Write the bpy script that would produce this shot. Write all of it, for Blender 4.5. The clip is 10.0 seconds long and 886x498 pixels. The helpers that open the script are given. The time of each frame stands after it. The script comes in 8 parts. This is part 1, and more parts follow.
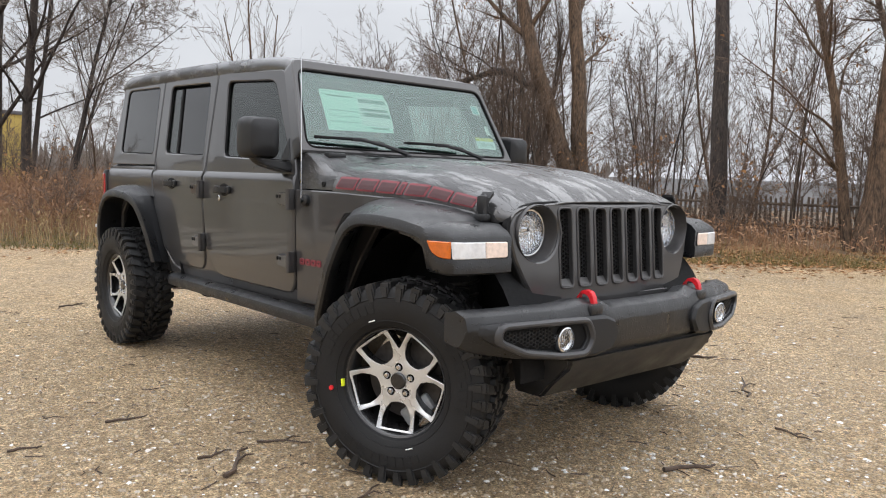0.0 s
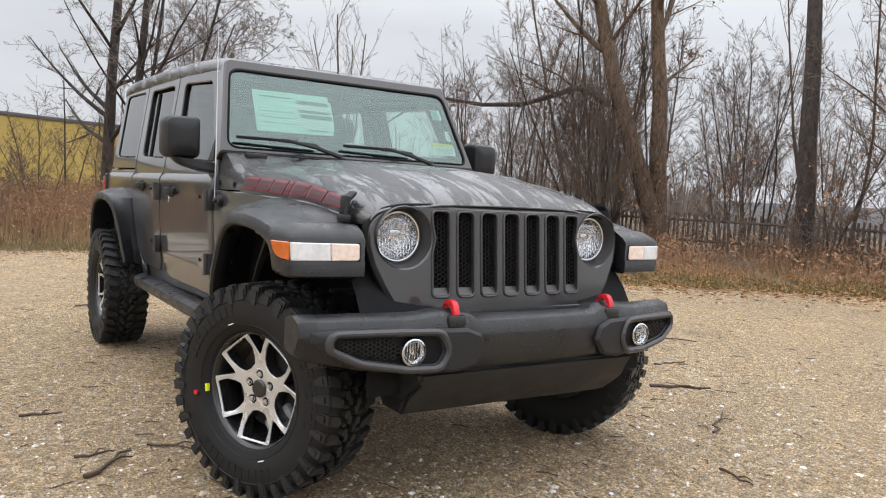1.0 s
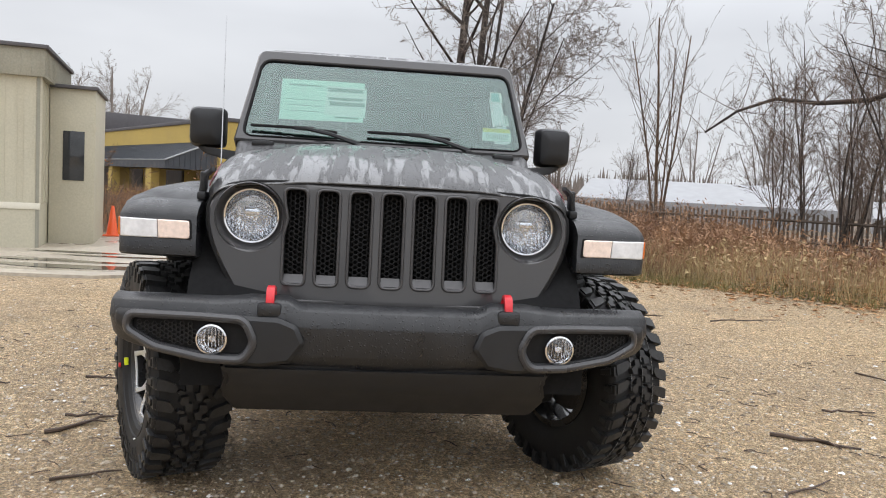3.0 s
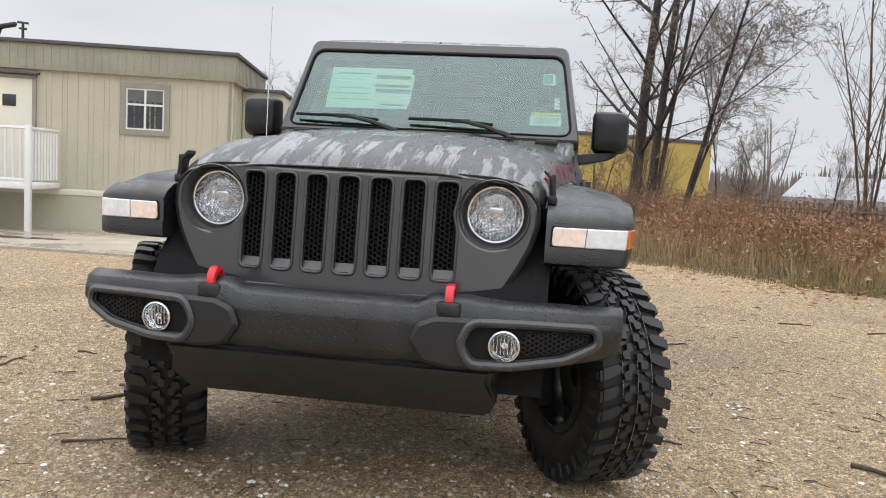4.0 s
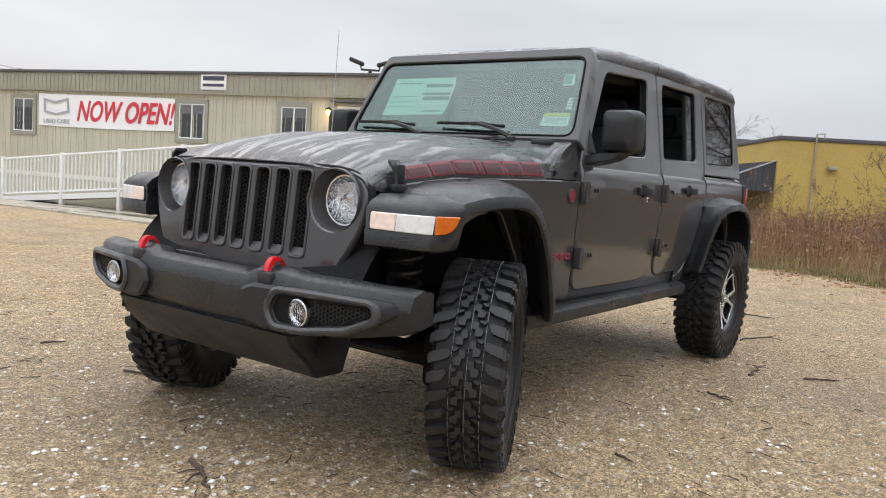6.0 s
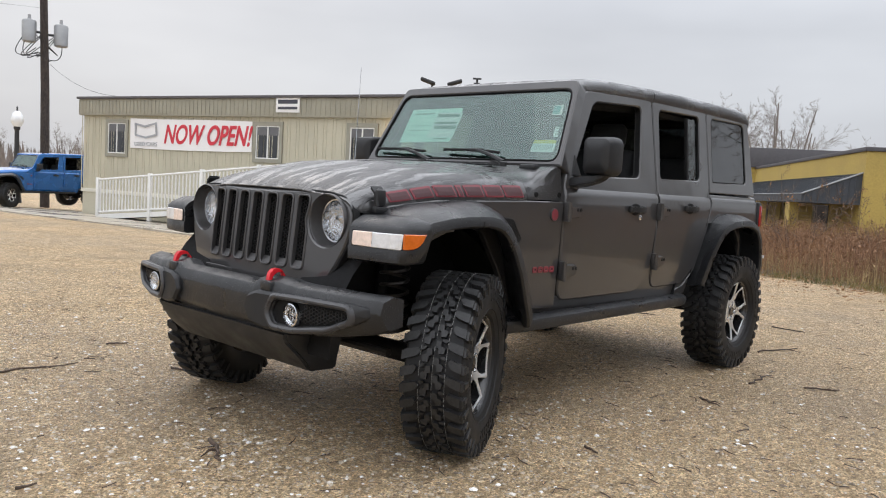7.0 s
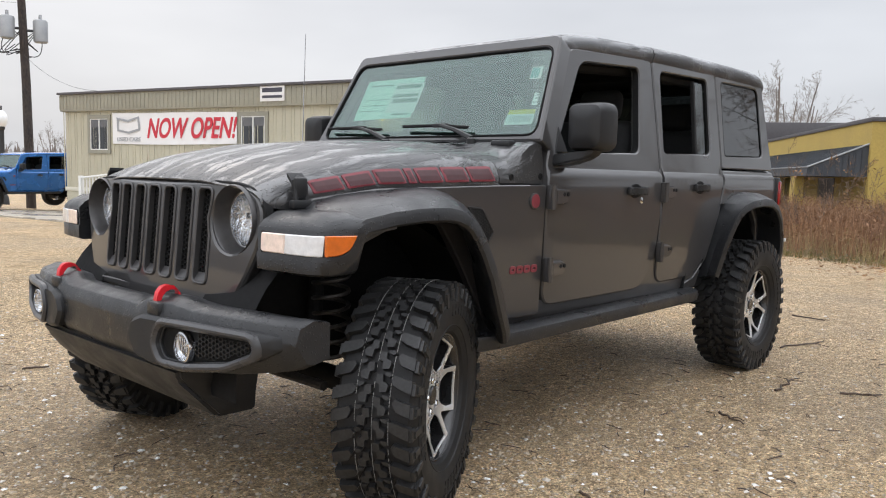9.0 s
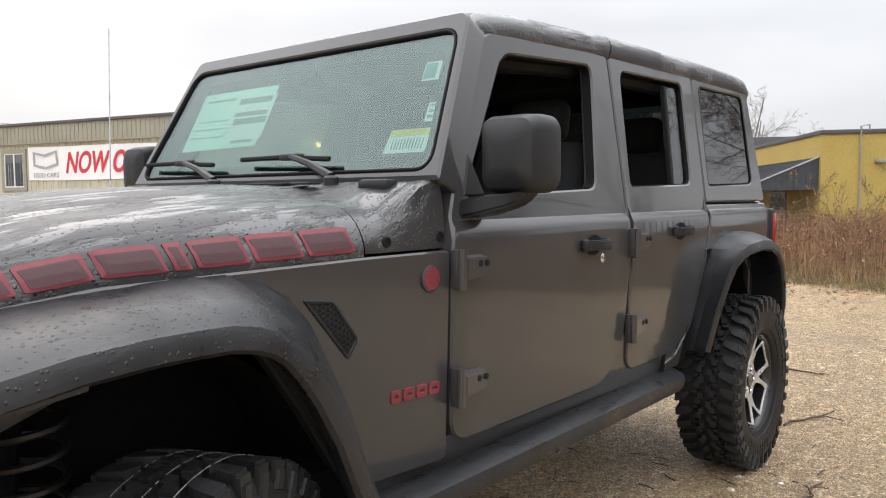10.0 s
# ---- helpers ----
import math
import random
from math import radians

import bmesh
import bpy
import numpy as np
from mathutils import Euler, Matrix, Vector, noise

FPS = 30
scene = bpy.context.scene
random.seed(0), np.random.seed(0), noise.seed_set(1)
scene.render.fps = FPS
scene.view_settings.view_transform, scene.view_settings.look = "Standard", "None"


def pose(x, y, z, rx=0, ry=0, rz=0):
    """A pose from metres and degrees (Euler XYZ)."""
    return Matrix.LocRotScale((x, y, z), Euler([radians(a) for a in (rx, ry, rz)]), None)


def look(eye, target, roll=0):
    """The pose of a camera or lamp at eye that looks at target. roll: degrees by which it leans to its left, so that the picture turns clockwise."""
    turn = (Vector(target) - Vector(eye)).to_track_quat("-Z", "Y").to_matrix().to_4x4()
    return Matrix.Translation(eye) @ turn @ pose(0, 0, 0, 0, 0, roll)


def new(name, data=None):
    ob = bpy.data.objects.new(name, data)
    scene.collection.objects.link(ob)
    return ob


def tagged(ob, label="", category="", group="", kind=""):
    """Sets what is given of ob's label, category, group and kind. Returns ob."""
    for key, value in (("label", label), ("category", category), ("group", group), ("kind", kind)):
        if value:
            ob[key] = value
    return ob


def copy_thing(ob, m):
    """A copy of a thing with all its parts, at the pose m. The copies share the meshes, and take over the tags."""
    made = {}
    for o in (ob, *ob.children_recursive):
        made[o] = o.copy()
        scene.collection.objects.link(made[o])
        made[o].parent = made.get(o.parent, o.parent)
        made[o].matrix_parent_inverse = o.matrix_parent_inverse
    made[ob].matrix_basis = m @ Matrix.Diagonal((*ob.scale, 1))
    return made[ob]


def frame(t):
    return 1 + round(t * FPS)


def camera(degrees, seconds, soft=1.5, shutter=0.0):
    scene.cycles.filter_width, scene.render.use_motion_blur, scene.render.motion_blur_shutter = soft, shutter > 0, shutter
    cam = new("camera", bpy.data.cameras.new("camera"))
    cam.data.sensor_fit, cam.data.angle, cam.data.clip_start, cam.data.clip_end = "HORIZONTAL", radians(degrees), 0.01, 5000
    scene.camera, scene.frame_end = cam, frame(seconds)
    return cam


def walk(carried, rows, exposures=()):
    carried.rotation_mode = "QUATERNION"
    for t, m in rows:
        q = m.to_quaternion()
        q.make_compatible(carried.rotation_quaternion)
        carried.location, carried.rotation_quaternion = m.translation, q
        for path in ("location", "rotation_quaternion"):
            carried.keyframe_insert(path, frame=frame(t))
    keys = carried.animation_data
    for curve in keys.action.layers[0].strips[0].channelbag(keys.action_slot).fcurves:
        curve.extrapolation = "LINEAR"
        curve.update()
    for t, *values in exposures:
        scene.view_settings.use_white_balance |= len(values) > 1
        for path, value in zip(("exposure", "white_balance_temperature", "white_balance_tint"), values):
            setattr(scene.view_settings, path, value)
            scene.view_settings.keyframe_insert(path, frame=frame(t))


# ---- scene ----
cam = camera(59.50, 10.0, soft=1.1)
PATH = [
    (0, (2.439, -2.762, 1.206), (0.957, -1.431, 1.025), 1.76),
    (0.5, (2.675, -2.398, 1.193), (1.117, -1.155, 1.032), 2.37),
    (1, (2.844, -1.915, 1.165), (1.187, -0.804, 1.025), 2.96),
    (1.5, (2.999, -1.447, 1.147), (1.244, -0.496, 1.02), 3.25),
    (2, (3.101, -0.97, 1.143), (1.248, -0.229, 1.019), 3.26),
    (2.5, (3.149, -0.545, 1.128), (1.216, -0.047, 0.996), 3.15),
    (2.7, (3.124, -0.381, 1.128), (1.168, 0.012, 0.988), 3.15),
    (4, (2.912, 0.659, 1.114), (0.94, 0.381, 0.931), 3.24),
    (4.5, (2.817, 1.085, 1.108), (0.899, 0.55, 0.915), 3.47),
    (5, (2.649, 1.515, 1.088), (0.815, 0.744, 0.888), 3.9),
    (5.5, (2.504, 1.94, 1.093), (0.775, 0.955, 0.895), 3.96),
    (5.7, (2.464, 2.117, 1.101), (0.78, 1.056, 0.907), 3.95),
    (6.8, (2.513, 2.93, 1.157), (1.002, 1.63, 0.993), 3.45),
    (7, (2.563, 2.99, 1.174), (1.068, 1.671, 1.014), 3.37),
    (7.5, (2.612, 3.041, 1.187), (1.141, 1.695, 1.032), 3.22),
    (8, (2.543, 3.024, 1.177), (1.082, 1.668, 1.013), 3.0),
    (8.5, (2.272, 2.904, 1.175), (0.807, 1.555, 0.99), 2.33),
    (9, (1.865, 2.636, 1.171), (0.377, 1.313, 0.976), 1.39),
    (9.5, (1.331, 2.306, 1.206), (-0.198, 1.029, 1.023), 0.36),
    (10, (0.696, 2.007, 1.269), (-0.864, 0.762, 1.135), -0.4),
]
walk(cam, [(t, look(eye, target, roll)) for t, eye, target, roll in PATH], exposures=[(0.0, 0.22, 6550, 11), (2.5, 0.2, 6550, 11), (4.0, 0.2, 6530, 11), (5.0, 0.22, 6470, 11), (7.5, 0.0, 6460, 11), (9.0, 0.16, 6480, 11), (9.5, 0.34, 6580, 11), (10.0, 0.40, 6650, 11)])

# ---- world and light: an even overcast sky after rain ----
world = bpy.data.worlds.new("overcast_sky")
scene.world = world
world.use_nodes = True
wn, wl = world.node_tree.nodes, world.node_tree.links
wn.clear()
w_out = wn.new("ShaderNodeOutputWorld")
w_bg = wn.new("ShaderNodeBackground")
w_sky = wn.new("ShaderNodeTexSky")
w_sky.sky_type = "NISHITA"
w_sky.sun_disc = False
w_sky.sun_elevation, w_sky.sun_rotation = radians(38), radians(200)
w_sky.air_density, w_sky.dust_density, w_sky.ozone_density = 1.0, 4.0, 1.0
w_sky_dim = wn.new("ShaderNodeVectorMath")
w_sky_dim.operation = "SCALE"
w_sky_dim.inputs["Scale"].default_value = 0.09
w_tc = wn.new("ShaderNodeTexCoord")
w_map = wn.new("ShaderNodeMapping")
w_map.inputs["Scale"].default_value = (1.0, 1.0, 3.5)
w_noise = wn.new("ShaderNodeTexNoise")
w_noise.inputs["Scale"].default_value = 1.6
w_noise.inputs["Detail"].default_value = 4.0
w_noise.inputs["Roughness"].default_value = 0.5
w_ramp = wn.new("ShaderNodeValToRGB")
w_ramp.color_ramp.elements[0].position, w_ramp.color_ramp.elements[0].color = 0.3, (0.57, 0.595, 0.637, 1)
w_ramp.color_ramp.elements[1].position, w_ramp.color_ramp.elements[1].color = 0.72, (0.772, 0.80, 0.838, 1)
w_mix = wn.new("ShaderNodeMixRGB")
w_mix.inputs["Fac"].default_value = 0.9
wl.new(w_tc.outputs["Generated"], w_map.inputs["Vector"])
wl.new(w_map.outputs["Vector"], w_noise.inputs["Vector"])
wl.new(w_noise.outputs["Fac"], w_ramp.inputs["Fac"])
wl.new(w_sky.outputs["Color"], w_sky_dim.inputs[0])
wl.new(w_sky_dim.outputs["Vector"], w_mix.inputs["Color1"])
wl.new(w_ramp.outputs["Color"], w_mix.inputs["Color2"])
w_sep = wn.new("ShaderNodeSeparateXYZ")
wl.new(w_tc.outputs["Generated"], w_sep.inputs[0])
w_up = wn.new("ShaderNodeMapRange")
w_up.inputs["From Min"].default_value, w_up.inputs["From Max"].default_value = 0.2, 1.0
w_up.inputs["To Min"].default_value, w_up.inputs["To Max"].default_value = 1.0, 3.5
wl.new(w_sep.outputs["Z"], w_up.inputs["Value"])
w_lift = wn.new("ShaderNodeVectorMath")
w_lift.operation = "SCALE"
wl.new(w_mix.outputs["Color"], w_lift.inputs[0])
wl.new(w_up.outputs["Result"], w_lift.inputs["Scale"])
wl.new(w_lift.outputs["Vector"], w_bg.inputs["Color"])
w_bg.inputs["Strength"].default_value = 1.0
wl.new(w_bg.outputs["Background"], w_out.inputs["Surface"])

sun_data = bpy.data.lights.new("sun", "SUN")
sun_data.energy, sun_data.angle, sun_data.color = 0.75, radians(130), (1.0, 0.97, 0.92)
sun_lamp = new("sun", sun_data)
sun_lamp.matrix_world = look((20, 25, 40), (0, 0, 0))

# ---- building helpers ----
from mathutils.geometry import delaunay_2d_cdt


def node_mat(name):
    m = bpy.data.materials.new(name)
    m.use_nodes = True
    n, l = m.node_tree.nodes, m.node_tree.links
    return m, n, l, n["Principled BSDF"]


def surf(name, base, rough=0.5, metal=0.0, var=0.2, scale=4.0, fine=60.0, bump=0.15, coat=0.0, drops=0.0,
         tint=None, rough_var=0.1, stretch=(1, 1, 1), bump_dist=0.004, piece=0.0, spec=0.5, film=0.0):
    """A procedural surface: base colour varied at two scales, gloss varied, fine relief, optional rain drops."""
    m, n, l, b = node_mat(name)
    tc = n.new("ShaderNodeTexCoord")
    mp = n.new("ShaderNodeMapping")
    mp.inputs["Scale"].default_value = stretch
    l.new(tc.outputs["Object"], mp.inputs["Vector"])
    big, small = n.new("ShaderNodeTexNoise"), n.new("ShaderNodeTexNoise")
    big.inputs["Scale"].default_value, big.inputs["Detail"].default_value = scale, 5.0
    small.inputs["Scale"].default_value, small.inputs["Detail"].default_value = fine, 3.0
    l.new(mp.outputs["Vector"], big.inputs["Vector"])
    l.new(mp.outputs["Vector"], small.inputs["Vector"])
    add = n.new("ShaderNodeMath")
    add.operation = "ADD"
    l.new(big.outputs["Fac"], add.inputs[0])
    l.new(small.outputs["Fac"], add.inputs[1])
    fac = add.outputs[0]
    if piece:
        info = n.new("ShaderNodeObjectInfo")
        pm = n.new("ShaderNodeMath")
        pm.operation = "MULTIPLY_ADD"
        pm.inputs[1].default_value, pm.inputs[2].default_value = piece, -piece / 2
        l.new(info.outputs["Random"], pm.inputs[0])
        ad2 = n.new("ShaderNodeMath")
        ad2.operation = "ADD"
        l.new(fac, ad2.inputs[0])
        l.new(pm.outputs[0], ad2.inputs[1])
        fac = ad2.outputs[0]
    ramp = n.new("ShaderNodeMapRange")
    ramp.inputs["From Min"].default_value, ramp.inputs["From Max"].default_value = 0.7, 1.3
    l.new(fac, ramp.inputs["Value"])
    mix = n.new("ShaderNodeMixRGB")
    other = tint or tuple(c * (1 + var) for c in base)
    mix.inputs["Color1"].default_value = (*[c * (1 - var) for c in base], 1)
    mix.inputs["Color2"].default_value = (*other, 1)
    l.new(ramp.outputs["Result"], mix.inputs["Fac"])
    l.new(mix.outputs["Color"], b.inputs["Base Color"])
    rr = n.new("ShaderNodeMapRange")
    rr.inputs["From Min"].default_value, rr.inputs["From Max"].default_value = 0.3, 0.7
    rr.inputs["To Min"].default_value, rr.inputs["To Max"].default_value = max(0.02, rough - rough_var), min(1, rough + rough_var)
    l.new(big.outputs["Fac"], rr.inputs["Value"])
    l.new(rr.outputs["Result"], b.inputs["Roughness"])
    b.inputs["Metallic"].default_value = metal
    b.inputs["Coat Weight"].default_value = coat
    b.inputs["Coat Roughness"].default_value = 0.04
    b.inputs["Specular IOR Level"].default_value = spec
    height = small.outputs["Fac"]
    normal = None
    if bump:
        bp = n.new("ShaderNodeBump")
        bp.inputs["Strength"].default_value, bp.inputs["Distance"].default_value = bump, bump_dist
        l.new(height, bp.inputs["Height"])
        normal = bp.outputs["Normal"]
        l.new(normal, b.inputs["Normal"])
    if film:
        # a broken water film: soft runnels that bend reflections
        fm = n.new("ShaderNodeMapping")
        fm.inputs["Scale"].default_value = (4.0, 30.0, 6.0)
        l.new(tc.outputs["Object"], fm.inputs["Vector"])
        fnz = n.new("ShaderNodeTexNoise")
        fnz.inputs["Scale"].default_value, fnz.inputs["Detail"].default_value, fnz.inputs["Roughness"].default_value = 1.0, 8.0, 0.62
        l.new(fm.outputs["Vector"], fnz.inputs["Vector"])
        patch = n.new("ShaderNodeTexNoise")
        patch.inputs["Scale"].default_value, patch.inputs["Detail"].default_value = 7.0, 6.0
        pm = n.new("ShaderNodeMapping")
        pm.inputs["Scale"].default_value = (0.45, 1.3, 0.6)
        l.new(tc.outputs["Object"], pm.inputs["Vector"])
        l.new(pm.outputs["Vector"], patch.inputs["Vector"])
        both = n.new("ShaderNodeMath")
        both.operation = "ADD"
        l.new(fnz.outputs["Fac"], both.inputs[0])
        l.new(patch.outputs["Fac"], both.inputs[1])
        fr = n.new("ShaderNodeMapRange")
        fr.inputs["From Min"].default_value, fr.inputs["From Max"].default_value = 0.96, 1.06
        l.new(both.outputs[0], fr.inputs["Value"])
        fb = n.new("ShaderNodeBump")
        fb.inputs["Strength"].default_value, fb.inputs["Distance"].default_value = film, 0.003
        l.new(fr.outputs["Result"], fb.inputs["Height"])
        if normal:
            l.new(normal, fb.inputs["Normal"])
        normal = fb.outputs["Normal"]
        l.new(normal, b.inputs["Normal"])
        cr = n.new("ShaderNodeMapRange")
        cr.inputs["To Min"].default_value, cr.inputs["To Max"].default_value = 0.09, 0.40
        l.new(fr.outputs["Result"], cr.inputs["Value"])
        l.new(cr.outputs["Result"], b.inputs["Coat Roughness"])
        cw = n.new("ShaderNodeMapRange")
        cw.inputs["To Min"].default_value, cw.inputs["To Max"].default_value = coat, coat * 0.12
        l.new(fr.outputs["Result"], cw.inputs["Value"])
        l.new(cw.outputs["Result"], b.inputs["Coat Weight"])
    if drops:
        vo = n.new("ShaderNodeTexVoronoi")
        vo.inputs["Scale"].default_value = 95.0
        l.new(tc.outputs["Object"], vo.inputs["Vector"])
        dr = n.new("ShaderNodeMapRange")
        dr.interpolation_type = "SMOOTHSTEP"
        dr.inputs["From Min"].default_value, dr.inputs["From Max"].default_value = 0.12, 0.34
        dr.inputs["To Min"].default_value, dr.inputs["To Max"].default_value = 1.0, 0.0
        l.new(vo.outputs["Distance"], dr.inputs["Value"])
        pick = n.new("ShaderNodeMath")
        pick.operation = "GREATER_THAN"
        pick.inputs[1].default_value = 0.36
        l.new(vo.outputs["Color"], pick.inputs[0])
        mul = n.new("ShaderNodeMath")
        mul.operation = "MULTIPLY"
        l.new(dr.outputs["Result"], mul.inputs[0])
        l.new(pick.outputs[0], mul.inputs[1])
        b2 = n.new("ShaderNodeBump")
        b2.inputs["Strength"].default_value, b2.inputs["Distance"].default_value = drops, 0.003
        l.new(mul.outputs[0], b2.inputs["Height"])
        if normal:
            l.new(normal, b2.inputs["Normal"])
        l.new(b2.outputs["Normal"], b.inputs["Normal"])
        l.new(b2.outputs["Normal"], b.inputs["Coat Normal"])
    return m


def glass(name, color, alpha_like=0.9, rough=0.02, sheen=(0.95, 0.95, 0.95)):
    """Thin tinted pane: clear transmission mixed with a mirror gloss by Fresnel."""
    m, n, l, b = node_mat(name)
    n.remove(b)
    out = n["Material Output"]
    tr, gl, fr, mx = n.new("ShaderNodeBsdfTransparent"), n.new("ShaderNodeBsdfGlossy"), n.new("ShaderNodeLayerWeight"), n.new("ShaderNodeMixShader")
    pw = n.new("ShaderNodeMath")
    pw.operation = "POWER"
    pw.inputs[1].default_value = 5.0
    tr.inputs["Color"].default_value = (*color, 1)
    gl.inputs["Roughness"].default_value = rough
    gl.inputs["Color"].default_value = (*sheen, 1)
    fr.inputs["Blend"].default_value = 0.5
    l.new(fr.outputs["Facing"], pw.inputs[0])
    sc = n.new("ShaderNodeMath")
    sc.operation = "MULTIPLY_ADD"
    sc.inputs[1].default_value, sc.inputs[2].default_value = 0.9, 0.04 + (1 - alpha_like) * 0.3
    sc.use_clamp = True
    l.new(pw.outputs[0], sc.inputs[0])
    l.new(sc.outputs[0], mx.inputs[0])
    l.new(tr.outputs[0], mx.inputs[1])
    l.new(gl.outputs[0], mx.inputs[2])
    l.new(mx.outputs[0], out.inputs["Surface"])
    return m


def thing(name, label, category, group="", kind="", at=(0, 0, 0)):
    ob = new(name)
    ob.location = at
    ob.empty_display_size = 0.2
    return tagged(ob, label, category, group, kind)


def part(name, bm, material, parent=None, label="", sharp=35, fix=True):
    """Links a bmesh as one mesh object under a thing or a part (world coordinates kept, less the parent's place)."""
    if fix:
        bmesh.ops.recalc_face_normals(bm, faces=bm.faces)
    me = bpy.data.meshes.new(name)
    if parent is not None:
        base = Matrix.Identity(4)
        p = parent
        while p is not None:
            base = p.matrix_basis @ base
            p = p.parent
        bm.transform(base.inverted())
    bm.to_mesh(me)
    bm.free()
    me.polygons.foreach_set("use_smooth", [True] * len(me.polygons))
    me.set_sharp_from_angle(angle=radians(sharp))
    for mt in material if isinstance(material, (list, tuple)) else (material,):
        me.materials.append(mt)
    ob = new(name, me)
    ob.parent = parent
    if label:
        ob["label"] = label
    return ob


def B():
    return bmesh.new()


def box(bm, c, size, bevel=0.0, rot=None, seg=2):
    m = Matrix.Translation(c)
    if rot is not None:
        m = m @ rot
    m = m @ Matrix.Diagonal((*size, 1))
    geo = bmesh.ops.create_cube(bm, size=1, matrix=m)
    if bevel:
        es = list({e for v in geo["verts"] for e in v.link_edges})
        bmesh.ops.bevel(bm, geom=es, offset=bevel, segments=seg, profile=0.5, affect="EDGES", clamp_overlap=True)
    return bm


def rot(rx=0, ry=0, rz=0):
    return pose(0, 0, 0, rx, ry, rz)


def loft(bm, sections, closed=True, caps=True):
    rows = [[bm.verts.new(p) for p in s] for s in sections]
    k = len(rows[0])
    for a, b in zip(rows, rows[1:]):
        for i in range(k if closed else k - 1):
            j = (i + 1) % k
            try:
                bm.faces.new((a[i], a[j], b[j], b[i]))
            except ValueError:
                pass
    if caps and closed:
        for r in (rows[0], rows[-1]):
            try:
                bm.faces.new(r)
            except ValueError:
                pass
    return rows


def tube(bm, pts, r, n=8, caps=True):
    pts = [Vector(p) for p in pts]
    rs = r if isinstance(r, (list, tuple)) else [r] * len(pts)
    secs = []
    side = None
    for i, p in enumerate(pts):
        d = (pts[min(i + 1, len(pts) - 1)] - pts[max(i - 1, 0)]).normalized()
        if side is None:
            side = d.orthogonal().normalized()
        side = (side - d * side.dot(d)).normalized()
        up = d.cross(side)
        secs.append([p + rs[i] * (math.cos(2 * math.pi * k / n) * side + math.sin(2 * math.pi * k / n) * up) for k in range(n)])
    loft(bm, secs, True, caps)
    return bm


def lathe(bm, prof, n=32, m=None, closed=False):
    """Revolves (radius, height) pairs round the local z axis, laid by the matrix m."""
    m = m or Matrix.Identity(4)
    rows = []
    for r, h in prof:
        if r < 1e-6:
            rows.append([bm.verts.new(m @ Vector((0, 0, h)))])
        else:
            rows.append([bm.verts.new(m @ Vector((r * math.cos(2 * math.pi * k / n), r * math.sin(2 * math.pi * k / n), h))) for k in range(n)])
    pairs = list(zip(rows, rows[1:])) + ([(rows[-1], rows[0])] if closed else [])
    for a, b in pairs:
        for k in range(n):
            j = (k + 1) % n
            q = (a[0], b[k], b[j]) if len(a) == 1 else (a[k], a[j], b[0]) if len(b) == 1 else (a[k], a[j], b[j], b[k])
            try:
                bm.faces.new(q)
            except ValueError:
                pass
    return bm


def area(loop):
    return sum(a[0] * b[1] - b[0] * a[1] for a, b in zip(loop, loop[1:] + loop[:1])) / 2


def inside(p, loop):
    c = False
    for (x1, y1), (x2, y2) in zip(loop, loop[1:] + loop[:1]):
        if (y1 > p[1]) != (y2 > p[1]) and p[0] < (x2 - x1) * (p[1] - y1) / (y2 - y1) + x1:
            c = not c
    return c


def shrink(loop, r):
    """Moves a loop to its left by r."""
    n, out = len(loop), []
    for i in range(n):
        a, b, c = Vector(loop[i - 1]), Vector(loop[i]), Vector(loop[(i + 1) % n])
        d1, d2 = (b - a).normalized(), (c - b).normalized()
        n1, n2 = Vector((-d1.y, d1.x)), Vector((-d2.y, d2.x))
        m = n1 + n2
        m = m / max(0.5, m.length_squared / 2) if m.length > 1e-6 else n1
        out.append(tuple(b + m * r))
    return out


def rounded(pts, r, seg=4):
    """A polygon with its corners rounded; r is one radius or one for each corner."""
    out, n = [], len(pts)
    for i in range(n):
        rad = r[i] if isinstance(r, (list, tuple)) else r
        a, b, c = Vector(pts[i - 1]), Vector(pts[i]), Vector(pts[(i + 1) % n])
        u, v = a - b, c - b
        k = min(rad, u.length * 0.45, v.length * 0.45)
        if k < 1e-5:
            out.append(tuple(b))
            continue
        p, q = b + u.normalized() * k, b + v.normalized() * k
        for s in range(seg + 1):
            t = s / seg
            out.append(tuple((1 - t) ** 2 * p + 2 * t * (1 - t) * b + t ** 2 * q))
    return out


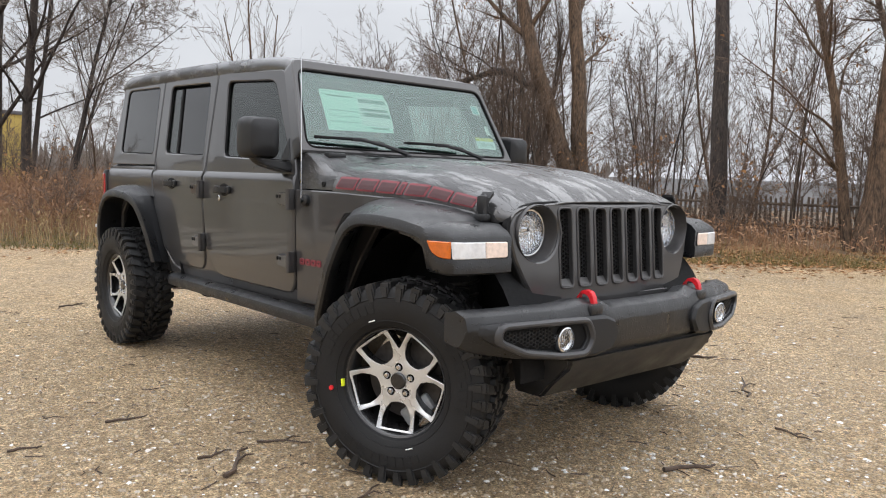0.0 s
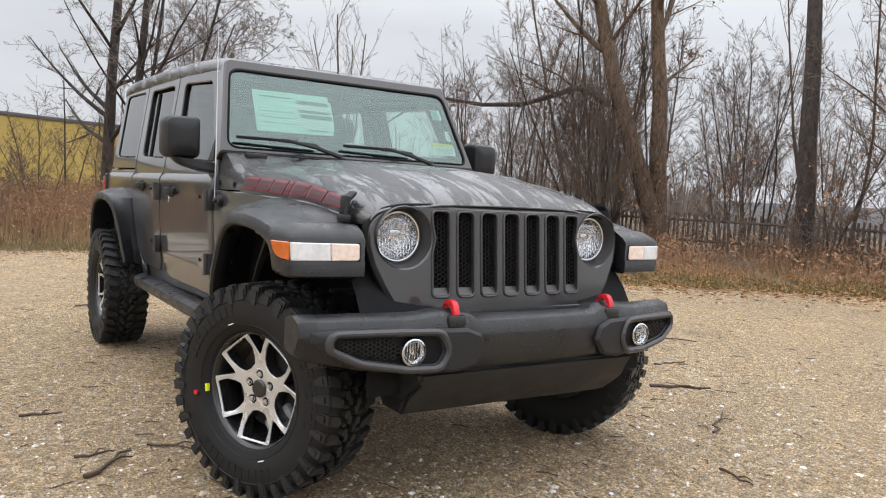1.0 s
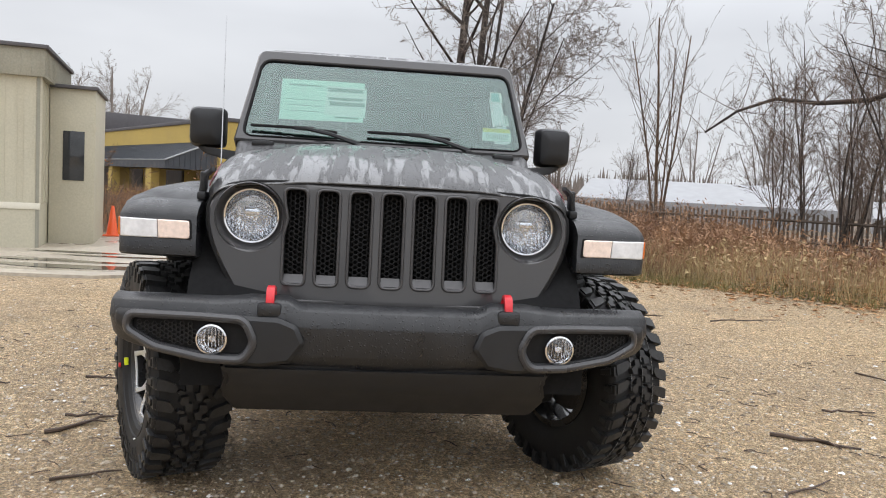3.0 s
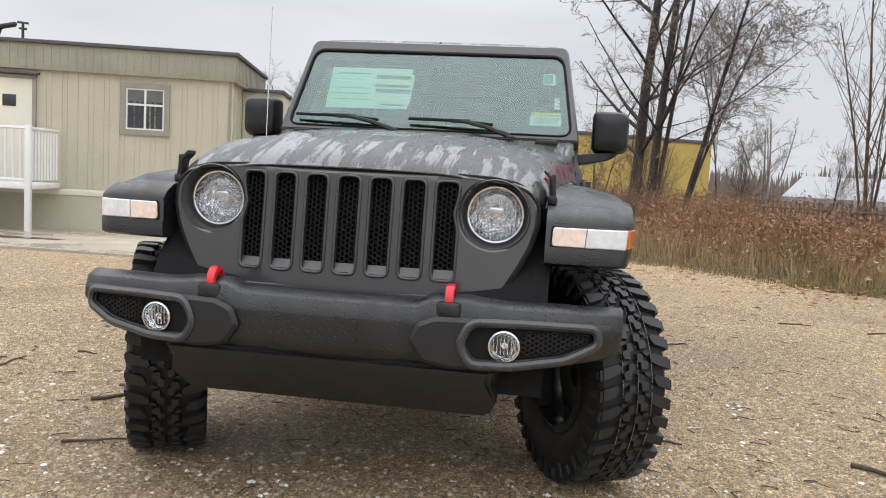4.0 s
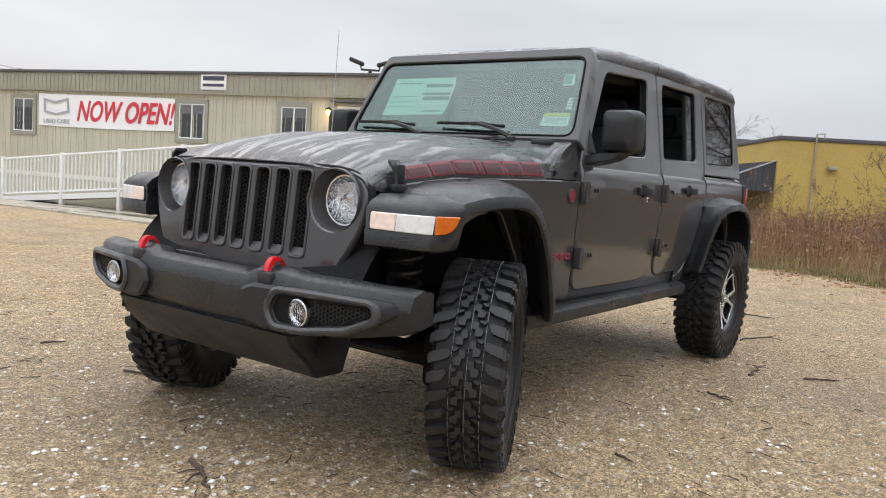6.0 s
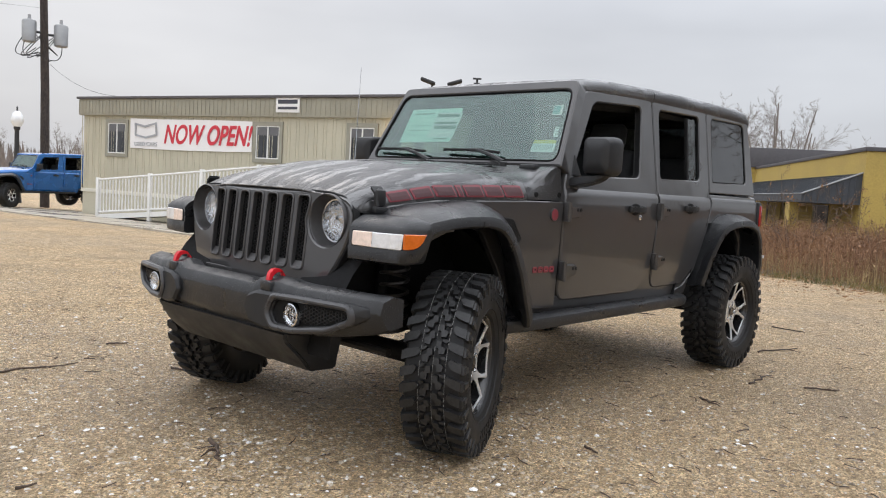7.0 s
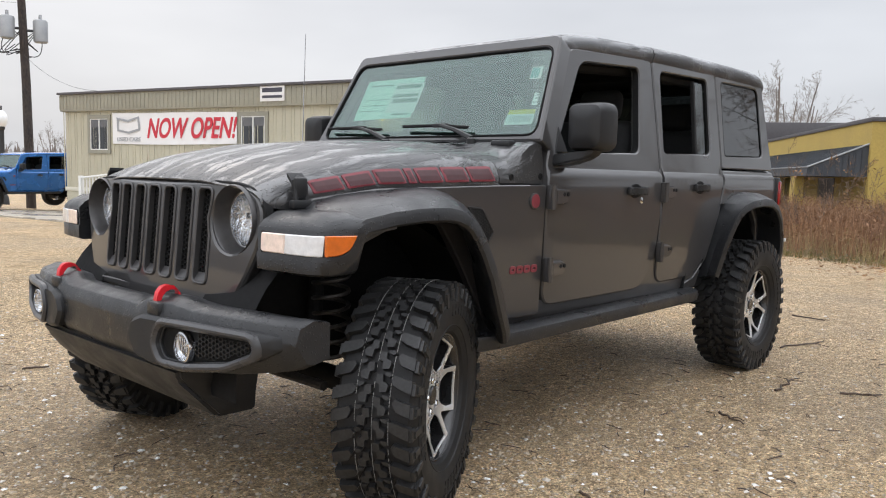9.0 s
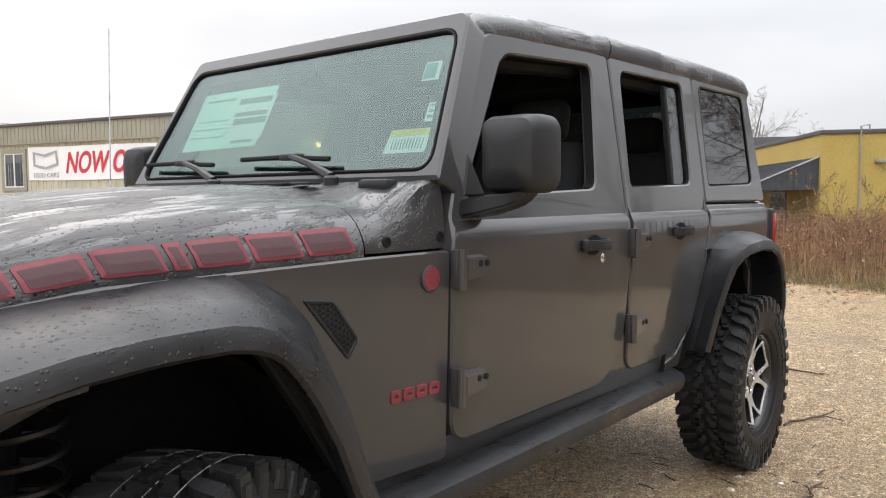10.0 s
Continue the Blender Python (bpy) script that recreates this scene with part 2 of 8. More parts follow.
def plate(bm, outer, holes, fn, thick, r=0.004, step=0.0, rows=()):
    """A sheet with holes: 2D loops laid out by fn(u, v, depth), with chamfered rims and a back."""
    loops = [list(outer) if area(outer) > 0 else list(outer)[::-1]]
    loops += [list(h)[::-1] if area(h) > 0 else list(h) for h in holes]
    ins = [shrink(lp, r) for lp in loops]
    vs, es, ids = [], [], []
    for lp in ins:
        k = len(vs)
        ids.append(range(k, k + len(lp)))
        vs += [Vector(p) for p in lp]
        es += [(k + i, k + (i + 1) % len(lp)) for i in range(len(lp))]
    if step:
        us, ws = [p[0] for p in loops[0]], [p[1] for p in loops[0]]
        for i in range(1, int((max(us) - min(us)) / step) + 1):
            for j in range(1, int((max(ws) - min(ws)) / step) + 1):
                p = (min(us) + i * step, min(ws) + j * step)
                if inside(p, ins[0]) and not any(inside(p, h) for h in ins[1:]):
                    vs.append(Vector(p))
        for w in rows:
            u = min(us) + 0.01
            while u < max(us):
                if inside((u, w), ins[0]) and not any(inside((u, w), h) for h in ins[1:]):
                    vs.append(Vector((u, w)))
                u += 0.012
    ov, _, of, orig, _, _ = delaunay_2d_cdt(vs, es, [], 0, 1e-6)
    where = {o: i for i, group in enumerate(orig) for o in group}
    front = [bm.verts.new(fn(p[0], p[1], 0.0)) for p in ov]
    back = [bm.verts.new(fn(p[0], p[1], thick)) for p in ov]
    for f in of:
        mid = (sum(ov[i][0] for i in f) / len(f), sum(ov[i][1] for i in f) / len(f))
        if not inside(mid, ins[0]) or any(inside(mid, h) for h in ins[1:]):
            continue
        for q in ([front[i] for i in f], [back[i] for i in f][::-1]):
            if len(set(q)) > 2 and bm.faces.get(q) is None:
                bm.faces.new(q)
    for lp, idx in zip(loops, ids):
        mid = [bm.verts.new(fn(p[0], p[1], min(r, thick * 0.4))) for p in lp]
        low = [bm.verts.new(fn(p[0], p[1], thick)) for p in lp]
        k = len(lp)
        for i in range(k):
            j = (i + 1) % k
            a, b = where[idx[i]], where[idx[j]]
            if a == b:
                continue
            for q in ((front[a], front[b], mid[j], mid[i]), (mid[i], mid[j], low[j], low[i]), (low[i], low[j], back[b], back[a])):
                try:
                    bm.faces.new(q)
                except ValueError:
                    pass
    return bm


def circle(cx, cy, r, n=28, ry=None):
    return [(cx + r * math.cos(2 * math.pi * k / n), cy + (ry or r) * math.sin(2 * math.pi * k / n)) for k in range(n)]


def words(name, text, size, m, material, parent, depth=0.002, bold=0.0):
    """Lettering in the built-in font as a mesh, laid by the matrix m."""
    cu = bpy.data.curves.new(name, "FONT")
    cu.body, cu.size, cu.extrude, cu.align_x, cu.align_y = text, size, depth, "CENTER", "CENTER"
    cu.offset = bold
    tmp = new(name + "_tmp", cu)
    me = bpy.data.meshes.new_from_object(tmp.evaluated_get(bpy.context.evaluated_depsgraph_get()))
    bpy.data.objects.remove(tmp)
    bpy.data.curves.remove(cu)
    me.transform(m)
    base = Matrix.Identity(4)
    p = parent
    while p is not None:
        base = p.matrix_basis @ base
        p = p.parent
    me.transform(base.inverted())
    me.materials.clear()
    me.materials.append(material)
    ob = new(name, me)
    ob.parent = parent
    return ob

# ---- materials of the place ----
M_siding = surf("beige_siding", (0.47, 0.44, 0.34), 0.75, var=0.10, scale=1.2, fine=30, bump=0.1)
M_fascia = surf("weathered_fascia", (0.31, 0.295, 0.235), 0.8, var=0.14, scale=1.5, fine=30, bump=0.1)
M_trim = surf("olive_grey_trim", (0.27, 0.26, 0.21), 0.7, var=0.12)
M_white = surf("white_paint", (0.72, 0.72, 0.70), 0.55, var=0.06)
M_door = surf("cream_door_paint", (0.66, 0.63, 0.53), 0.5, var=0.05)
M_pane_dark = surf("dark_window_glass", (0.035, 0.038, 0.042), 0.06, var=0.3, bump=0.0, rough_var=0.03)
M_ochre = surf("ochre_painted_block", (0.47, 0.34, 0.095), 0.85, var=0.12, scale=0.35, fine=10, bump=0.15, bump_dist=0.01)
M_coping = surf("dark_metal_coping", (0.085, 0.08, 0.085), 0.6, var=0.2)
M_awning = surf("slate_metal_awning", (0.05, 0.056, 0.066), 0.55, var=0.25, scale=2)
M_concrete = surf("wet_concrete", (0.36, 0.315, 0.25), 0.34, var=0.3, scale=0.7, fine=14, bump=0.12, rough_var=0.24, spec=0.6)
M_bark = surf("grey_brown_bark", (0.075, 0.058, 0.045), 0.9, var=0.4, scale=6, fine=40, bump=0.6, bump_dist=0.02, stretch=(1, 1, 0.25))
M_bark_dark = surf("wet_dark_bark", (0.046, 0.036, 0.031), 0.85, var=0.7, scale=9, fine=34, bump=1.0, bump_dist=0.04, stretch=(1, 1, 0.25))
M_bark_warm = surf("warm_brown_bark", (0.115, 0.075, 0.048), 0.9, var=0.75, scale=9, fine=34, bump=1.0, bump_dist=0.04, stretch=(1, 1, 0.25))
M_twig = surf("bare_twigs", (0.13, 0.092, 0.068), 0.9, var=0.3, bump=0)
# twigs of the tall trees, greyed and lightened to stand in for haze
M_twig_mid = surf("haze_paled_mid_twigs", (0.19, 0.155, 0.13), 0.9, var=0.3, bump=0)
# distance haze is put into this paler colour of far trees and woods
M_twig_far = surf("haze_paled_far_twigs", (0.21, 0.18, 0.16), 0.95, var=0.3, scale=0.3, bump=0)
M_deadleaf = surf("dead_brown_leaves", (0.27, 0.14, 0.06), 0.85, var=0.45, scale=3, fine=9, bump=0)
M_weed = surf("dry_russet_weeds", (0.26, 0.125, 0.075), 0.9, var=0.5, scale=0.6, fine=4, bump=0, tint=(0.42, 0.25, 0.14))
M_straw = surf("pale_straw_grass", (0.36, 0.27, 0.14), 0.9, var=0.4, scale=0.8, fine=5, bump=0)
M_grass = surf("short_green_grass", (0.12, 0.13, 0.035), 0.9, var=0.45, scale=0.9, fine=6, bump=0, tint=(0.26, 0.21, 0.08))
M_litter = surf("fallen_orange_leaves", (0.30, 0.15, 0.055), 0.8, var=0.5, scale=5, fine=11, bump=0)
M_stick = surf("wet_twig_wood", (0.075, 0.05, 0.035), 0.7, var=0.4, scale=20, bump=0.3)
M_fence = surf("weathered_fence_wood", (0.12, 0.095, 0.075), 0.9, var=0.3)
M_whiteroof = surf("white_sheet_roofing", (0.30, 0.305, 0.315), 0.6, var=0.10, scale=0.25, fine=2, bump=0)
M_black_iron = surf("black_painted_iron", (0.02, 0.02, 0.021), 0.5, var=0.2)
M_grey_metal = surf("galvanised_grey_metal", (0.33, 0.34, 0.35), 0.5, metal=0.4, var=0.15)
M_orange = surf("orange_cone_plastic", (0.75, 0.10, 0.02), 0.5, var=0.12)
M_binplastic = surf("dark_green_bin_plastic", (0.02, 0.035, 0.03), 0.5, var=0.2)
M_blueplastic = surf("blue_plastic", (0.02, 0.11, 0.35), 0.45, var=0.15)
M_banner = surf("white_banner_vinyl", (0.78, 0.77, 0.77), 0.5, var=0.04, scale=2)
M_red_ink = surf("red_banner_ink", (0.55, 0.03, 0.05), 0.5, var=0.05, bump=0)
M_grey_ink = surf("grey_ink", (0.33, 0.34, 0.36), 0.5, var=0.05, bump=0)
M_dark_ink = surf("dark_ink", (0.05, 0.05, 0.07), 0.5, var=0.05, bump=0)
M_lampglow, _n, _l, _b = node_mat("warm_porch_glow")
_b.inputs["Base Color"].default_value = (0.9, 0.6, 0.2, 1)
_b.inputs["Emission Color"].default_value = (1.0, 0.62, 0.18, 1)
_b.inputs["Emission Strength"].default_value = 3.0
M_globe = surf("frosted_lamp_globe", (0.8, 0.82, 0.83), 0.3, var=0.03, bump=0)

# ground: tan gravel worn between stones, soil outside the lot, damp patches
M_ground, _n, _l, _b = node_mat("gravel_and_soil")


def _tex(kind, scale, detail=4.0, rough=0.6):
    t = _n.new(kind)
    t.inputs["Scale"].default_value = scale
    if kind == "ShaderNodeTexNoise":
        t.inputs["Detail"].default_value, t.inputs["Roughness"].default_value = detail, rough
    _l.new(_tc.outputs["Object"], t.inputs["Vector"])
    return t


def _range(src, a, b, c, d):
    r = _n.new("ShaderNodeMapRange")
    for k, v in zip(("From Min", "From Max", "To Min", "To Max"), (a, b, c, d)):
        r.inputs[k].default_value = v
    _l.new(src, r.inputs["Value"])
    return r.outputs["Result"]


def _mixc(fac, c1, c2, mode="MIX"):
    x = _n.new("ShaderNodeMixRGB")
    x.blend_type = mode
    for sock, v in ((x.inputs["Fac"], fac), (x.inputs["Color1"], c1), (x.inputs["Color2"], c2)):
        if isinstance(v, (int, float)):
            sock.default_value = v
        elif isinstance(v, tuple):
            sock.default_value = (*v, 1)
        else:
            _l.new(v, sock)
    return x.outputs["Color"]


_tc = _n.new("ShaderNodeTexCoord")
_big, _mid, _fine, _grit = _tex("ShaderNodeTexNoise", 0.35, 5), _tex("ShaderNodeTexNoise", 2.2, 6), _tex("ShaderNodeTexNoise", 28.0, 6, 0.7), _tex("ShaderNodeTexNoise", 130.0, 4, 0.7)
_vor, _vor2 = _tex("ShaderNodeTexVoronoi", 55.0), _tex("ShaderNodeTexVoronoi", 120.0)
_sand = _mixc(_range(_mid.outputs["Fac"], 0.35, 0.65, 0, 1), (0.63, 0.445, 0.262), (0.84, 0.64, 0.415))
_sand = _mixc(_range(_big.outputs["Fac"], 0.4, 0.62, 0, 0.75), _sand, (0.47, 0.335, 0.20))
_sand = _mixc(_range(_fine.outputs["Fac"], 0.44, 0.68, 0.0, 0.75), _sand, (0.29, 0.20, 0.115))
_sep = _n.new("ShaderNodeSeparateColor")
_l.new(_vor.outputs["Color"], _sep.inputs["Color"])
_pick = _range(_sep.outputs["Red"], 0.62, 0.8, 0, 1)
_edge = _range(_vor.outputs["Distance"], 0.30, 0.45, 1, 0)
_m1 = _n.new("ShaderNodeMath")
_m1.operation = "MULTIPLY"
_l.new(_pick, _m1.inputs[0])
_l.new(_edge, _m1.inputs[1])
_peb = _mixc(_sep.outputs["Green"], (0.20, 0.14, 0.09), (0.55, 0.42, 0.28))
_sand = _mixc(_m1.outputs[0], _sand, _peb)
_vor3, _clod = _tex("ShaderNodeTexVoronoi", 21.0), _tex("ShaderNodeTexNoise", 19.0, 8, 0.75)
_sep3 = _n.new("ShaderNodeSeparateColor")
_l.new(_vor3.outputs["Color"], _sep3.inputs["Color"])
_sand = _mixc(_range(_sep3.outputs["Blue"], 0.5, 1.0, 0.0, 0.75), _sand, (0.44, 0.31, 0.185))
_sand = _mixc(_range(_clod.outputs["Fac"], 0.53, 0.61, 0.0, 0.9), _sand, (0.33, 0.23, 0.135))
_sand = _mixc(_range(_clod.outputs["Fac"], 0.39, 0.47, 0.8, 0.0), _sand, (0.92, 0.75, 0.52))
# coarse grit: dark and pale specks a centimetre or two across, and blotches of damp a pace wide
_spk, _blot = _tex("ShaderNodeTexNoise", 62.0, 2, 0.5), _tex("ShaderNodeTexNoise", 0.9, 6, 0.65)
_vor4 = _tex("ShaderNodeTexVoronoi", 44.0)
_sep4 = _n.new("ShaderNodeSeparateColor")
_l.new(_vor4.outputs["Color"], _sep4.inputs["Color"])
_m4 = _n.new("ShaderNodeMath")
_m4.operation = "MULTIPLY"
_l.new(_range(_sep4.outputs["Red"], 0.70, 0.82, 0, 0.9), _m4.inputs[0])
_l.new(_range(_vor4.outputs["Distance"], 0.26, 0.42, 1, 0), _m4.inputs[1])
_sand = _mixc(_range(_blot.outputs["Fac"], 0.50, 0.66, 0.0, 0.65), _sand, (0.36, 0.265, 0.17))
_sand = _mixc(_range(_spk.outputs["Fac"], 0.57, 0.66, 0.0, 0.85), _sand, (0.17, 0.12, 0.078))
_sand = _mixc(_m4.outputs[0], _sand, (0.76, 0.62, 0.45))
_sep2 = _n.new("ShaderNodeSeparateColor")
_l.new(_vor2.outputs["Color"], _sep2.inputs["Color"])
_grain = _mixc(_range(_sep2.outputs["Red"], 0, 1, 0.0, 1.0), (0.62, 0.60, 0.54), (1.48, 1.46, 1.37))
_sand = _mixc(1.0, _sand, _grain, "MULTIPLY")
_soil = _mixc(_range(_mid.outputs["Fac"], 0.35, 0.65, 0, 1), (0.10, 0.068, 0.04), (0.19, 0.125, 0.065))
_att = _n.new("ShaderNodeAttribute")
_att.attribute_name = "lot"
_col = _mixc(_att.outputs["Fac"], _soil, _sand)
_l.new(_col, _b.inputs["Base Color"])
_l.new(_range(_big.outputs["Fac"], 0.38, 0.6, 0.85, 0.55), _b.inputs["Roughness"])
_hsum = _n.new("ShaderNodeMath")
_hsum.operation = "ADD"
_hpeb = _n.new("ShaderNodeMath")
_hpeb.operation = "ADD"
_l.new(_m1.outputs[0], _hpeb.inputs[0])
_l.new(_m4.outputs[0], _hpeb.inputs[1])
_l.new(_hpeb.outputs[0], _hsum.inputs[0])
_l.new(_grit.outputs["Fac"], _hsum.inputs[1])
_bp = _n.new("ShaderNodeBump")
_bp.inputs["Strength"].default_value, _bp.inputs["Distance"].default_value = 0.9, 0.020
_l.new(_hsum.outputs[0], _bp.inputs["Height"])
_bp2 = _n.new("ShaderNodeBump")
_bp2.inputs["Strength"].default_value, _bp2.inputs["Distance"].default_value = 0.8, 0.05
_hs2 = _n.new("ShaderNodeMath")
_hs2.operation = "MULTIPLY_ADD"
_hs2.inputs[1].default_value = 1.4
_l.new(_clod.outputs["Fac"], _hs2.inputs[0])
_l.new(_fine.outputs["Fac"], _hs2.inputs[2])
_l.new(_hs2.outputs[0], _bp2.inputs["Height"])
_l.new(_bp.outputs["Normal"], _bp2.inputs["Normal"])
_l.new(_bp2.outputs["Normal"], _b.inputs["Normal"])

# ---- ground ----
EDGE = [(-26, -30), (-21, -14), (-17.6, -6.8), (-15.6, -3.2), (-12.6, -0.2), (-9.8, 1.5), (-7.6, 3.7), (-6.6, 4.9), (-4.8, 7.0), (-3.6, 8.9), (-1.9, 10.6), (2, 13.5), (9, 18), (30, 24)]


def smooth(a, b, v):
    t = min(1, max(0, (v - a) / (b - a)))
    return t * t * (3 - 2 * t)


def beyond(x, y):
    """Signed distance past the lot's weedy edge (positive among the weeds)."""
    best, sign = 1e9, 1
    for (x1, y1), (x2, y2) in zip(EDGE, EDGE[1:]):
        dx, dy = x2 - x1, y2 - y1
        t = min(1, max(0, ((x - x1) * dx + (y - y1) * dy) / (dx * dx + dy * dy)))
        ex, ey = x - x1 - t * dx, y - y1 - t * dy
        d = math.hypot(ex, ey)
        if d < best - 1e-9:
            best, sign = d, 1 if dx * ey - dy * ex > 0 else -1
    return best * sign


def ground_z(x, y):
    fade = smooth(3.0, -4.0, y)
    z = -0.055 * min(7.5, max(0, -x - 4.5)) * fade - 0.010 * min(30, max(0, -y - 5))
    b = beyond(x, y)
    near = smooth(2.0, 8.0, math.hypot(x, y))
    z += 0.012 * near * noise.noise(Vector((x * 0.45, y * 0.45, 0)))
    if b > 0:
        z += 0.05 * smooth(0, 1.2, b) + 0.05 * smooth(0.5, 3, b) * noise.noise(Vector((x * 0.7, y * 0.7, 3)))
    return z


def axis_steps(lo, hi, fine, fine_lo, fine_hi):
    vals, v = [], fine_lo
    while v <= fine_hi:
        vals.append(v)
        v += fine
    step, v = fine, fine_hi
    while v < hi:
        step *= 1.35
        v += step
        vals.append(min(v, hi))
    step, v = fine, fine_lo
    while v > lo:
        step *= 1.35
        v -= step
        vals.insert(0, max(v, lo))
    return vals


gx, gy = axis_steps(-900, 900, 0.3, -16, 8), axis_steps(-900, 900, 0.3, -14, 16)
gv = [(x, y, ground_z(x, y)) for x in gx for y in gy]
ny = len(gy)
gf = [(i * ny + j, (i + 1) * ny + j, (i + 1) * ny + j + 1, i * ny + j + 1) for i in range(len(gx) - 1) for j in range(ny - 1)]
gme = bpy.data.meshes.new("ground")
gme.from_pydata(gv, [], gf)
gat = gme.attributes.new("lot", "FLOAT", "POINT")
gat.data.foreach_set("value", [smooth(0.35, -0.35, beyond(x, y) + 0.5 * noise.noise(Vector((x * 1.1, y * 1.1, 7)))) for x, y, z in gv])
gme.polygons.foreach_set("use_smooth", [True] * len(gme.polygons))
gme.materials.append(M_ground)
tagged(new("ground", gme), "tan gravel lot with damp patches, running into brown soil", "ground", kind="structure")

# concrete apron between the gravel and the office trailer
bm = B()
ap_edge = [(-4.6, -23), (-5.3, -18), (-5.9, -14), (-6.05, -10), (-6.0, -6), (-5.9, -3), (-6.4, -2.2)]
ap_far = [(-9.4, -24), (-9.9, -19), (-10.9, -14), (-11.8, -10), (-15.5, -7), (-16.8, -5.0), (-14.5, -2.9)]
rows = []
for (ax, ay), (bx, by) in zip(ap_edge, ap_far):
    row = []
    for k in range(13):
        t = k / 12
        x, y = ax + (bx - ax) * t, ay + (by - ay) * t
        if k == 0:
            x += 0.12 * noise.noise(Vector((y * 1.3, 0, 0)))
        row.append((x, y, ground_z(x, y) + 0.035))
    row = [(row[0][0] + 0.01, row[0][1], row[0][2] - 0.09)] + row
    rows.append(row)
loft(bm, rows, closed=False, caps=False)
tagged(part("pavement", bm, M_concrete), "wet pale concrete apron with shallow puddles", "pavement", kind="structure")
M_puddle = surf("standing_rain_water", (0.10, 0.09, 0.075), 0.03, var=0.15, bump=0.0, rough_var=0.01)
for px, py, ra, rb, ang in ((-7.3, -3.6, 1.5, 0.35, 80), (-8.6, -4.3, 1.1, 0.25, 75), (-10.2, -3.6, 1.3, 0.3, 85), (-8.0, -8.6, 1.6, 0.4, 95), (-7.5, -13, 1.8, 0.35, 98), (-11.4, -5.0, 0.9, 0.25, 80)):
    bm = B()
    vs = []
    for k in range(28):
        a = 2 * math.pi * k / 28
        w = 1 + 0.35 * noise.noise(Vector((px + 1.5 * math.cos(a), py + 1.5 * math.sin(a), 1)))
        dx, dy = ra * w * math.cos(a), rb * w * math.sin(a)
        c, s = math.cos(radians(ang)), math.sin(radians(ang))
        x, y = px + dx * c - dy * s, py + dx * s + dy * c
        vs.append((x, y, ground_z(x, y) + 0.041))
    c0 = bm.verts.new((px, py, ground_z(px, py) + 0.043))
    ring = [bm.verts.new(v) for v in vs]
    for k in range(28):
        bm.faces.new((c0, ring[k], ring[(k + 1) % 28]))
    tagged(part("puddle", bm, M_puddle), "shallow rain puddle lying on the concrete", "puddle", "rain puddles", "stuff")

# ---- office trailer ----
T0 = Vector((-12.25, -5.89, 0))
TU, TN = Vector((0.2169, -0.9762, 0)), Vector((0.9762, 0.2169, 0))
TBASE, TLEN, TDEEP = -0.42, 17.2, 3.7


def tp(s, d, z):
    """A place by the trailer: s along its front from the near end, d out from the wall, z up."""
    return T0 + TU * s + TN * d + Vector((0, 0, z))


def tbox(bm, s0, s1, d0, d1, z0, z1, bevel=0.0):
    m = Matrix((TU, TN, Vector((0, 0, 1)))).transposed().to_4x4()
    c = tp((s0 + s1) / 2, (d0 + d1) / 2, (z0 + z1) / 2)
    return box(bm, c, (s1 - s0, d1 - d0, z1 - z0), bevel, m)


trailer = thing("office_trailer", "beige ribbed-panel office trailer with a flat roof and weathered fascia", "trailer")
bm = B()
tbox(bm, 0.12, TLEN - 0.12, -TDEEP + 0.12, 0, TBASE, 2.80)
part("wall", bm, M_siding, trailer)
bm = B()
s = 0.05
while s < TLEN:
    tbox(bm, s, s + 0.03, 0.0, 0.012, 0.45, 2.79)
    s += 0.205 if int(s * 10) % 3 else 0.10
d = -TDEEP + 0.2
while d < 0:
    tbox(bm, 0.108, 0.12, d, d + 0.03, 0.45, 2.79)
    d += 0.2
tagged(part("siding_rib", bm, M_siding, trailer), kind="stuff")
bm = B()
tbox(bm, 0.0, TLEN, -TDEEP, 0.10, 2.79, 3.30, 0.01)
part("fascia", bm, M_fascia, trailer, "darker grey-brown ribbed fascia")
bm = B()
s = 0.06
while s < TLEN:
    tbox(bm, s, s + 0.025, 0.10, 0.112, 2.83, 3.27)
    s += 0.16
d = -TDEEP + 0.05
while d < 0.08:
    tbox(bm, -0.012, 0.0, d, d + 0.025, 2.83, 3.27)
    d += 0.16
tagged(part("fascia_rib", bm, M_fascia, trailer), kind="stuff")
bm = B()
tbox(bm, -0.06, TLEN + 0.06, -TDEEP - 0.05, 0.17, 3.30, 3.37, 0.01)
part("roof", bm, M_coping, trailer, "dark metal roof edge")
bm = B()
tbox(bm, 0.06, TLEN - 0.06, 0.0, 0.022, 0.34, 0.46, 0.004)
part("belt_rail", bm, M_door, trailer, "pale horizontal belt rail")
bm = B()
tbox(bm, 0.08, 0.14, -0.06, 0.015, TBASE, 2.79)
part("corner_trim", bm, M_trim, trailer)


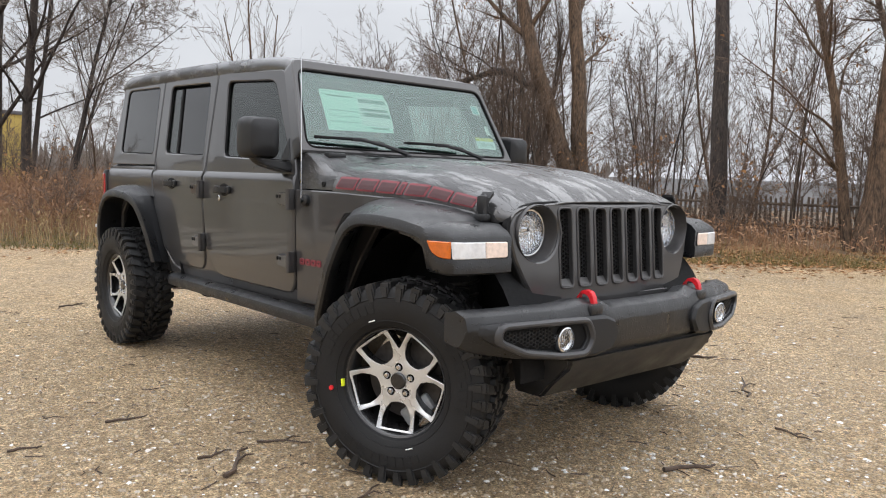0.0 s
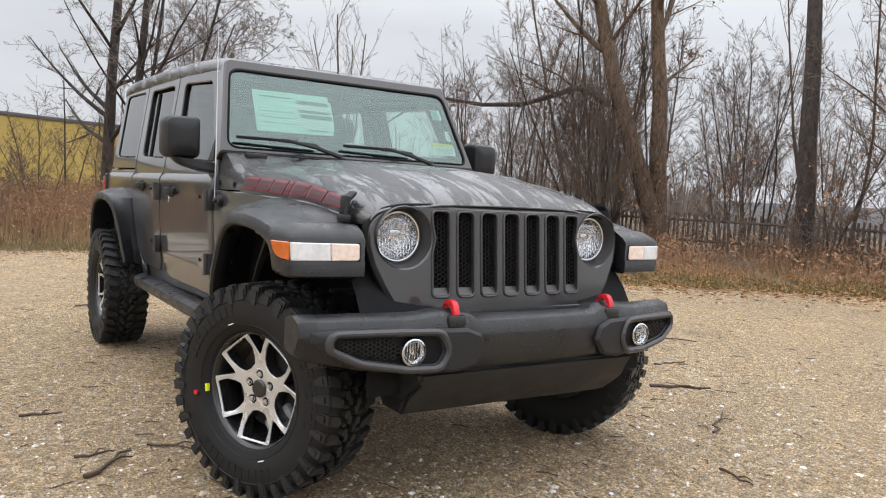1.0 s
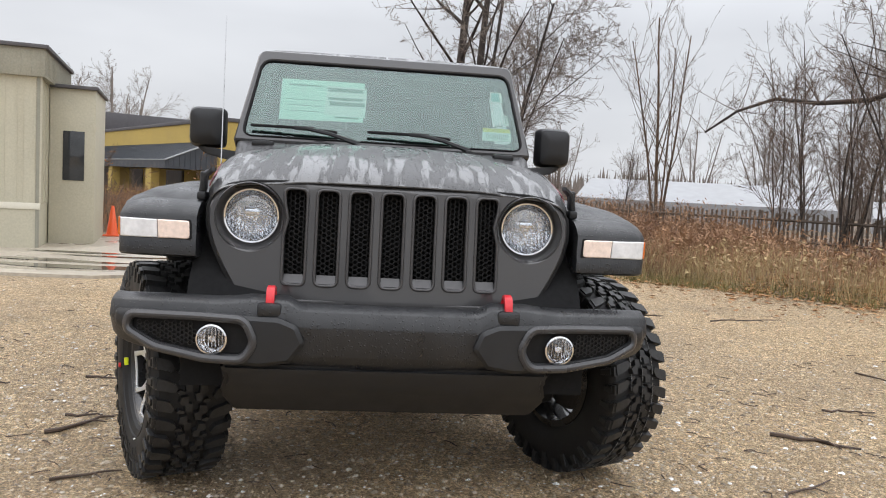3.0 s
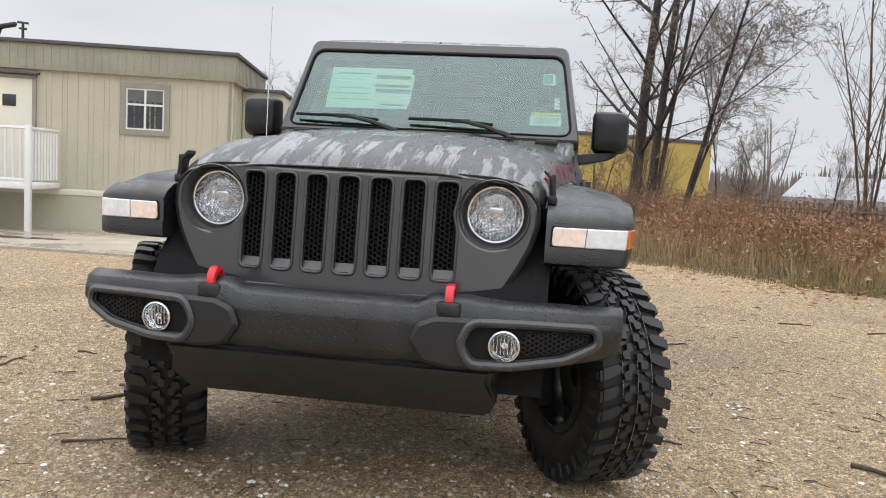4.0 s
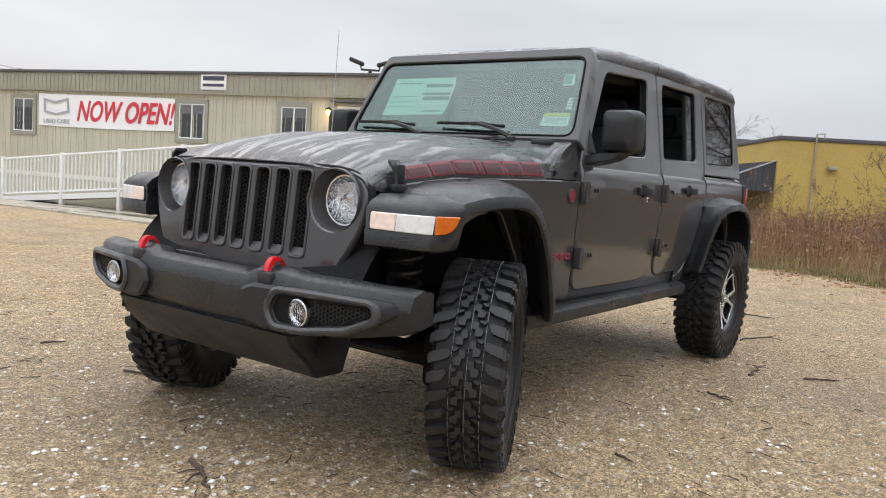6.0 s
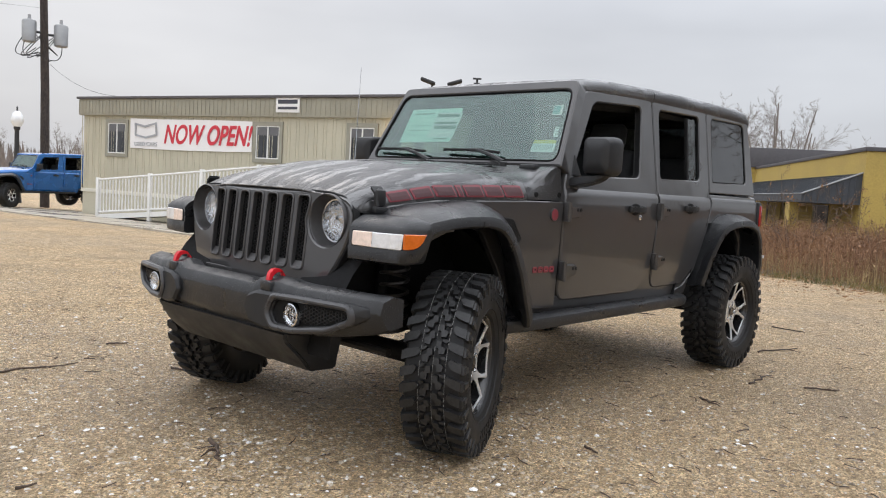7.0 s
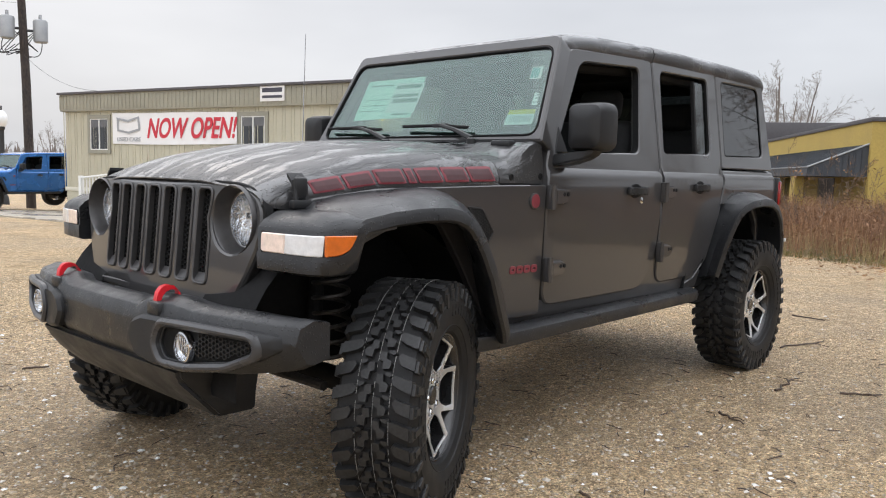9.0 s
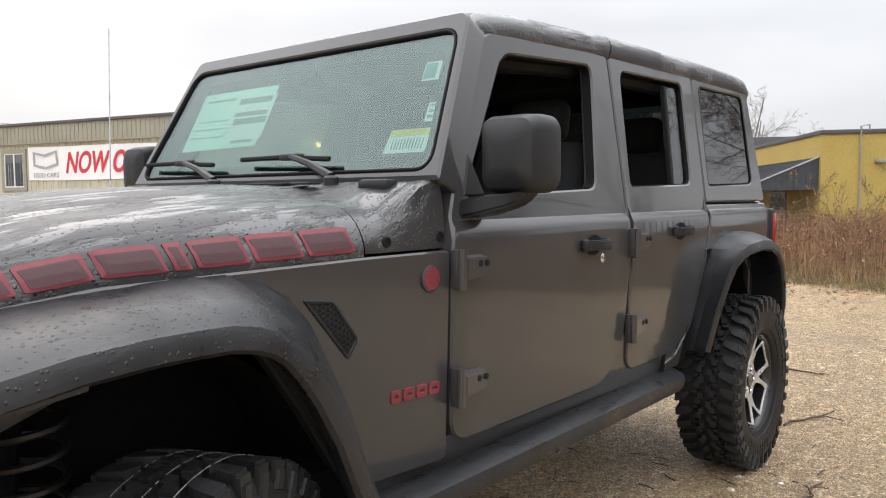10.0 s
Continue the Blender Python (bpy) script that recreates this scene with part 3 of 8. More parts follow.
def trailer_window(s0, s1, z0, z1, cross=False):
    w = thing("window", "two-pane window with olive trim", "window")
    w.parent = trailer
    del w["label"], w["category"]
    bm = B()
    plate(bm, [(s0, z0), (s1, z0), (s1, z1), (s0, z1)], [[(s0 + 0.11, z0 + 0.11), (s1 - 0.11, z0 + 0.11), (s1 - 0.11, z1 - 0.11), (s0 + 0.11, z1 - 0.11)]], lambda u, v, d: tp(u, 0.045 - d, v), 0.05, 0.003)
    part("casing", bm, M_trim, w)
    bm = B()
    a, b, c, e = s0 + 0.11, s1 - 0.11, z0 + 0.11, z1 - 0.11
    mid = (a + b) / 2
    plate(bm, [(a, c), (b, c), (b, e), (a, e)], [[(a + 0.03, c + 0.03), (mid - 0.02, c + 0.03), (mid - 0.02, e - 0.03), (a + 0.03, e - 0.03)], [(mid + 0.02, c + 0.03), (b - 0.03, c + 0.03), (b - 0.03, e - 0.03), (mid + 0.02, e - 0.03)]], lambda u, v, d: tp(u, 0.03 - d, v), 0.025, 0.002)
    if cross:
        tbox(bm, a, b, 0.012, 0.028, e - 0.34, e - 0.30)
    part("sash", bm, M_white, w, "white aluminium sash")
    for q0, q1 in ((a + 0.02, mid - 0.01), (mid + 0.01, b - 0.02)):
        bm = B()
        tbox(bm, q0, q1, 0.002, 0.012, c + 0.02, e - 0.02)
        part("pane", bm, M_pane_dark, w)
        bm = B()
        tbox(bm, q0, q1, 0.0125, 0.014, e - 0.26, e - 0.02)
        part("blind", bm, surf_blind, w)
    return w


surf_blind = surf("grey_blind_behind_glass", (0.12, 0.12, 0.125), 0.2, var=0.15)
for s0, s1, z0, z1, cr in ((14.94, 15.98, 1.51, 2.67, False), (8.74, 9.80, 1.54, 2.66, False), (5.63, 6.60, 1.50, 2.66, False), (1.30, 2.27, 1.62, 2.66, True)):
    trailer_window(s0, s1, z0, z1, cr)

door = thing("door", "", "")
door.parent = trailer
bm = B()
tbox(bm, 3.97, 4.90, 0.0, 0.035, 0.57, 2.60, 0.004)
part("door_leaf", bm, M_door, door, "cream steel door")
bm = B()
tbox(bm, 4.28, 4.54, 0.035, 0.045, 2.05, 2.28, 0.003)
part("door_pane", bm, M_pane_dark, door)
bm = B()
for a in ((3.90, 3.97, 0.57, 2.66), (4.90, 4.97, 0.57, 2.66), (3.90, 4.97, 2.60, 2.67)):
    tbox(bm, a[0], a[1], 0.0, 0.05, a[2], a[3])
part("door_casing", bm, M_trim, door)
bm = B()
tbox(bm, 3.84, 5.02, 0.0, 0.16, 2.69, 2.72)
part("drip_cap", bm, M_coping, door)
bm = B()
tube(bm, [tp(4.84, 0.04, 1.5), tp(4.84, 0.09, 1.5)], 0.025)
part("door_knob", bm, M_grey_metal, door)

porch = thing("wall_lamp", "small black porch lamp, lit warm, on the trailer wall", "lamp", at=tp(5.09, 0.05, 2.5))
bm = B()
tube(bm, [tp(5.09, 0.01, 2.52), tp(5.09, 0.10, 2.56)], 0.02)
lathe(bm, [(0.0, 0.07), (0.07, 0.03), (0.07, 0.0), (0.05, 0.0)], 14, Matrix.Translation(tp(5.09, 0.12, 2.50)))
part("housing", bm, M_black_iron, porch)
bm = B()
lathe(bm, [(0.0, -0.13), (0.035, -0.12), (0.055, -0.04), (0.05, 0.0), (0, 0)], 14, Matrix.Translation(tp(5.09, 0.12, 2.50)))
part("globe", bm, M_lampglow, porch, "glowing amber glass")
lamp_data = bpy.data.lights.new("porch_bulb", "POINT")
lamp_data.energy, lamp_data.color, lamp_data.shadow_soft_size = 4, (1, 0.66, 0.28), 0.05
new("porch_bulb", lamp_data).location = tp(5.09, 0.24, 2.38)

banner = thing("banner", "white vinyl banner with large red slanted lettering, hung on the trailer", "banner", at=tp(12.3, 0.02, 2.2))
bm = B()
outl = [(9.82, 1.82), (10.8, 1.80), (12.3, 1.785), (13.8, 1.79), (14.82, 1.81), (14.83, 2.71), (13.5, 2.69), (12.3, 2.69), (11, 2.685), (9.82, 2.66)]
plate(bm, outl, [], lambda u, v, d: tp(u, 0.040 - d + 0.012 * math.sin(u * 2.1), v), 0.006, 0.001, 0.25)
part("sheet", bm, M_banner, banner)
TROT = Matrix((-TU, Vector((0, 0, 1)), TN)).transposed().to_4x4()
SLANT = Matrix(((1, 0.22, 0, 0), (0, 1, 0, 0), (0, 0, 1, 0), (0, 0, 0, 1)))
words("lettering", "NOW OPEN!", 0.78, Matrix.Translation(tp(11.55, 0.055, 2.22)) @ TROT @ SLANT @ Matrix.Diagonal((0.765, 1.0, 1, 1)), M_red_ink, banner, 0.004, 0.016)["label"] = "red slanted capital letters"
tagged(words("small_lettering", "USED CARS", 0.22, Matrix.Translation(tp(14.1, 0.055, 1.93)) @ TROT @ Matrix.Diagonal((0.9, 0.8, 1, 1)), M_grey_ink, banner, 0.004), kind="stuff")
bm = B()
plate(bm, [(13.6, 2.20), (14.1, 2.10), (14.6, 2.18), (14.62, 2.58), (14.15, 2.50), (13.65, 2.60)], [[(13.68, 2.25), (14.1, 2.16), (14.54, 2.23), (14.55, 2.51), (14.13, 2.43), (13.72, 2.53)]], lambda u, v, d: tp(u, 0.058 - d, v), 0.004, 0.001)
part("emblem", bm, M_grey_ink, banner, "grey flag-shaped emblem outline")

sign = thing("wall_sign", "small white sign board with dark bars on the fascia", "sign", at=tp(8.5, 0.12, 3.1))
bm = B()
tbox(bm, 8.11, 8.92, 0.115, 0.135, 2.91, 3.31, 0.003)
part("board", bm, M_banner, sign)
bm = B()
tbox(bm, 8.18, 8.85, 0.135, 0.139, 3.14, 3.25)
tbox(bm, 8.18, 8.85, 0.135, 0.139, 2.99, 3.06)
part("text_bar", bm, M_dark_ink, sign)

# ramp and landing with white pickets
ramp = thing("access_ramp", "white-railed wooden access ramp and landing along the trailer", "ramp", at=tp(9, 0.8, 0))
RD0, RD1 = 0.25, 1.4


def ramp_z(s):
    return 0.57 if s < 6.3 else 0.57 - (s - 6.3) * (0.80 / 8.2)


bm = B()
tbox(bm, 3.4, 6.3, 0.05, RD1, 0.47, 0.57, 0.01)
part("landing", bm, M_white, ramp)
bm = B()
loft(bm, [[tp(s, d, z + o) for s, d, o in ((s_, RD0, 0), (s_, RD1, 0), (s_, RD1, -0.14), (s_, RD0, -0.14))] for s_, z in ((6.3, 0.57), (14.5, -0.23))])
part("ramp_deck", bm, M_white, ramp)
pk = B()
box(pk, (0, 0, 0.46), (0.03, 0.03, 0.92))
pk_first = None
s = 3.45
picks = []
while s < 14.5:
    picks.append((s, RD1 - 0.03))
    s += 0.135
d = 0.12
while d < RD1 - 0.1:
    picks.append((3.45, d))
    d += 0.135
for i, (s, d) in enumerate(picks):
    if pk_first is None:
        pk_first = part("picket", pk, M_white, ramp)
        me0 = pk_first.data
        ob = pk_first
    else:
        ob = new("picket", me0)
        ob.parent = ramp
    ob.matrix_basis = Matrix.Translation(tp(s, d, ramp_z(s) + 0.06) - ramp.location)
me0.transform(Matrix.Translation(ramp.location))
for s0, s1 in ((3.4, 6.3), (6.3, 14.55)):
    for off in (0.07, 1.02):
        bm = B()
        tube(bm, [tp(s0, RD1 - 0.03, ramp_z(s0) + off), tp(s1, RD1 - 0.03, ramp_z(s1) + off)], 0.032, 6)
        part("rail", bm, M_white, ramp)
bm = B()
tube(bm, [tp(3.45, 0.08, 1.59), tp(3.45, RD1, 1.59)], 0.032, 6)
part("rail", bm, M_white, ramp)
for s in (3.45, 4.05, 5.35, 6.3, 8.3, 10.3, 12.3, 14.5):
    bm = B()
    tbox(bm, s - 0.05, s + 0.05, RD1 - 0.08, RD1 + 0.02, ground_z(*tp(s, RD1, 0).xy) - 0.03, ramp_z(s) + 1.08, 0.008)
    part("post", bm, M_white, ramp)

# end annexes seen past the trailer's end
annex = thing("annex", "grey-beige end unit behind the office trailer", "trailer", at=tp(-0.3, -2.5, 0))
bm = B()
tbox(bm, -0.75, 0.1, -3.6, -1.3, TBASE, 2.75, 0.01)
part("wall", bm, M_siding, annex)
bm = B()
tbox(bm, -0.8, 0.1, -3.65, -1.22, 2.75, 2.82, 0.01)
part("roof", bm, M_coping, annex)
bm = B()
tbox(bm, -0.55, -0.15, -1.3, -1.28, 0.9, 1.9, 0.01)
part("pane", bm, M_pane_dark, annex)

# ---- ochre commercial building ----
C0 = Vector((-44.36, -8.12, 0))
CS, CF = Vector((-0.44, 0.898, 0)), Vector((-0.86, -0.51, 0))
shop = thing("commercial_building", "single-storey ochre block building with dark coping and a slate awning", "building", at=C0)


def cbox(bm, a0, a1, b0, b1, z0, z1, bevel=0.0):
    """a along the front wall, b along the side wall."""
    m = Matrix((CF, CS, Vector((0, 0, 1)))).transposed().to_4x4()
    c = C0 + CF * (a0 + a1) / 2 + CS * (b0 + b1) / 2 + Vector((0, 0, (z0 + z1) / 2))
    return box(bm, c, (a1 - a0, b1 - b0, z1 - z0), bevel, m)


bm = B()
cbox(bm, 0, 34, 0, 21.5, -0.8, 4.55)
part("wall", bm, M_ochre, shop)
bm = B()
cbox(bm, -0.08, 34, -0.08, 21.58, 4.45, 4.68, 0.02)
part("coping", bm, M_coping, shop)
bm = B()
cbox(bm, 29.5, 38, -0.6, 10, -0.8, 6.1)
part("tower", bm, M_ochre, shop)
bm = B()
cbox(bm, 29.3, 31.2, -0.7, 10, 4.6, 6.4, 0.03)
part("tower_cap", bm, M_coping, shop, "dark raised parapet block")
bm = B()
CA = lambda a, b, z: C0 + CF * a + CS * b + Vector((0, 0, z))
loft(bm, [[CA(a, 0, 3.25), CA(a, -3.0, 1.95), CA(a, -3.0, 1.50), CA(a, 0, 1.50)] for a in (0.3, 29.3)])
part("awning", bm, M_awning, shop, "slate grey standing-seam awning")
bm = B()
for k in range(60):
    a = 0.3 + k * 0.49
    loft(bm, [[CA(a + q, 0, 3.28), CA(a + q, -3.02, 1.98), CA(a + q, -3.0, 1.93), CA(a + q, 0, 3.22)] for q in (0, 0.04)])
for k in range(9):
    b = -0.3 - k * 0.31
    cbox(bm, 0.26, 0.3, b - 0.03, b, 1.52, 3.2 + b * 0.43)
tagged(part("awning_seam", bm, M_awning, shop), kind="stuff")
bm = B()
tube(bm, [CA(0.27, 0, 3.28), CA(0.27, -3.02, 1.98)], 0.05, 6)
tube(bm, [CA(0.27, -3.02, 1.98), CA(29.3, -3.02, 1.98)], 0.03, 6)
part("awning_edge", bm, M_grey_metal, shop, "pale metal edge strip")
for a in (3.2, 12, 20, 28):
    bm = B()
    cbox(bm, a, a + 1.1, -2.9, -2.4, -0.7, 1.5)
    part("pillar", bm, M_ochre, shop)
for a in (6, 15, 23):
    bm = B()
    cbox(bm, a, a + 3.5, -0.05, 0.0, -0.2, 1.45)
    part("shopfront", bm, M_pane_dark, shop)
bm = B()
tube(bm, [CA(-0.06, 1.9, 0), CA(-0.06, 1.9, 4.85), CA(-0.06, 2.3, 4.9), CA(-0.06, 2.3, 4.6)], 0.05, 6)
part("conduit", bm, M_fascia, shop, "rusty conduit with a gooseneck top")
bm = B()
cbox(bm, -0.25, 0, 2.6, 3.1, 2.9, 3.1, 0.02)
part("wall_light", bm, M_fascia, shop)

# ---- long white sheds and the fence behind the thicket ----
def shed(p, q, z0, z1, rise):
    p, q = Vector((*p, 0)), Vector((*q, 0))
    u = (q - p).normalized()
    n = Vector((-u.y, u.x, 0))
    ob = thing("white_shed", "long low white sheet-metal shed behind the trees", "shed", "white sheds", at=p)
    L = (q - p).length
    bm = B()
    loft(bm, [[p + u * s + Vector((0, 0, z0)), p + u * s + Vector((0, 0, z1)), p + u * s + n * 5 + Vector((0, 0, z1 + rise)), p + u * s + n * 10 + Vector((0, 0, z1)), p + u * s + n * 10 + Vector((0, 0, z0))] for s in (0, L)])
    part("wall", bm, M_whiteroof, ob)
    bm = B()
    s = 0.5
    while s < L:
        loft(bm, [[p + u * (s + k) - n * 0.03 + Vector((0, 0, z)) for k, z in ((0, z0), (0.12, z0), (0.12, z1), (0, z1))], [p + u * (s + k) + Vector((0, 0, z)) for k, z in ((0, z0), (0.12, z0), (0.12, z1), (0, z1))]])
        s += 2.4
    tagged(part("seam", bm, M_grey_metal, ob), kind="stuff")


shed((-40.5, 12.5), (-34.2, 24.6), -0.9, 1.15, 1.25)
shed((-34.8, 27.0), (-31.0, 32.4), -0.9, 0.85, 0.95)
shed((-24.5, 34.0), (-10, 42), -0.9, 1.6, 1.0)

fence_pts = [(-19, 6.0), (-16.4, 9.4), (-12.5, 11.9), (-9.2, 14.1), (-5.5, 15.6), (-1, 17.5), (5, 20)]
fence = thing("picket_fence", "weathered dark wooden picket fence among dry weeds", "fence", at=(-9.2, 14.1, 0))
bm = B()
box(bm, (0, 0, 0.5), (0.055, 0.02, 1.0))
fp = None
for (x1, y1), (x2, y2) in zip(fence_pts, fence_pts[1:]):
    L = math.hypot(x2 - x1, y2 - y1)
    ang = math.atan2(y2 - y1, x2 - x1)
    for k in range(int(L / 0.115)):
        x, y = x1 + (x2 - x1) * k * 0.115 / L, y1 + (y2 - y1) * k * 0.115 / L
        m = Matrix.Translation((x, y, ground_z(x, y) - 0.03 + random.uniform(-0.05, 0.04))) @ Matrix.Rotation(ang, 4, "Z") @ Matrix.Rotation(random.uniform(-0.03, 0.03), 4, "Y")
        if fp is None:
            fp = part("picket", bm, M_fence, fence)
            fp.data.transform(Matrix.Translation(fence.location))
            ob = fp
        else:
            ob = new("picket", fp.data)
            ob.parent = fence
        ob.matrix_basis = Matrix.Translation(-fence.location) @ m
    for z in (0.3, 0.8):
        bm = B()
        tube(bm, [(x1, y1, ground_z(x1, y1) + z), (x2, y2, ground_z(x2, y2) + z)], 0.035, 5)
        part("rail", bm, M_fence, fence)

# ---- the parked off-road SUV: x forward from the front axle, y to its left ----
M_paint = surf("granite_metallic_paint", (0.056, 0.0545, 0.0555), 0.32, metal=0.2, spec=0.15, var=0.10, scale=2.0, fine=900, bump=0.0, coat=0.9, drops=0.0, rough_var=0.05)
M_paint_wet = surf("granite_paint_beaded_with_rain", (0.060, 0.060, 0.062), 0.36, metal=0.45, var=0.12, scale=3.0, fine=900, bump=0.0, coat=1.0, drops=0.85, rough_var=0.12, film=0.8)
M_satin = surf("satin_grey_trim", (0.075, 0.073, 0.074), 0.38, metal=0.5, var=0.1, bump=0.0)
M_plastic = surf("black_grained_plastic", (0.016, 0.0165, 0.018), 0.46, spec=0.38, var=0.25, scale=9, fine=420, bump=0.25, bump_dist=0.001, drops=0.0, rough_var=0.12)
M_plastic_wet = surf("black_plastic_with_rain_drops", (0.016, 0.0167, 0.0185), 0.38, spec=0.46, coat=0.12, var=0.25, scale=9, fine=420, bump=0.25, bump_dist=0.001, drops=0.5, rough_var=0.16, film=0.15)
M_black = surf("matt_black", (0.009, 0.009, 0.0095), 0.75, var=0.3, spec=0.25)
M_rimgrey = surf("smooth_grey_bezel_plastic", (0.045, 0.045, 0.048), 0.32, var=0.15, bump=0.0)
M_under = surf("sooty_underbody", (0.008, 0.008, 0.0085), 0.8, var=0.4, scale=6, spec=0.2)
M_rubber = surf("tyre_rubber", (0.011, 0.011, 0.0117), 0.58, spec=0.35, var=0.3, scale=8, fine=160, bump=0.2, bump_dist=0.001)
# tread blocks: the same rubber lightened, their highlights put into the colour
M_rubber_highlit = surf("tyre_tread_rubber", (0.017, 0.0172, 0.018), 0.46, spec=0.45, var=0.45, scale=14, fine=90, bump=0.2, bump_dist=0.002)
M_alu = surf("machined_aluminium", (0.70, 0.71, 0.72), 0.30, metal=0.7, var=0.08, scale=6, fine=200, bump=0.05, bump_dist=0.0005)
M_rim_black = surf("gloss_black_rim_paint", (0.014, 0.014, 0.015), 0.25, var=0.2, coat=0.5)
M_chrome = surf("chrome", (0.72, 0.73, 0.75), 0.08, metal=1.0, var=0.05, bump=0, rough_var=0.03)
M_reflector = surf("lamp_reflector", (0.80, 0.81, 0.83), 0.05, metal=1.0, var=0.3, scale=45, fine=90, bump=0.9, bump_dist=0.008, rough_var=0.06)
M_steel = surf("rusty_steel", (0.06, 0.055, 0.052), 0.5, metal=0.6, var=0.3, scale=12)
M_amber = surf("amber_lens", (0.60, 0.13, 0.012), 0.15, var=0.12, scale=30, coat=0.8, bump=0.2)
# clear lens; the amber reflected inside it is painted as its colour
M_salmon = surf("clear_lens_amber_reflection", (0.85, 0.70, 0.62), 0.15, var=0.12, scale=30, coat=0.8, bump=0.2)
M_clear_lens = surf("clear_white_lens", (0.72, 0.73, 0.75), 0.12, var=0.12, scale=24, coat=0.8, bump=0.2)
M_red = surf("red_powder_coat", (0.62, 0.012, 0.022), 0.38, var=0.12, coat=0.3)
M_decal_red = surf("red_decal", (0.20, 0.030, 0.042), 0.45, var=0.15, bump=0)
M_decal_dark = surf("charcoal_decal", (0.065, 0.020, 0.024), 0.45, var=0.15, bump=0)
M_taillight = surf("red_tail_lens", (0.30, 0.01, 0.012), 0.12, var=0.1, coat=0.8)
M_seat = surf("black_cloth_seat", (0.018, 0.018, 0.02), 0.85, var=0.2)
M_headliner = surf("grey_headliner", (0.05, 0.05, 0.052), 0.9, var=0.1)
M_paper = surf("pale_green_price_sheet", (0.74, 0.95, 0.86), 0.7, var=0.05, bump=0)
M_paper_white = surf("white_paper", (0.86, 0.88, 0.86), 0.7, var=0.04, bump=0)
M_paper_grey = surf("faint_white_paint_lines", (0.19, 0.19, 0.185), 0.7, var=0.5, scale=20, bump=0)
M_yellow_ink = surf("yellow_ink", (0.80, 0.68, 0.03), 0.6, var=0.04, bump=0)
M_teal_ink = surf("teal_ink", (0.10, 0.42, 0.42), 0.6, var=0.1, bump=0)
M_print = surf("grey_green_print", (0.20, 0.30, 0.26), 0.7, var=0.1, bump=0)
M_yellow_mark = surf("yellow_tyre_mark", (0.75, 0.85, 0.02), 0.6, var=0.1, bump=0)
M_windshield = glass("windshield_glass", (0.58, 0.70, 0.66), 0.80, rough=0.0, sheen=(0.88, 0.97, 0.95))
M_sideglass = glass("side_glass", (0.55, 0.60, 0.58), 0.90)
M_darkglass = glass("privacy_glass", (0.10, 0.11, 0.11), 0.80)
M_lampglass = glass("clear_lamp_cover", (0.95, 0.96, 0.97), 0.98)

suv = thing("suv", "dark granite-grey four-door off-road SUV with rain beads, parked on gravel", "car")

ZT = [0.48, 0.56, 0.70, 0.85, 1.00, 1.10, 1.145, 1.162, 1.180, 1.235, 1.72, 1.85]
YT = [0.728, 0.744, 0.758, 0.766, 0.770, 0.772, 0.770, 0.764, 0.748, 0.742, 0.664, 0.644]


SHOULDER = (1.145, 1.162, 1.180)


def side_y(x, z):
    return float(np.interp(z, ZT, YT)) - (0.105 * (x + 0.92) if x > -0.92 else 0)


def side_fn(s, proud=0.0):
    return lambda u, v, d: Vector((u, s * (side_y(u, v) + proud - d), v))


def hexes(bm, loop, fn, size, wire, depth):
    """A honeycomb of thin walls inside a loop."""
    us, vs = [p[0] for p in loop], [p[1] for p in loop]
    dx, dy = size * 1.5, size * math.sqrt(3)
    col = 0
    u = min(us)
    while u <= max(us) + size:
        v = min(vs) + (dy / 2 if col % 2 else 0)
        while v <= max(vs) + size:
            if inside((u, v), loop):
                a = [bm.verts.new(fn(u + (size - wire) * math.cos(k * math.pi / 3), v + (size - wire) * math.sin(k * math.pi / 3), 0)) for k in range(6)]
                b = [bm.verts.new(fn(u + size * 1.02 * math.cos(k * math.pi / 3), v + size * 1.02 * math.sin(k * math.pi / 3), 0)) for k in range(6)]
                c = [bm.verts.new(fn(u + (size - wire) * math.cos(k * math.pi / 3), v + (size - wire) * math.sin(k * math.pi / 3), depth)) for k in range(6)]
                for k in range(6):
                    j = (k + 1) % 6
                    bm.faces.new((a[k], a[j], b[j], b[k]))
                    bm.faces.new((a[k], a[j], c[j], c[k]))
            v += dy
        u += dx
        col += 1


# hood
HW = ([-0.62, 0.372, 0.455], [0.734, 0.628, 0.60])
HC = ([-0.62, -0.3, 0.0, 0.26, 0.372, 0.435, 0.46], [1.284, 1.272, 1.246, 1.192, 1.155, 1.123, 1.103])
HS = ([-0.62, 0.0, 0.26, 0.36, 0.46], [1.108, 1.090, 1.058, 1.038, 1.030])
HP = [(1.0, 0.0), (1.0, 0.10), (0.992, 0.21), (0.980, 0.32), (0.962, 0.43), (0.935, 0.535), (0.892, 0.64), (0.80, 0.735), (0.68, 0.79), (0.62, 0.825), (0.58, 0.885), (0.53, 0.93), (0.45, 0.96), (0.3, 0.985), (0.15, 0.997), (0, 1.0)]


def hood_row(x):
    w, c, e = float(np.interp(x, *HW)), float(np.interp(x, *HC)), float(np.interp(x, *HS))
    half = [(y * w, e + (c - e) * z) for y, z in HP]
    bow = [0.03 * (1 - (y / 0.6) ** 2) * smooth(0.2, 0.455, x) for y, z in half]
    return [Vector((x + b - 0.03 * smooth(0.2, 0.455, x), y, z)) for (y, z), b in zip(half, bow)] + [Vector((x + b - 0.03 * smooth(0.2, 0.455, x), -y, z)) for (y, z), b in zip(half[-2::-1], bow[-2::-1])]


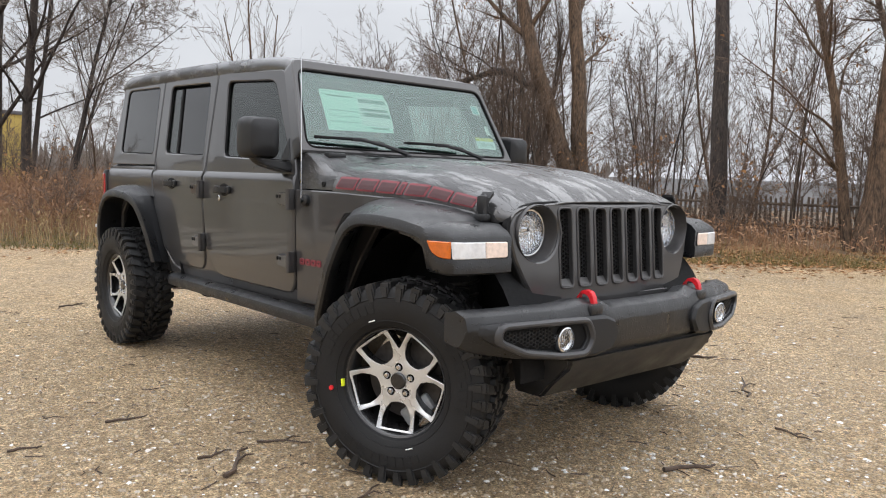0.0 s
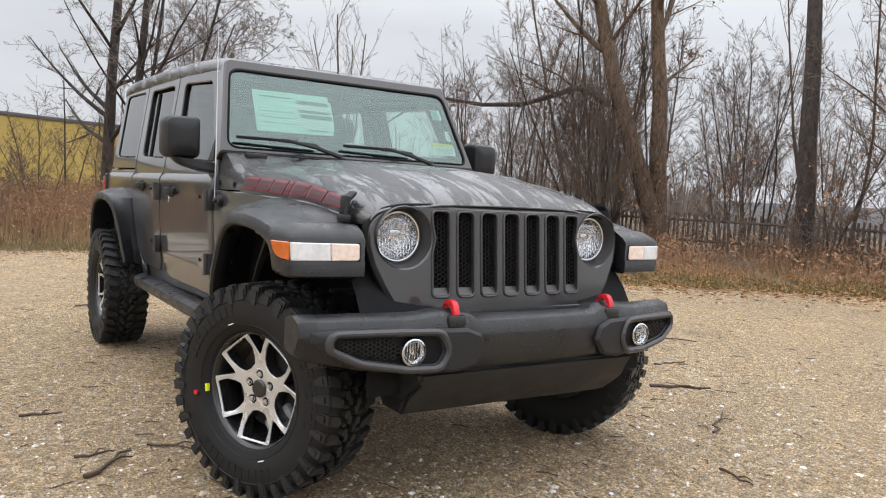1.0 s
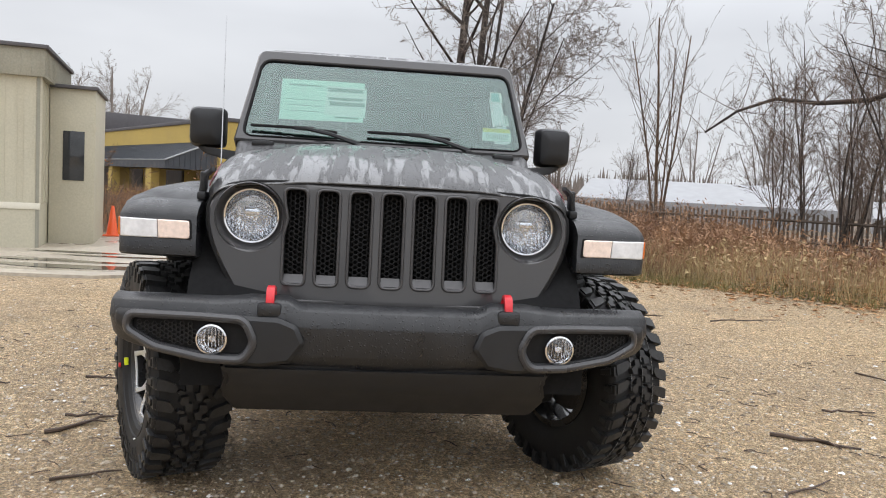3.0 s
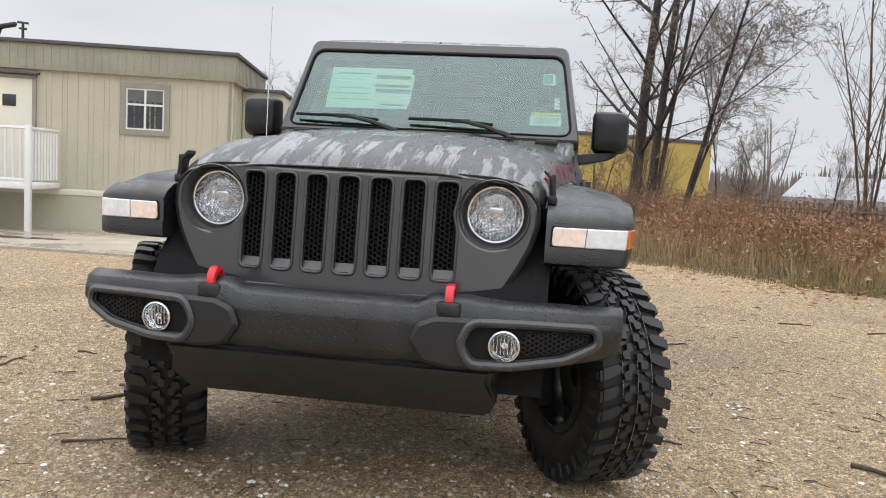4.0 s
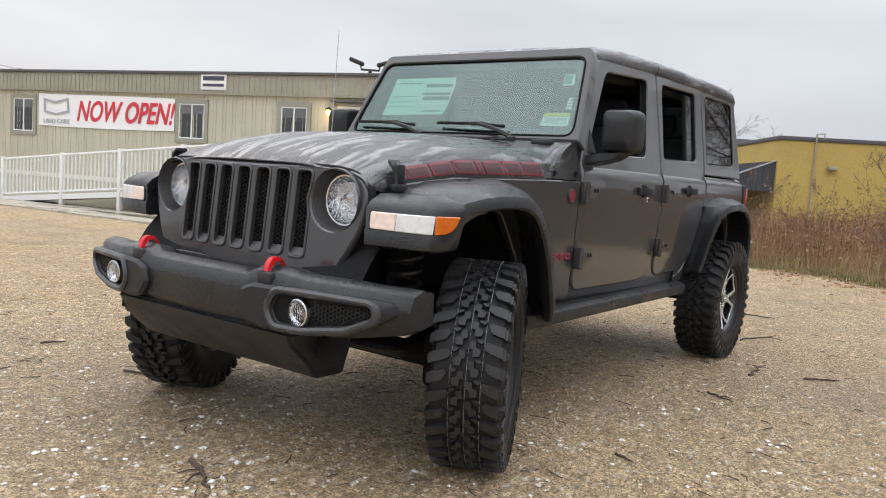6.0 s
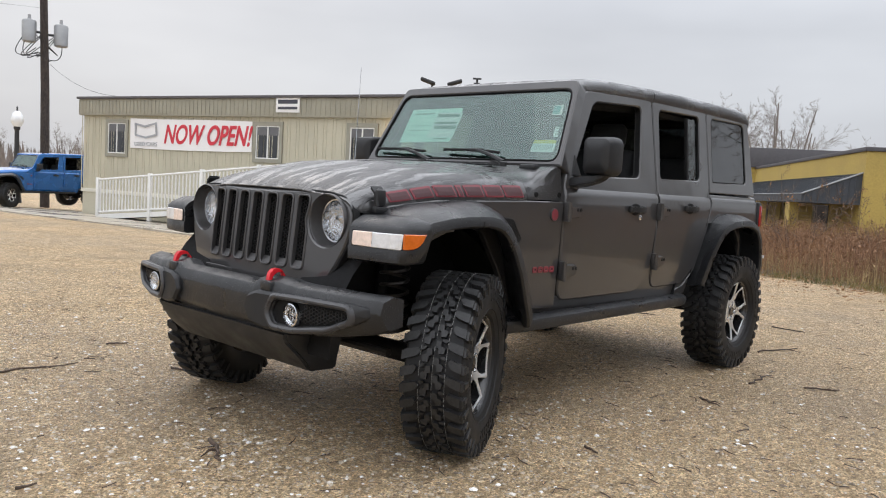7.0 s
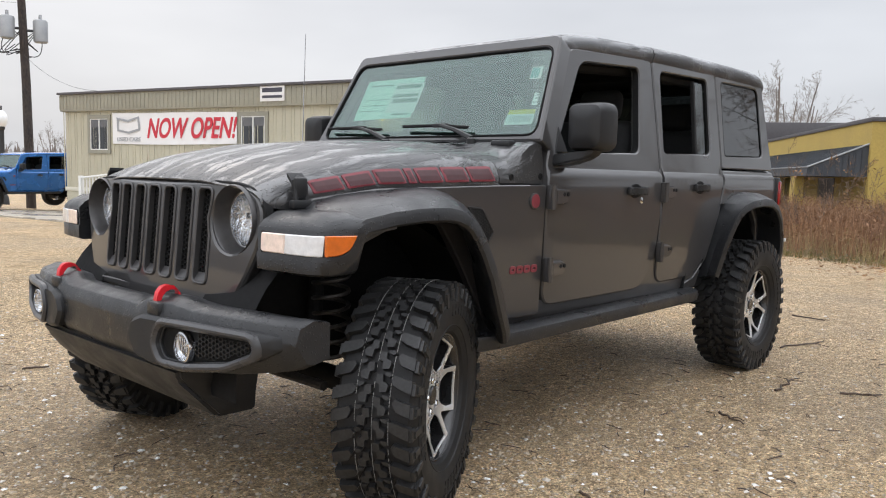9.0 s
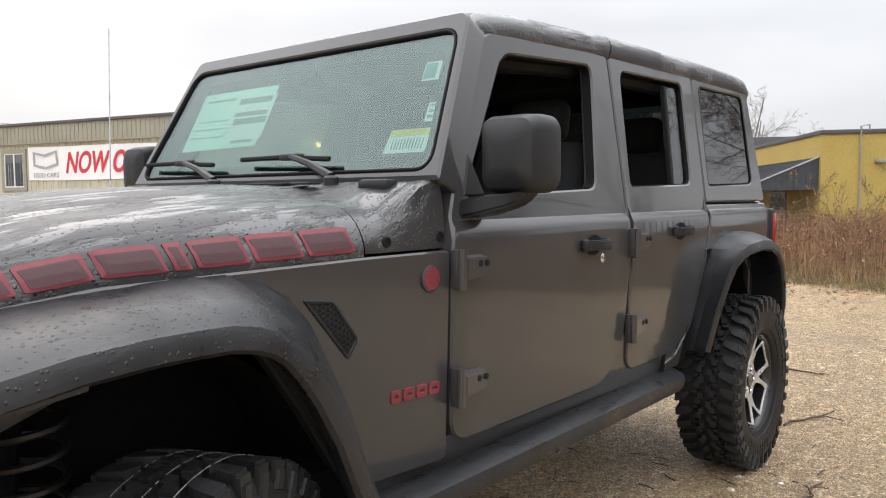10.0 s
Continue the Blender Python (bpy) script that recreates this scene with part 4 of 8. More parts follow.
hood_x = [-0.605, -0.5, -0.4, -0.3, -0.2, -0.1, 0.0, 0.08, 0.16, 0.24, 0.30, 0.36, 0.40, 0.425, 0.445, 0.458]
bm = B()
rows = loft(bm, [hood_row(x) for x in hood_x], closed=False)
low = loft(bm, [[p - Vector((0, 0, 0.02 - 0.016 * smooth(0.38, 0.455, x))) for p in hood_row(x)] for x in hood_x], closed=False)
for k in range(len(rows[0]) - 1):
    for i in (0, -1):
        bm.faces.new((rows[i][k], rows[i][k + 1], low[i][k + 1], low[i][k]))
for i in range(len(rows) - 1):
    for k in (0, -1):
        bm.faces.new((rows[i][k], rows[i + 1][k], low[i + 1][k], low[i][k]))
hood = part("hood", bm, M_paint_wet, suv, "wet clamshell hood with rain streaks", sharp=50)

# cowl between hood and windshield
def cowl_row(x):
    """The hood's section, squared up towards the windshield's foot."""
    w, c, e, k = 0.728 + 0.03 * (-0.62 - x), 1.280 + 0.03 * (-0.62 - x), 1.110, smooth(-0.66, -0.86, x)
    half = [(y * w, e + (c - e) * (z + (min(1.0, z * 3.0) - z) * k)) for y, z in HP]
    return [Vector((x, y, z)) for y, z in half] + [Vector((x, -y, z)) for y, z in half[-2::-1]]


bm = B()
loft(bm, [cowl_row(x) for x in (-0.613, -0.66, -0.70, -0.74, -0.78, -0.82, -0.858, -0.90)], closed=False)
part("cowl", bm, M_paint_wet, suv)
bm = B()
for k in range(9):
    box(bm, (-0.72, -0.4 + k * 0.1, 1.282), (0.05, 0.07, 0.006), 0.002)
part("cowl_vent", bm, M_plastic, suv, "black slotted cowl vent")

# windshield in its leaning frame
def ws(u, v, d):
    n = Vector((0.886, 0, 0.463))
    return Vector((-0.89 - 0.523 * (v - 1.317), u, v)) - n * d + n * 0.012


W_OUT = rounded([(-0.745, 1.286), (0.745, 1.286), (0.662, 1.772), (-0.662, 1.772)], [0.01, 0.01, 0.04, 0.04], 5)
W_IN = rounded([(-0.705, 1.312), (0.705, 1.312), (0.640, 1.716), (-0.640, 1.716)], 0.055, 6)
bm = B()
plate(bm, W_OUT, [W_IN], ws, 0.085, 0.008)
ws_frame = part("windshield_frame", bm, M_paint, suv)
bm = B()
plate(bm, shrink(W_IN, -0.003), [shrink(W_IN, 0.004)], lambda u, v, d: ws(u, v, d - 0.002), 0.03, 0.002)
part("gasket", bm, M_black, ws_frame, "black rubber gasket")
bm = B()
plate(bm, shrink(W_IN, -0.002), [], lambda u, v, d: ws(u, v, d + 0.008), 0.004, 0.0005)
pane = part("windshield", bm, M_windshield, suv, "greenish windshield with price sheets inside")
pane.visible_shadow = False
bm = B()
plate(bm, shrink(W_IN, -0.002), [rounded([(-0.662, 1.348), (0.662, 1.348), (0.612, 1.668), (-0.612, 1.668)], 0.05, 6)], lambda u, v, d: ws(u, v, d + 0.013), 0.001, 0.0003)
part("frit_band", bm, M_black, pane)


def sheet(name, pts, mat, d0, parent, label=""):
    bm = B()
    plate(bm, pts, [], lambda u, v, d: ws(u, v, d + d0), 0.0015, 0.0003)
    return part(name, bm, mat, parent, label)


sheet("price_sheet", [(-0.538, 1.413), (-0.115, 1.420), (-0.114, 1.632), (-0.536, 1.630)], M_paper, 0.0145, pane, "pale green price sheet")
for a, b, c, e in ((-0.30, -0.12, 1.575, 1.595), (-0.30, -0.12, 1.53, 1.545), (-0.29, -0.11, 1.50, 1.522), (-0.26, -0.14, 1.435, 1.443), (-0.50, -0.33, 1.596, 1.603), (-0.51, -0.32, 1.52, 1.523), (-0.515, -0.32, 1.49, 1.493), (-0.515, -0.32, 1.46, 1.463)):
    sheet("print_bar", [(a, c), (b, c), (b, e), (a, e)], M_print, 0.0135, pane)
sheet("white_panel", [(-0.315, 1.45), (-0.105, 1.445), (-0.10, 1.60), (-0.305, 1.606)], M_paper_white, 0.0140, pane)
sheet("yellow_tag", [(0.500, 1.366), (0.664, 1.366), (0.656, 1.433), (0.505, 1.433)], M_paper_white, 0.0140, pane, "white tag with a yellow header")
sheet("tag_header", [(0.504, 1.413), (0.658, 1.413), (0.656, 1.433), (0.505, 1.433)], M_yellow_ink, 0.0133, pane)
for k in range(11):
    u = 0.524 + k * 0.011
    sheet("tag_bar", [(u, 1.376), (u + 0.003, 1.376), (u + 0.003, 1.406), (u, 1.406)], M_dark_ink, 0.0133, pane)
sheet("side_tag", [(0.615, 1.452), (0.668, 1.452), (0.662, 1.508), (0.612, 1.508)], M_paper_white, 0.0140, pane)
for k in range(3):
    sheet("tag_bar", [(0.622, 1.462 + k * 0.016), (0.656, 1.462 + k * 0.016), (0.655, 1.47 + k * 0.016), (0.622, 1.47 + k * 0.016)], M_grey_ink, 0.0133, pane)
sheet("teal_tag", [(0.552, 1.575), (0.615, 1.575), (0.608, 1.632), (0.549, 1.632)], M_paper_white, 0.0140, pane)
sheet("tag_bar", [(0.555, 1.58), (0.60, 1.58), (0.596, 1.627), (0.553, 1.627)], M_teal_ink, 0.0133, pane)

# roof: two front panels and the rear shell
RP = [(0.664, 1.712), (0.668, 1.745), (0.660, 1.775), (0.640, 1.797), (0.600, 1.806), (0.45, 1.811), (0.22, 1.814), (0.006, 1.815)]


def gutter(x):
    return float(np.interp(x, [-3.5, -3.05, -2.63, -2.26, -1.93, -1.64, -1.21], [1.798, 1.792, 1.787, 1.778, 1.768, 1.752, 1.737]))


def roof_row(x):
    dz = float(np.interp(x, [-3.58, -3.52, -3.4, -1.5, -1.3, -1.19, -1.135], [-0.045, -0.020, -0.006, 0, -0.004, -0.020, -0.048]))
    dy = float(np.interp(x, [-3.58, -3.46, -1.9, -1.2], [-0.012, 0.0, 0.0, -0.006]))
    return [Vector((x, y + (dy if y > 0.3 else 0), gutter(x) + (z - 1.712) * 0.76 + dz)) for y, z in RP]


def shell(bm, rows_, s):
    top = [[Vector((p.x, s * p.y, p.z)) for p in r] for r in rows_]
    bot = [[Vector((p.x, s * p.y * 0.985, p.z - 0.03)) for p in r] for r in rows_]
    loft(bm, [t + b[::-1] for t, b in zip(top, bot)])


for s in (1, -1):
    bm = B()
    shell(bm, [roof_row(x) for x in (-1.135, -1.16, -1.19, -1.25, -1.35, -1.5, -1.75, -1.968)], s)
    part("roof_panel", bm, M_paint_wet, suv)
bm = B()
for s in (1, -1):
    shell(bm, [[Vector((p.x, p.y if p.y > 0.01 else 0.0, p.z)) for p in roof_row(x)] for x in (-1.976, -2.2, -2.6, -3.0, -3.35, -3.46, -3.51, -3.545, -3.57)], s)
bmesh.ops.remove_doubles(bm, verts=bm.verts, dist=0.0005)
part("hardtop", bm, M_paint_wet, suv)
bm = B()
box(bm, (-2.42, 0, 1.772), (2.2, 1.2, 0.012))
part("headliner", bm, M_headliner, suv)

# doors and side panels on both sides
FD = rounded([(-0.905, 0.580), (-1.785, 0.577), (-1.908, 0.72), (-1.932, 0.95), (-1.945, 1.20), (-1.955, 1.763), (-1.172, 1.723), (-0.918, 1.222), (-0.892, 1.10)], [0.085, 0.09, 0.14, 0, 0, 0.04, 0.05, 0.05, 0.03], 6)
FW = rounded([(-0.985, 1.245), (-1.735, 1.268), (-1.822, 1.705), (-1.262, 1.671)], [0.03, 0.045, 0.05, 0.06], 5)
RD = rounded([(-1.944, 0.588), (-2.41, 0.592), (-2.54, 0.69), (-2.668, 0.945), (-2.712, 1.09), (-2.737, 1.25), (-2.765, 1.782), (-1.967, 1.765), (-1.957, 1.20), (-1.944, 0.95)], [0.085, 0.09, 0.12, 0.10, 0.05, 0, 0.04, 0.04, 0, 0], 6)
RW = rounded([(-2.008, 1.276), (-2.598, 1.290), (-2.650, 1.730), (-2.050, 1.714)], [0.035, 0.045, 0.05, 0.05], 5)
QP = rounded([(-2.749, 1.212), (-3.585, 1.212), (-3.535, 1.792), (-2.777, 1.784)], [0.01, 0.02, 0.06, 0.01], 4)
QW = rounded([(-2.805, 1.288), (-3.425, 1.300), (-3.452, 1.750), (-2.850, 1.738)], [0.03, 0.04, 0.06, 0.04], 5)
FP = rounded([(-0.897, 0.545), (-0.885, 1.106), (-0.60, 1.103), (0.0, 1.086), (0.27, 1.052), (0.275, 1.02), (0.20, 1.0), (-0.05, 1.0), (-0.30, 0.95), (-0.42, 0.78), (-0.56, 0.56), (-0.60, 0.545)], 0.015, 2)
RQ = rounded([(-2.750, 1.200), (-2.724, 1.085), (-2.680, 0.94), (-2.552, 0.685), (-2.42, 0.580), (-2.30, 0.555), (-2.30, 0.52), (-2.47, 0.52), (-2.60, 0.86), (-2.70, 1.0), (-3.15, 1.0), (-3.30, 0.86), (-3.34, 0.62), (-3.59, 0.62), (-3.61, 1.0), (-3.595, 1.200)], 0.012, 2)
RK = [(-0.60, 0.49), (-2.44, 0.49), (-2.45, 0.60), (-2.40, 0.62), (-1.99, 0.62), (-1.96, 0.80), (-1.86, 0.80), (-1.74, 0.61), (-0.98, 0.61), (-0.86, 0.60), (-0.60, 0.54)]


def bar_loop(a, b, w):
    a, b = Vector(a), Vector(b)
    n = Vector((-(b - a).y, (b - a).x)).normalized() * w / 2
    return [tuple(a + n), tuple(b + n), tuple(b - n), tuple(a - n)]


def hinge(parent, x, z, s):
    y = side_y(x, z)
    bm = B()
    box(bm, (x + 0.055, s * (y + 0.012), z), (0.034, 0.03, 0.105), 0.006)
    tube(bm, [(x + 0.062, s * (y + 0.030), z - 0.052), (x + 0.062, s * (y + 0.030), z + 0.052)], 0.013, 10)
    loft(bm, [[Vector((x + 0.045, s * (y + q), z + w)) for q, w in ((0.0, -0.036), (0.034, -0.03), (0.034, 0.03), (0.0, 0.036))], [Vector((x - 0.055, s * (y + q), z + w)) for q, w in ((0.0, -0.034), (0.026, -0.022), (0.026, 0.026), (0.0, 0.034))]])
    bmesh.ops.bevel(bm, geom=[e for e in bm.edges if e.calc_length() > 0.05], offset=0.004, segments=2, affect="EDGES", clamp_overlap=True)
    ob = part("hinge", bm, M_paint, parent)
    for q in (-0.02, 0.012):
        b2 = B()
        lathe(b2, [(0.009, 0.0), (0.009, 0.004), (0.0, 0.005)], 8, Matrix.Translation((x - 0.03 + q, s * (y + 0.027), z + 0.012)) @ rot(-90 * s))
        part("hinge_bolt", b2, M_black, ob)


def handle(parent, x, z, s):
    y = side_y(x, z)
    bm = B()
    pts = [(x + 0.085, y + 0.006), (x + 0.07, y + 0.030), (x + 0.03, y + 0.043), (x - 0.03, y + 0.043), (x - 0.075, y + 0.032), (x - 0.09, y + 0.006)]
    loft(bm, [[Vector((px, s * (py - q), z + w)) for q, w in ((0, -0.016), (0, 0.016), (0.016, 0.018), (0.016, -0.018))] for px, py in pts])
    bmesh.ops.bevel(bm, geom=bm.edges[:], offset=0.005, segments=2, affect="EDGES", clamp_overlap=True)
    ob = part("handle", bm, M_plastic, parent, "black pull handle")
    bm = B()
    plate(bm, circle(x, z, 0.062, 24, 0.036), [], side_fn(s, 0.003), 0.01, 0.003)
    part("handle_cup", bm, M_black, ob)
    for hx in (0.075, -0.08):
        bm = B()
        box(bm, (x + hx, s * (y + 0.012), z), (0.035, 0.02, 0.042), 0.008)
        part("handle_base", bm, M_plastic, ob)


def seal(parent, win, s):
    bm = B()
    plate(bm, shrink(win, -0.001), [shrink(win, 0.016)], side_fn(s, -0.006), 0.03, 0.003)
    part("window_seal", bm, M_black, parent)


def glazing(name, loop, s, mat, parent, depth=0.018):
    bm = B()
    plate(bm, loop, [], side_fn(s, -depth), 0.004, 0.0005)
    ob = part(name, bm, mat, parent)
    ob.visible_shadow = False
    return ob


for s in (1, -1):
    fn = side_fn(s)
    bm = B()
    plate(bm, FP, [], fn, 0.03, 0.005, 0.08)
    front_panel = part("front_side_panel", bm, M_paint, suv)
    bm = B()
    plate(bm, FD, [FW], fn, 0.045, 0.006, 0.055, SHOULDER)
    fdoor = part("front_door", bm, M_paint, suv)
    seal(fdoor, FW, s)
    hinge(fdoor, -0.955, 1.055, s)
    hinge(fdoor, -0.962, 0.743, s)
    handle(fdoor, -1.650, 1.080, s)
    bm = B()
    lathe(bm, [(0.016, -0.005), (0.016, 0.004), (0.012, 0.006), (0, 0.006)], 14, Matrix.Translation((-1.712, s * side_y(-1.712, 1.032), 1.032)) @ rot(-90 * s))
    part("lock", bm, M_chrome, fdoor)
    bm = B()
    plate(bm, RD, [RW], fn, 0.045, 0.006, 0.055, SHOULDER)
    rdoor = part("rear_door", bm, M_paint, suv)
    seal(rdoor, RW, s)
    hinge(rdoor, -1.990, 1.072, s)
    hinge(rdoor, -1.985, 0.760, s)
    handle(rdoor, -2.395, 1.098, s)
    bm = B()
    plate(bm, bar_loop((-2.425, 1.283), (-2.485, 1.705), 0.022), [], side_fn(s, -0.008), 0.02, 0.003)
    part("window_divider", bm, M_black, rdoor)
    glazing("fixed_pane", [(-2.43, 1.283), (-2.595, 1.288), (-2.64, 1.706), (-2.49, 1.703)], s, M_sideglass, rdoor)
    if s < 0:
        glazing("pane", shrink(FW[::-1], -0.004) if area(FW) < 0 else shrink(FW, -0.004), s, M_sideglass, fdoor)
        glazing("pane", [(-2.01, 1.276), (-2.425, 1.285), (-2.485, 1.704), (-2.057, 1.692)], s, M_darkglass, rdoor)
    bm = B()
    plate(bm, RQ, [], fn, 0.03, 0.005, 0.08, SHOULDER)
    part("rear_side_panel", bm, M_paint, suv)
    bm = B()
    plate(bm, QP, [QW], fn, 0.04, 0.007, 0.08)
    quarter = part("hardtop_side", bm, M_paint, suv)
    bm = B()
    plate(bm, shrink(QW, -0.001), [shrink(QW, 0.012)], side_fn(s, -0.002), 0.02, 0.003)
    part("window_seal", bm, M_black, quarter)
    glazing("quarter_pane", shrink(QW, 0.004), s, M_darkglass, quarter, 0.008)
    bm = B()
    plate(bm, RK, [], side_fn(s, -0.009), 0.025, 0.004)
    part("rocker", bm, M_paint, suv)
    # tube step along the sill
    bm = B()
    st = [(-0.42, 0.80), (-0.46, 0.82), (-0.55, 0.834), (-2.27, 0.834), (-2.34, 0.82), (-2.37, 0.79)]
    loft(bm, [[Vector((x, s * (y + q), 0.498 + w)) for q, w in ((-0.11, 0.028), (-0.03, 0.034), (-0.004, 0.022), (0.002, 0.0), (-0.006, -0.03), (-0.03, -0.04), (-0.11, -0.034))] for x, y in st])
    part("rock_rail", bm, M_plastic_wet, suv, "black sill rail")
    for x in (-0.8, -1.3, -2.0):
        bm = B()
        tube(bm, [(x, s * 0.60, 0.47), (x, s * 0.78, 0.49)], 0.03, 8)
        part("rail_bracket", bm, M_under, suv)
    # cowl bolts
    for bx, bz in ((-0.685, 1.135), (-0.880, 1.140)):
        bm = B()
        lathe(bm, [(0.014, -0.006), (0.014, 0.003), (0.010, 0.004), (0.009, 0.001), (0, 0.001)], 14, Matrix.Translation((bx, s * (0.728 + 0.03 * (-0.62 - bx)), bz)) @ rot(-90 * s))
        part("cowl_bolt", bm, M_black, suv)
    # door mirror
    bm = B()
    prof = rounded([(-0.088, -0.102), (0.088, -0.102), (0.088, 0.102), (-0.088, 0.102)], [0.035, 0.045, 0.045, 0.03], 5)
    if s < 0:
        prof = [(-a, b) for a, b in prof]
    secs = []
    for x, k in ((-1.085, 0.93), (-1.07, 0.99), (-1.03, 1.0), (-0.985, 0.97), (-0.955, 0.86), (-0.940, 0.62), (-0.936, 0.3)):
        secs.append([Vector((x, s * 0.895 + a * k, 1.352 + b * k)) for a, b in prof])
    loft(bm, secs)
    mirror = part("mirror", bm, M_plastic, suv, "black door mirror housing")
    bm = B()
    plate(bm, [(s * 0.895 + a * 0.88, 1.352 + b * 0.88) for a, b in prof], [], lambda u, v, d: Vector((-1.087 - 0.002 + d, u, v)), 0.004, 0.001)
    part("mirror_glass", bm, M_chrome, mirror)
    bm = B()
    loft(bm, [[Vector((x, s * y, z)) for x, y, z in r] for r in (
        [(-0.96, 0.735, 1.235), (-1.06, 0.735, 1.235), (-1.07, 0.735, 1.185), (-0.95, 0.735, 1.185)],
        [(-0.955, 0.80, 1.243), (-1.05, 0.80, 1.243), (-1.055, 0.80, 1.192), (-0.945, 0.80, 1.195)],
        [(-0.965, 0.90, 1.252), (-1.05, 0.90, 1.252), (-1.045, 0.89, 1.215), (-0.965, 0.89, 1.215)],
        [(-0.98, 0.945, 1.262), (-1.045, 0.945, 1.262), (-1.045, 0.93, 1.238), (-0.985, 0.93, 1.238)])])
    bmesh.ops.bevel(bm, geom=bm.edges[:], offset=0.008, segments=2, affect="EDGES", clamp_overlap=True)
    part("mirror_arm", bm, M_plastic, mirror)
    bm = B()
    plate(bm, [(-0.975, 1.245), (-1.075, 1.247), (-1.02, 1.36)], [], side_fn(s, 0.004), 0.02, 0.004)
    part("mirror_sail", bm, M_plastic, mirror)
    # hood latch
    bm = B()
    loft(bm, [[Vector((x, s * (0.612 + q), z)) for x, z in ((0.345, z0), (0.285, z0), (0.285, z0 + 0.012), (0.345, z0 + 0.012))] for z0, q in ((1.02, 0.038), (1.07, 0.040), (1.10, 0.030), (1.122, 0.008))])
    box(bm, (0.315, s * 0.650, 1.085), (0.05, 0.02, 0.07), 0.008)
    box(bm, (0.315, s * 0.652, 1.035), (0.075, 0.03, 0.03), 0.008)
    tube(bm, [(0.335, s * 0.655, 1.045), (0.335, s * 0.645, 1.11), (0.315, s * 0.638, 1.118), (0.295, s * 0.645, 1.11), (0.295, s * 0.655, 1.045)], 0.009, 8)
    part("hood_latch", bm, M_plastic, suv, "black rubber hood latch")
    # hood bump stop at the cowl
    bm = B()
    box(bm, (-0.80, s * 0.592, 1.276), (0.05, 0.105, 0.03), 0.01)
    part("bump_stop", bm, M_plastic, suv)
    # tail lamp
    bm = B()
    box(bm, (-3.625, s * 0.735, 1.06), (0.07, 0.10, 0.22), 0.015)
    tail = part("tail_lamp", bm, M_plastic, suv, "tail lamp with black surround")
    bm = B()
    box(bm, (-3.635, s * 0.742, 1.06), (0.06, 0.10, 0.17), 0.012)
    part("tail_lens", bm, M_taillight, tail)

# tailgate and rear glass close the body
bm = B()
box(bm, (-3.585, 0, 0.90), (0.05, 1.46, 0.62), 0.02)
part("tailgate", bm, M_paint, suv)
bm = B()
loft(bm, [[Vector((x, -0.70, 1.21)), Vector((x, 0.70, 1.21)), Vector((x + 0.05, 0.64, 1.775)), Vector((x + 0.05, -0.64, 1.775))] for x in (-3.59, -3.58)])
part("rear_glass", bm, M_darkglass, suv).visible_shadow = False

# grille panel with seven slots and two lamp openings
def gr(u, v, d):
    return Vector((0.462 + (1.074 - v) * 0.096 - 0.10 * u * u - d, u, v))


half = [(0.0, 1.095), (0.30, 1.095), (0.47, 1.089), (0.545, 1.075), (0.587, 1.048), (0.608, 1.01), (0.610, 0.95), (0.590, 0.88), (0.550, 0.80), (0.510, 0.735), (0.475, 0.680), (0.440, 0.638), (0.395, 0.615), (0.20, 0.605), (0.0, 0.605)]
G_OUT = rounded(half[1:-1] + [(-a, b) for a, b in half[-2:0:-1]], 0.018, 3)


def slot(i, grow=0.0):
    c = (i - 3) * 0.1075
    w = 0.0375 + grow
    z0, z1 = 0.760 - grow, 1.077 + grow
    pts = rounded([(c - w, z0), (c + w, z0), (c + w, z1), (c - w, z1)], 0.024 + grow, 5)
    if i in (0, 6):
        sg = 1 if i == 6 else -1
        dense = rounded([(c - w, z0), (c + w, z0), (c + w, 0.86), (c + w, 0.92), (c + w, 0.978), (c + w, 1.03), (c + w, z1), (c - w, z1)] if sg > 0 else [(c - w, z0), (c + w, z0), (c + w, z1), (c - w, z1), (c - w, 1.03), (c - w, 0.978), (c - w, 0.92), (c - w, 0.86)], [0.024, 0.024, 0, 0, 0, 0, 0.024, 0.024] if sg > 0 else [0.024, 0.024, 0.024, 0.024, 0, 0, 0, 0], 5)
        lim = 0.125 - grow
        pts = []
        for a, b in dense:
            dz = b - 0.978
            if abs(dz) < lim and sg * a > c * sg:
                edge = 0.472 - math.sqrt(lim * lim - dz * dz)
                if sg * a > edge:
                    a = sg * edge
            pts.append((a, b))
    return pts


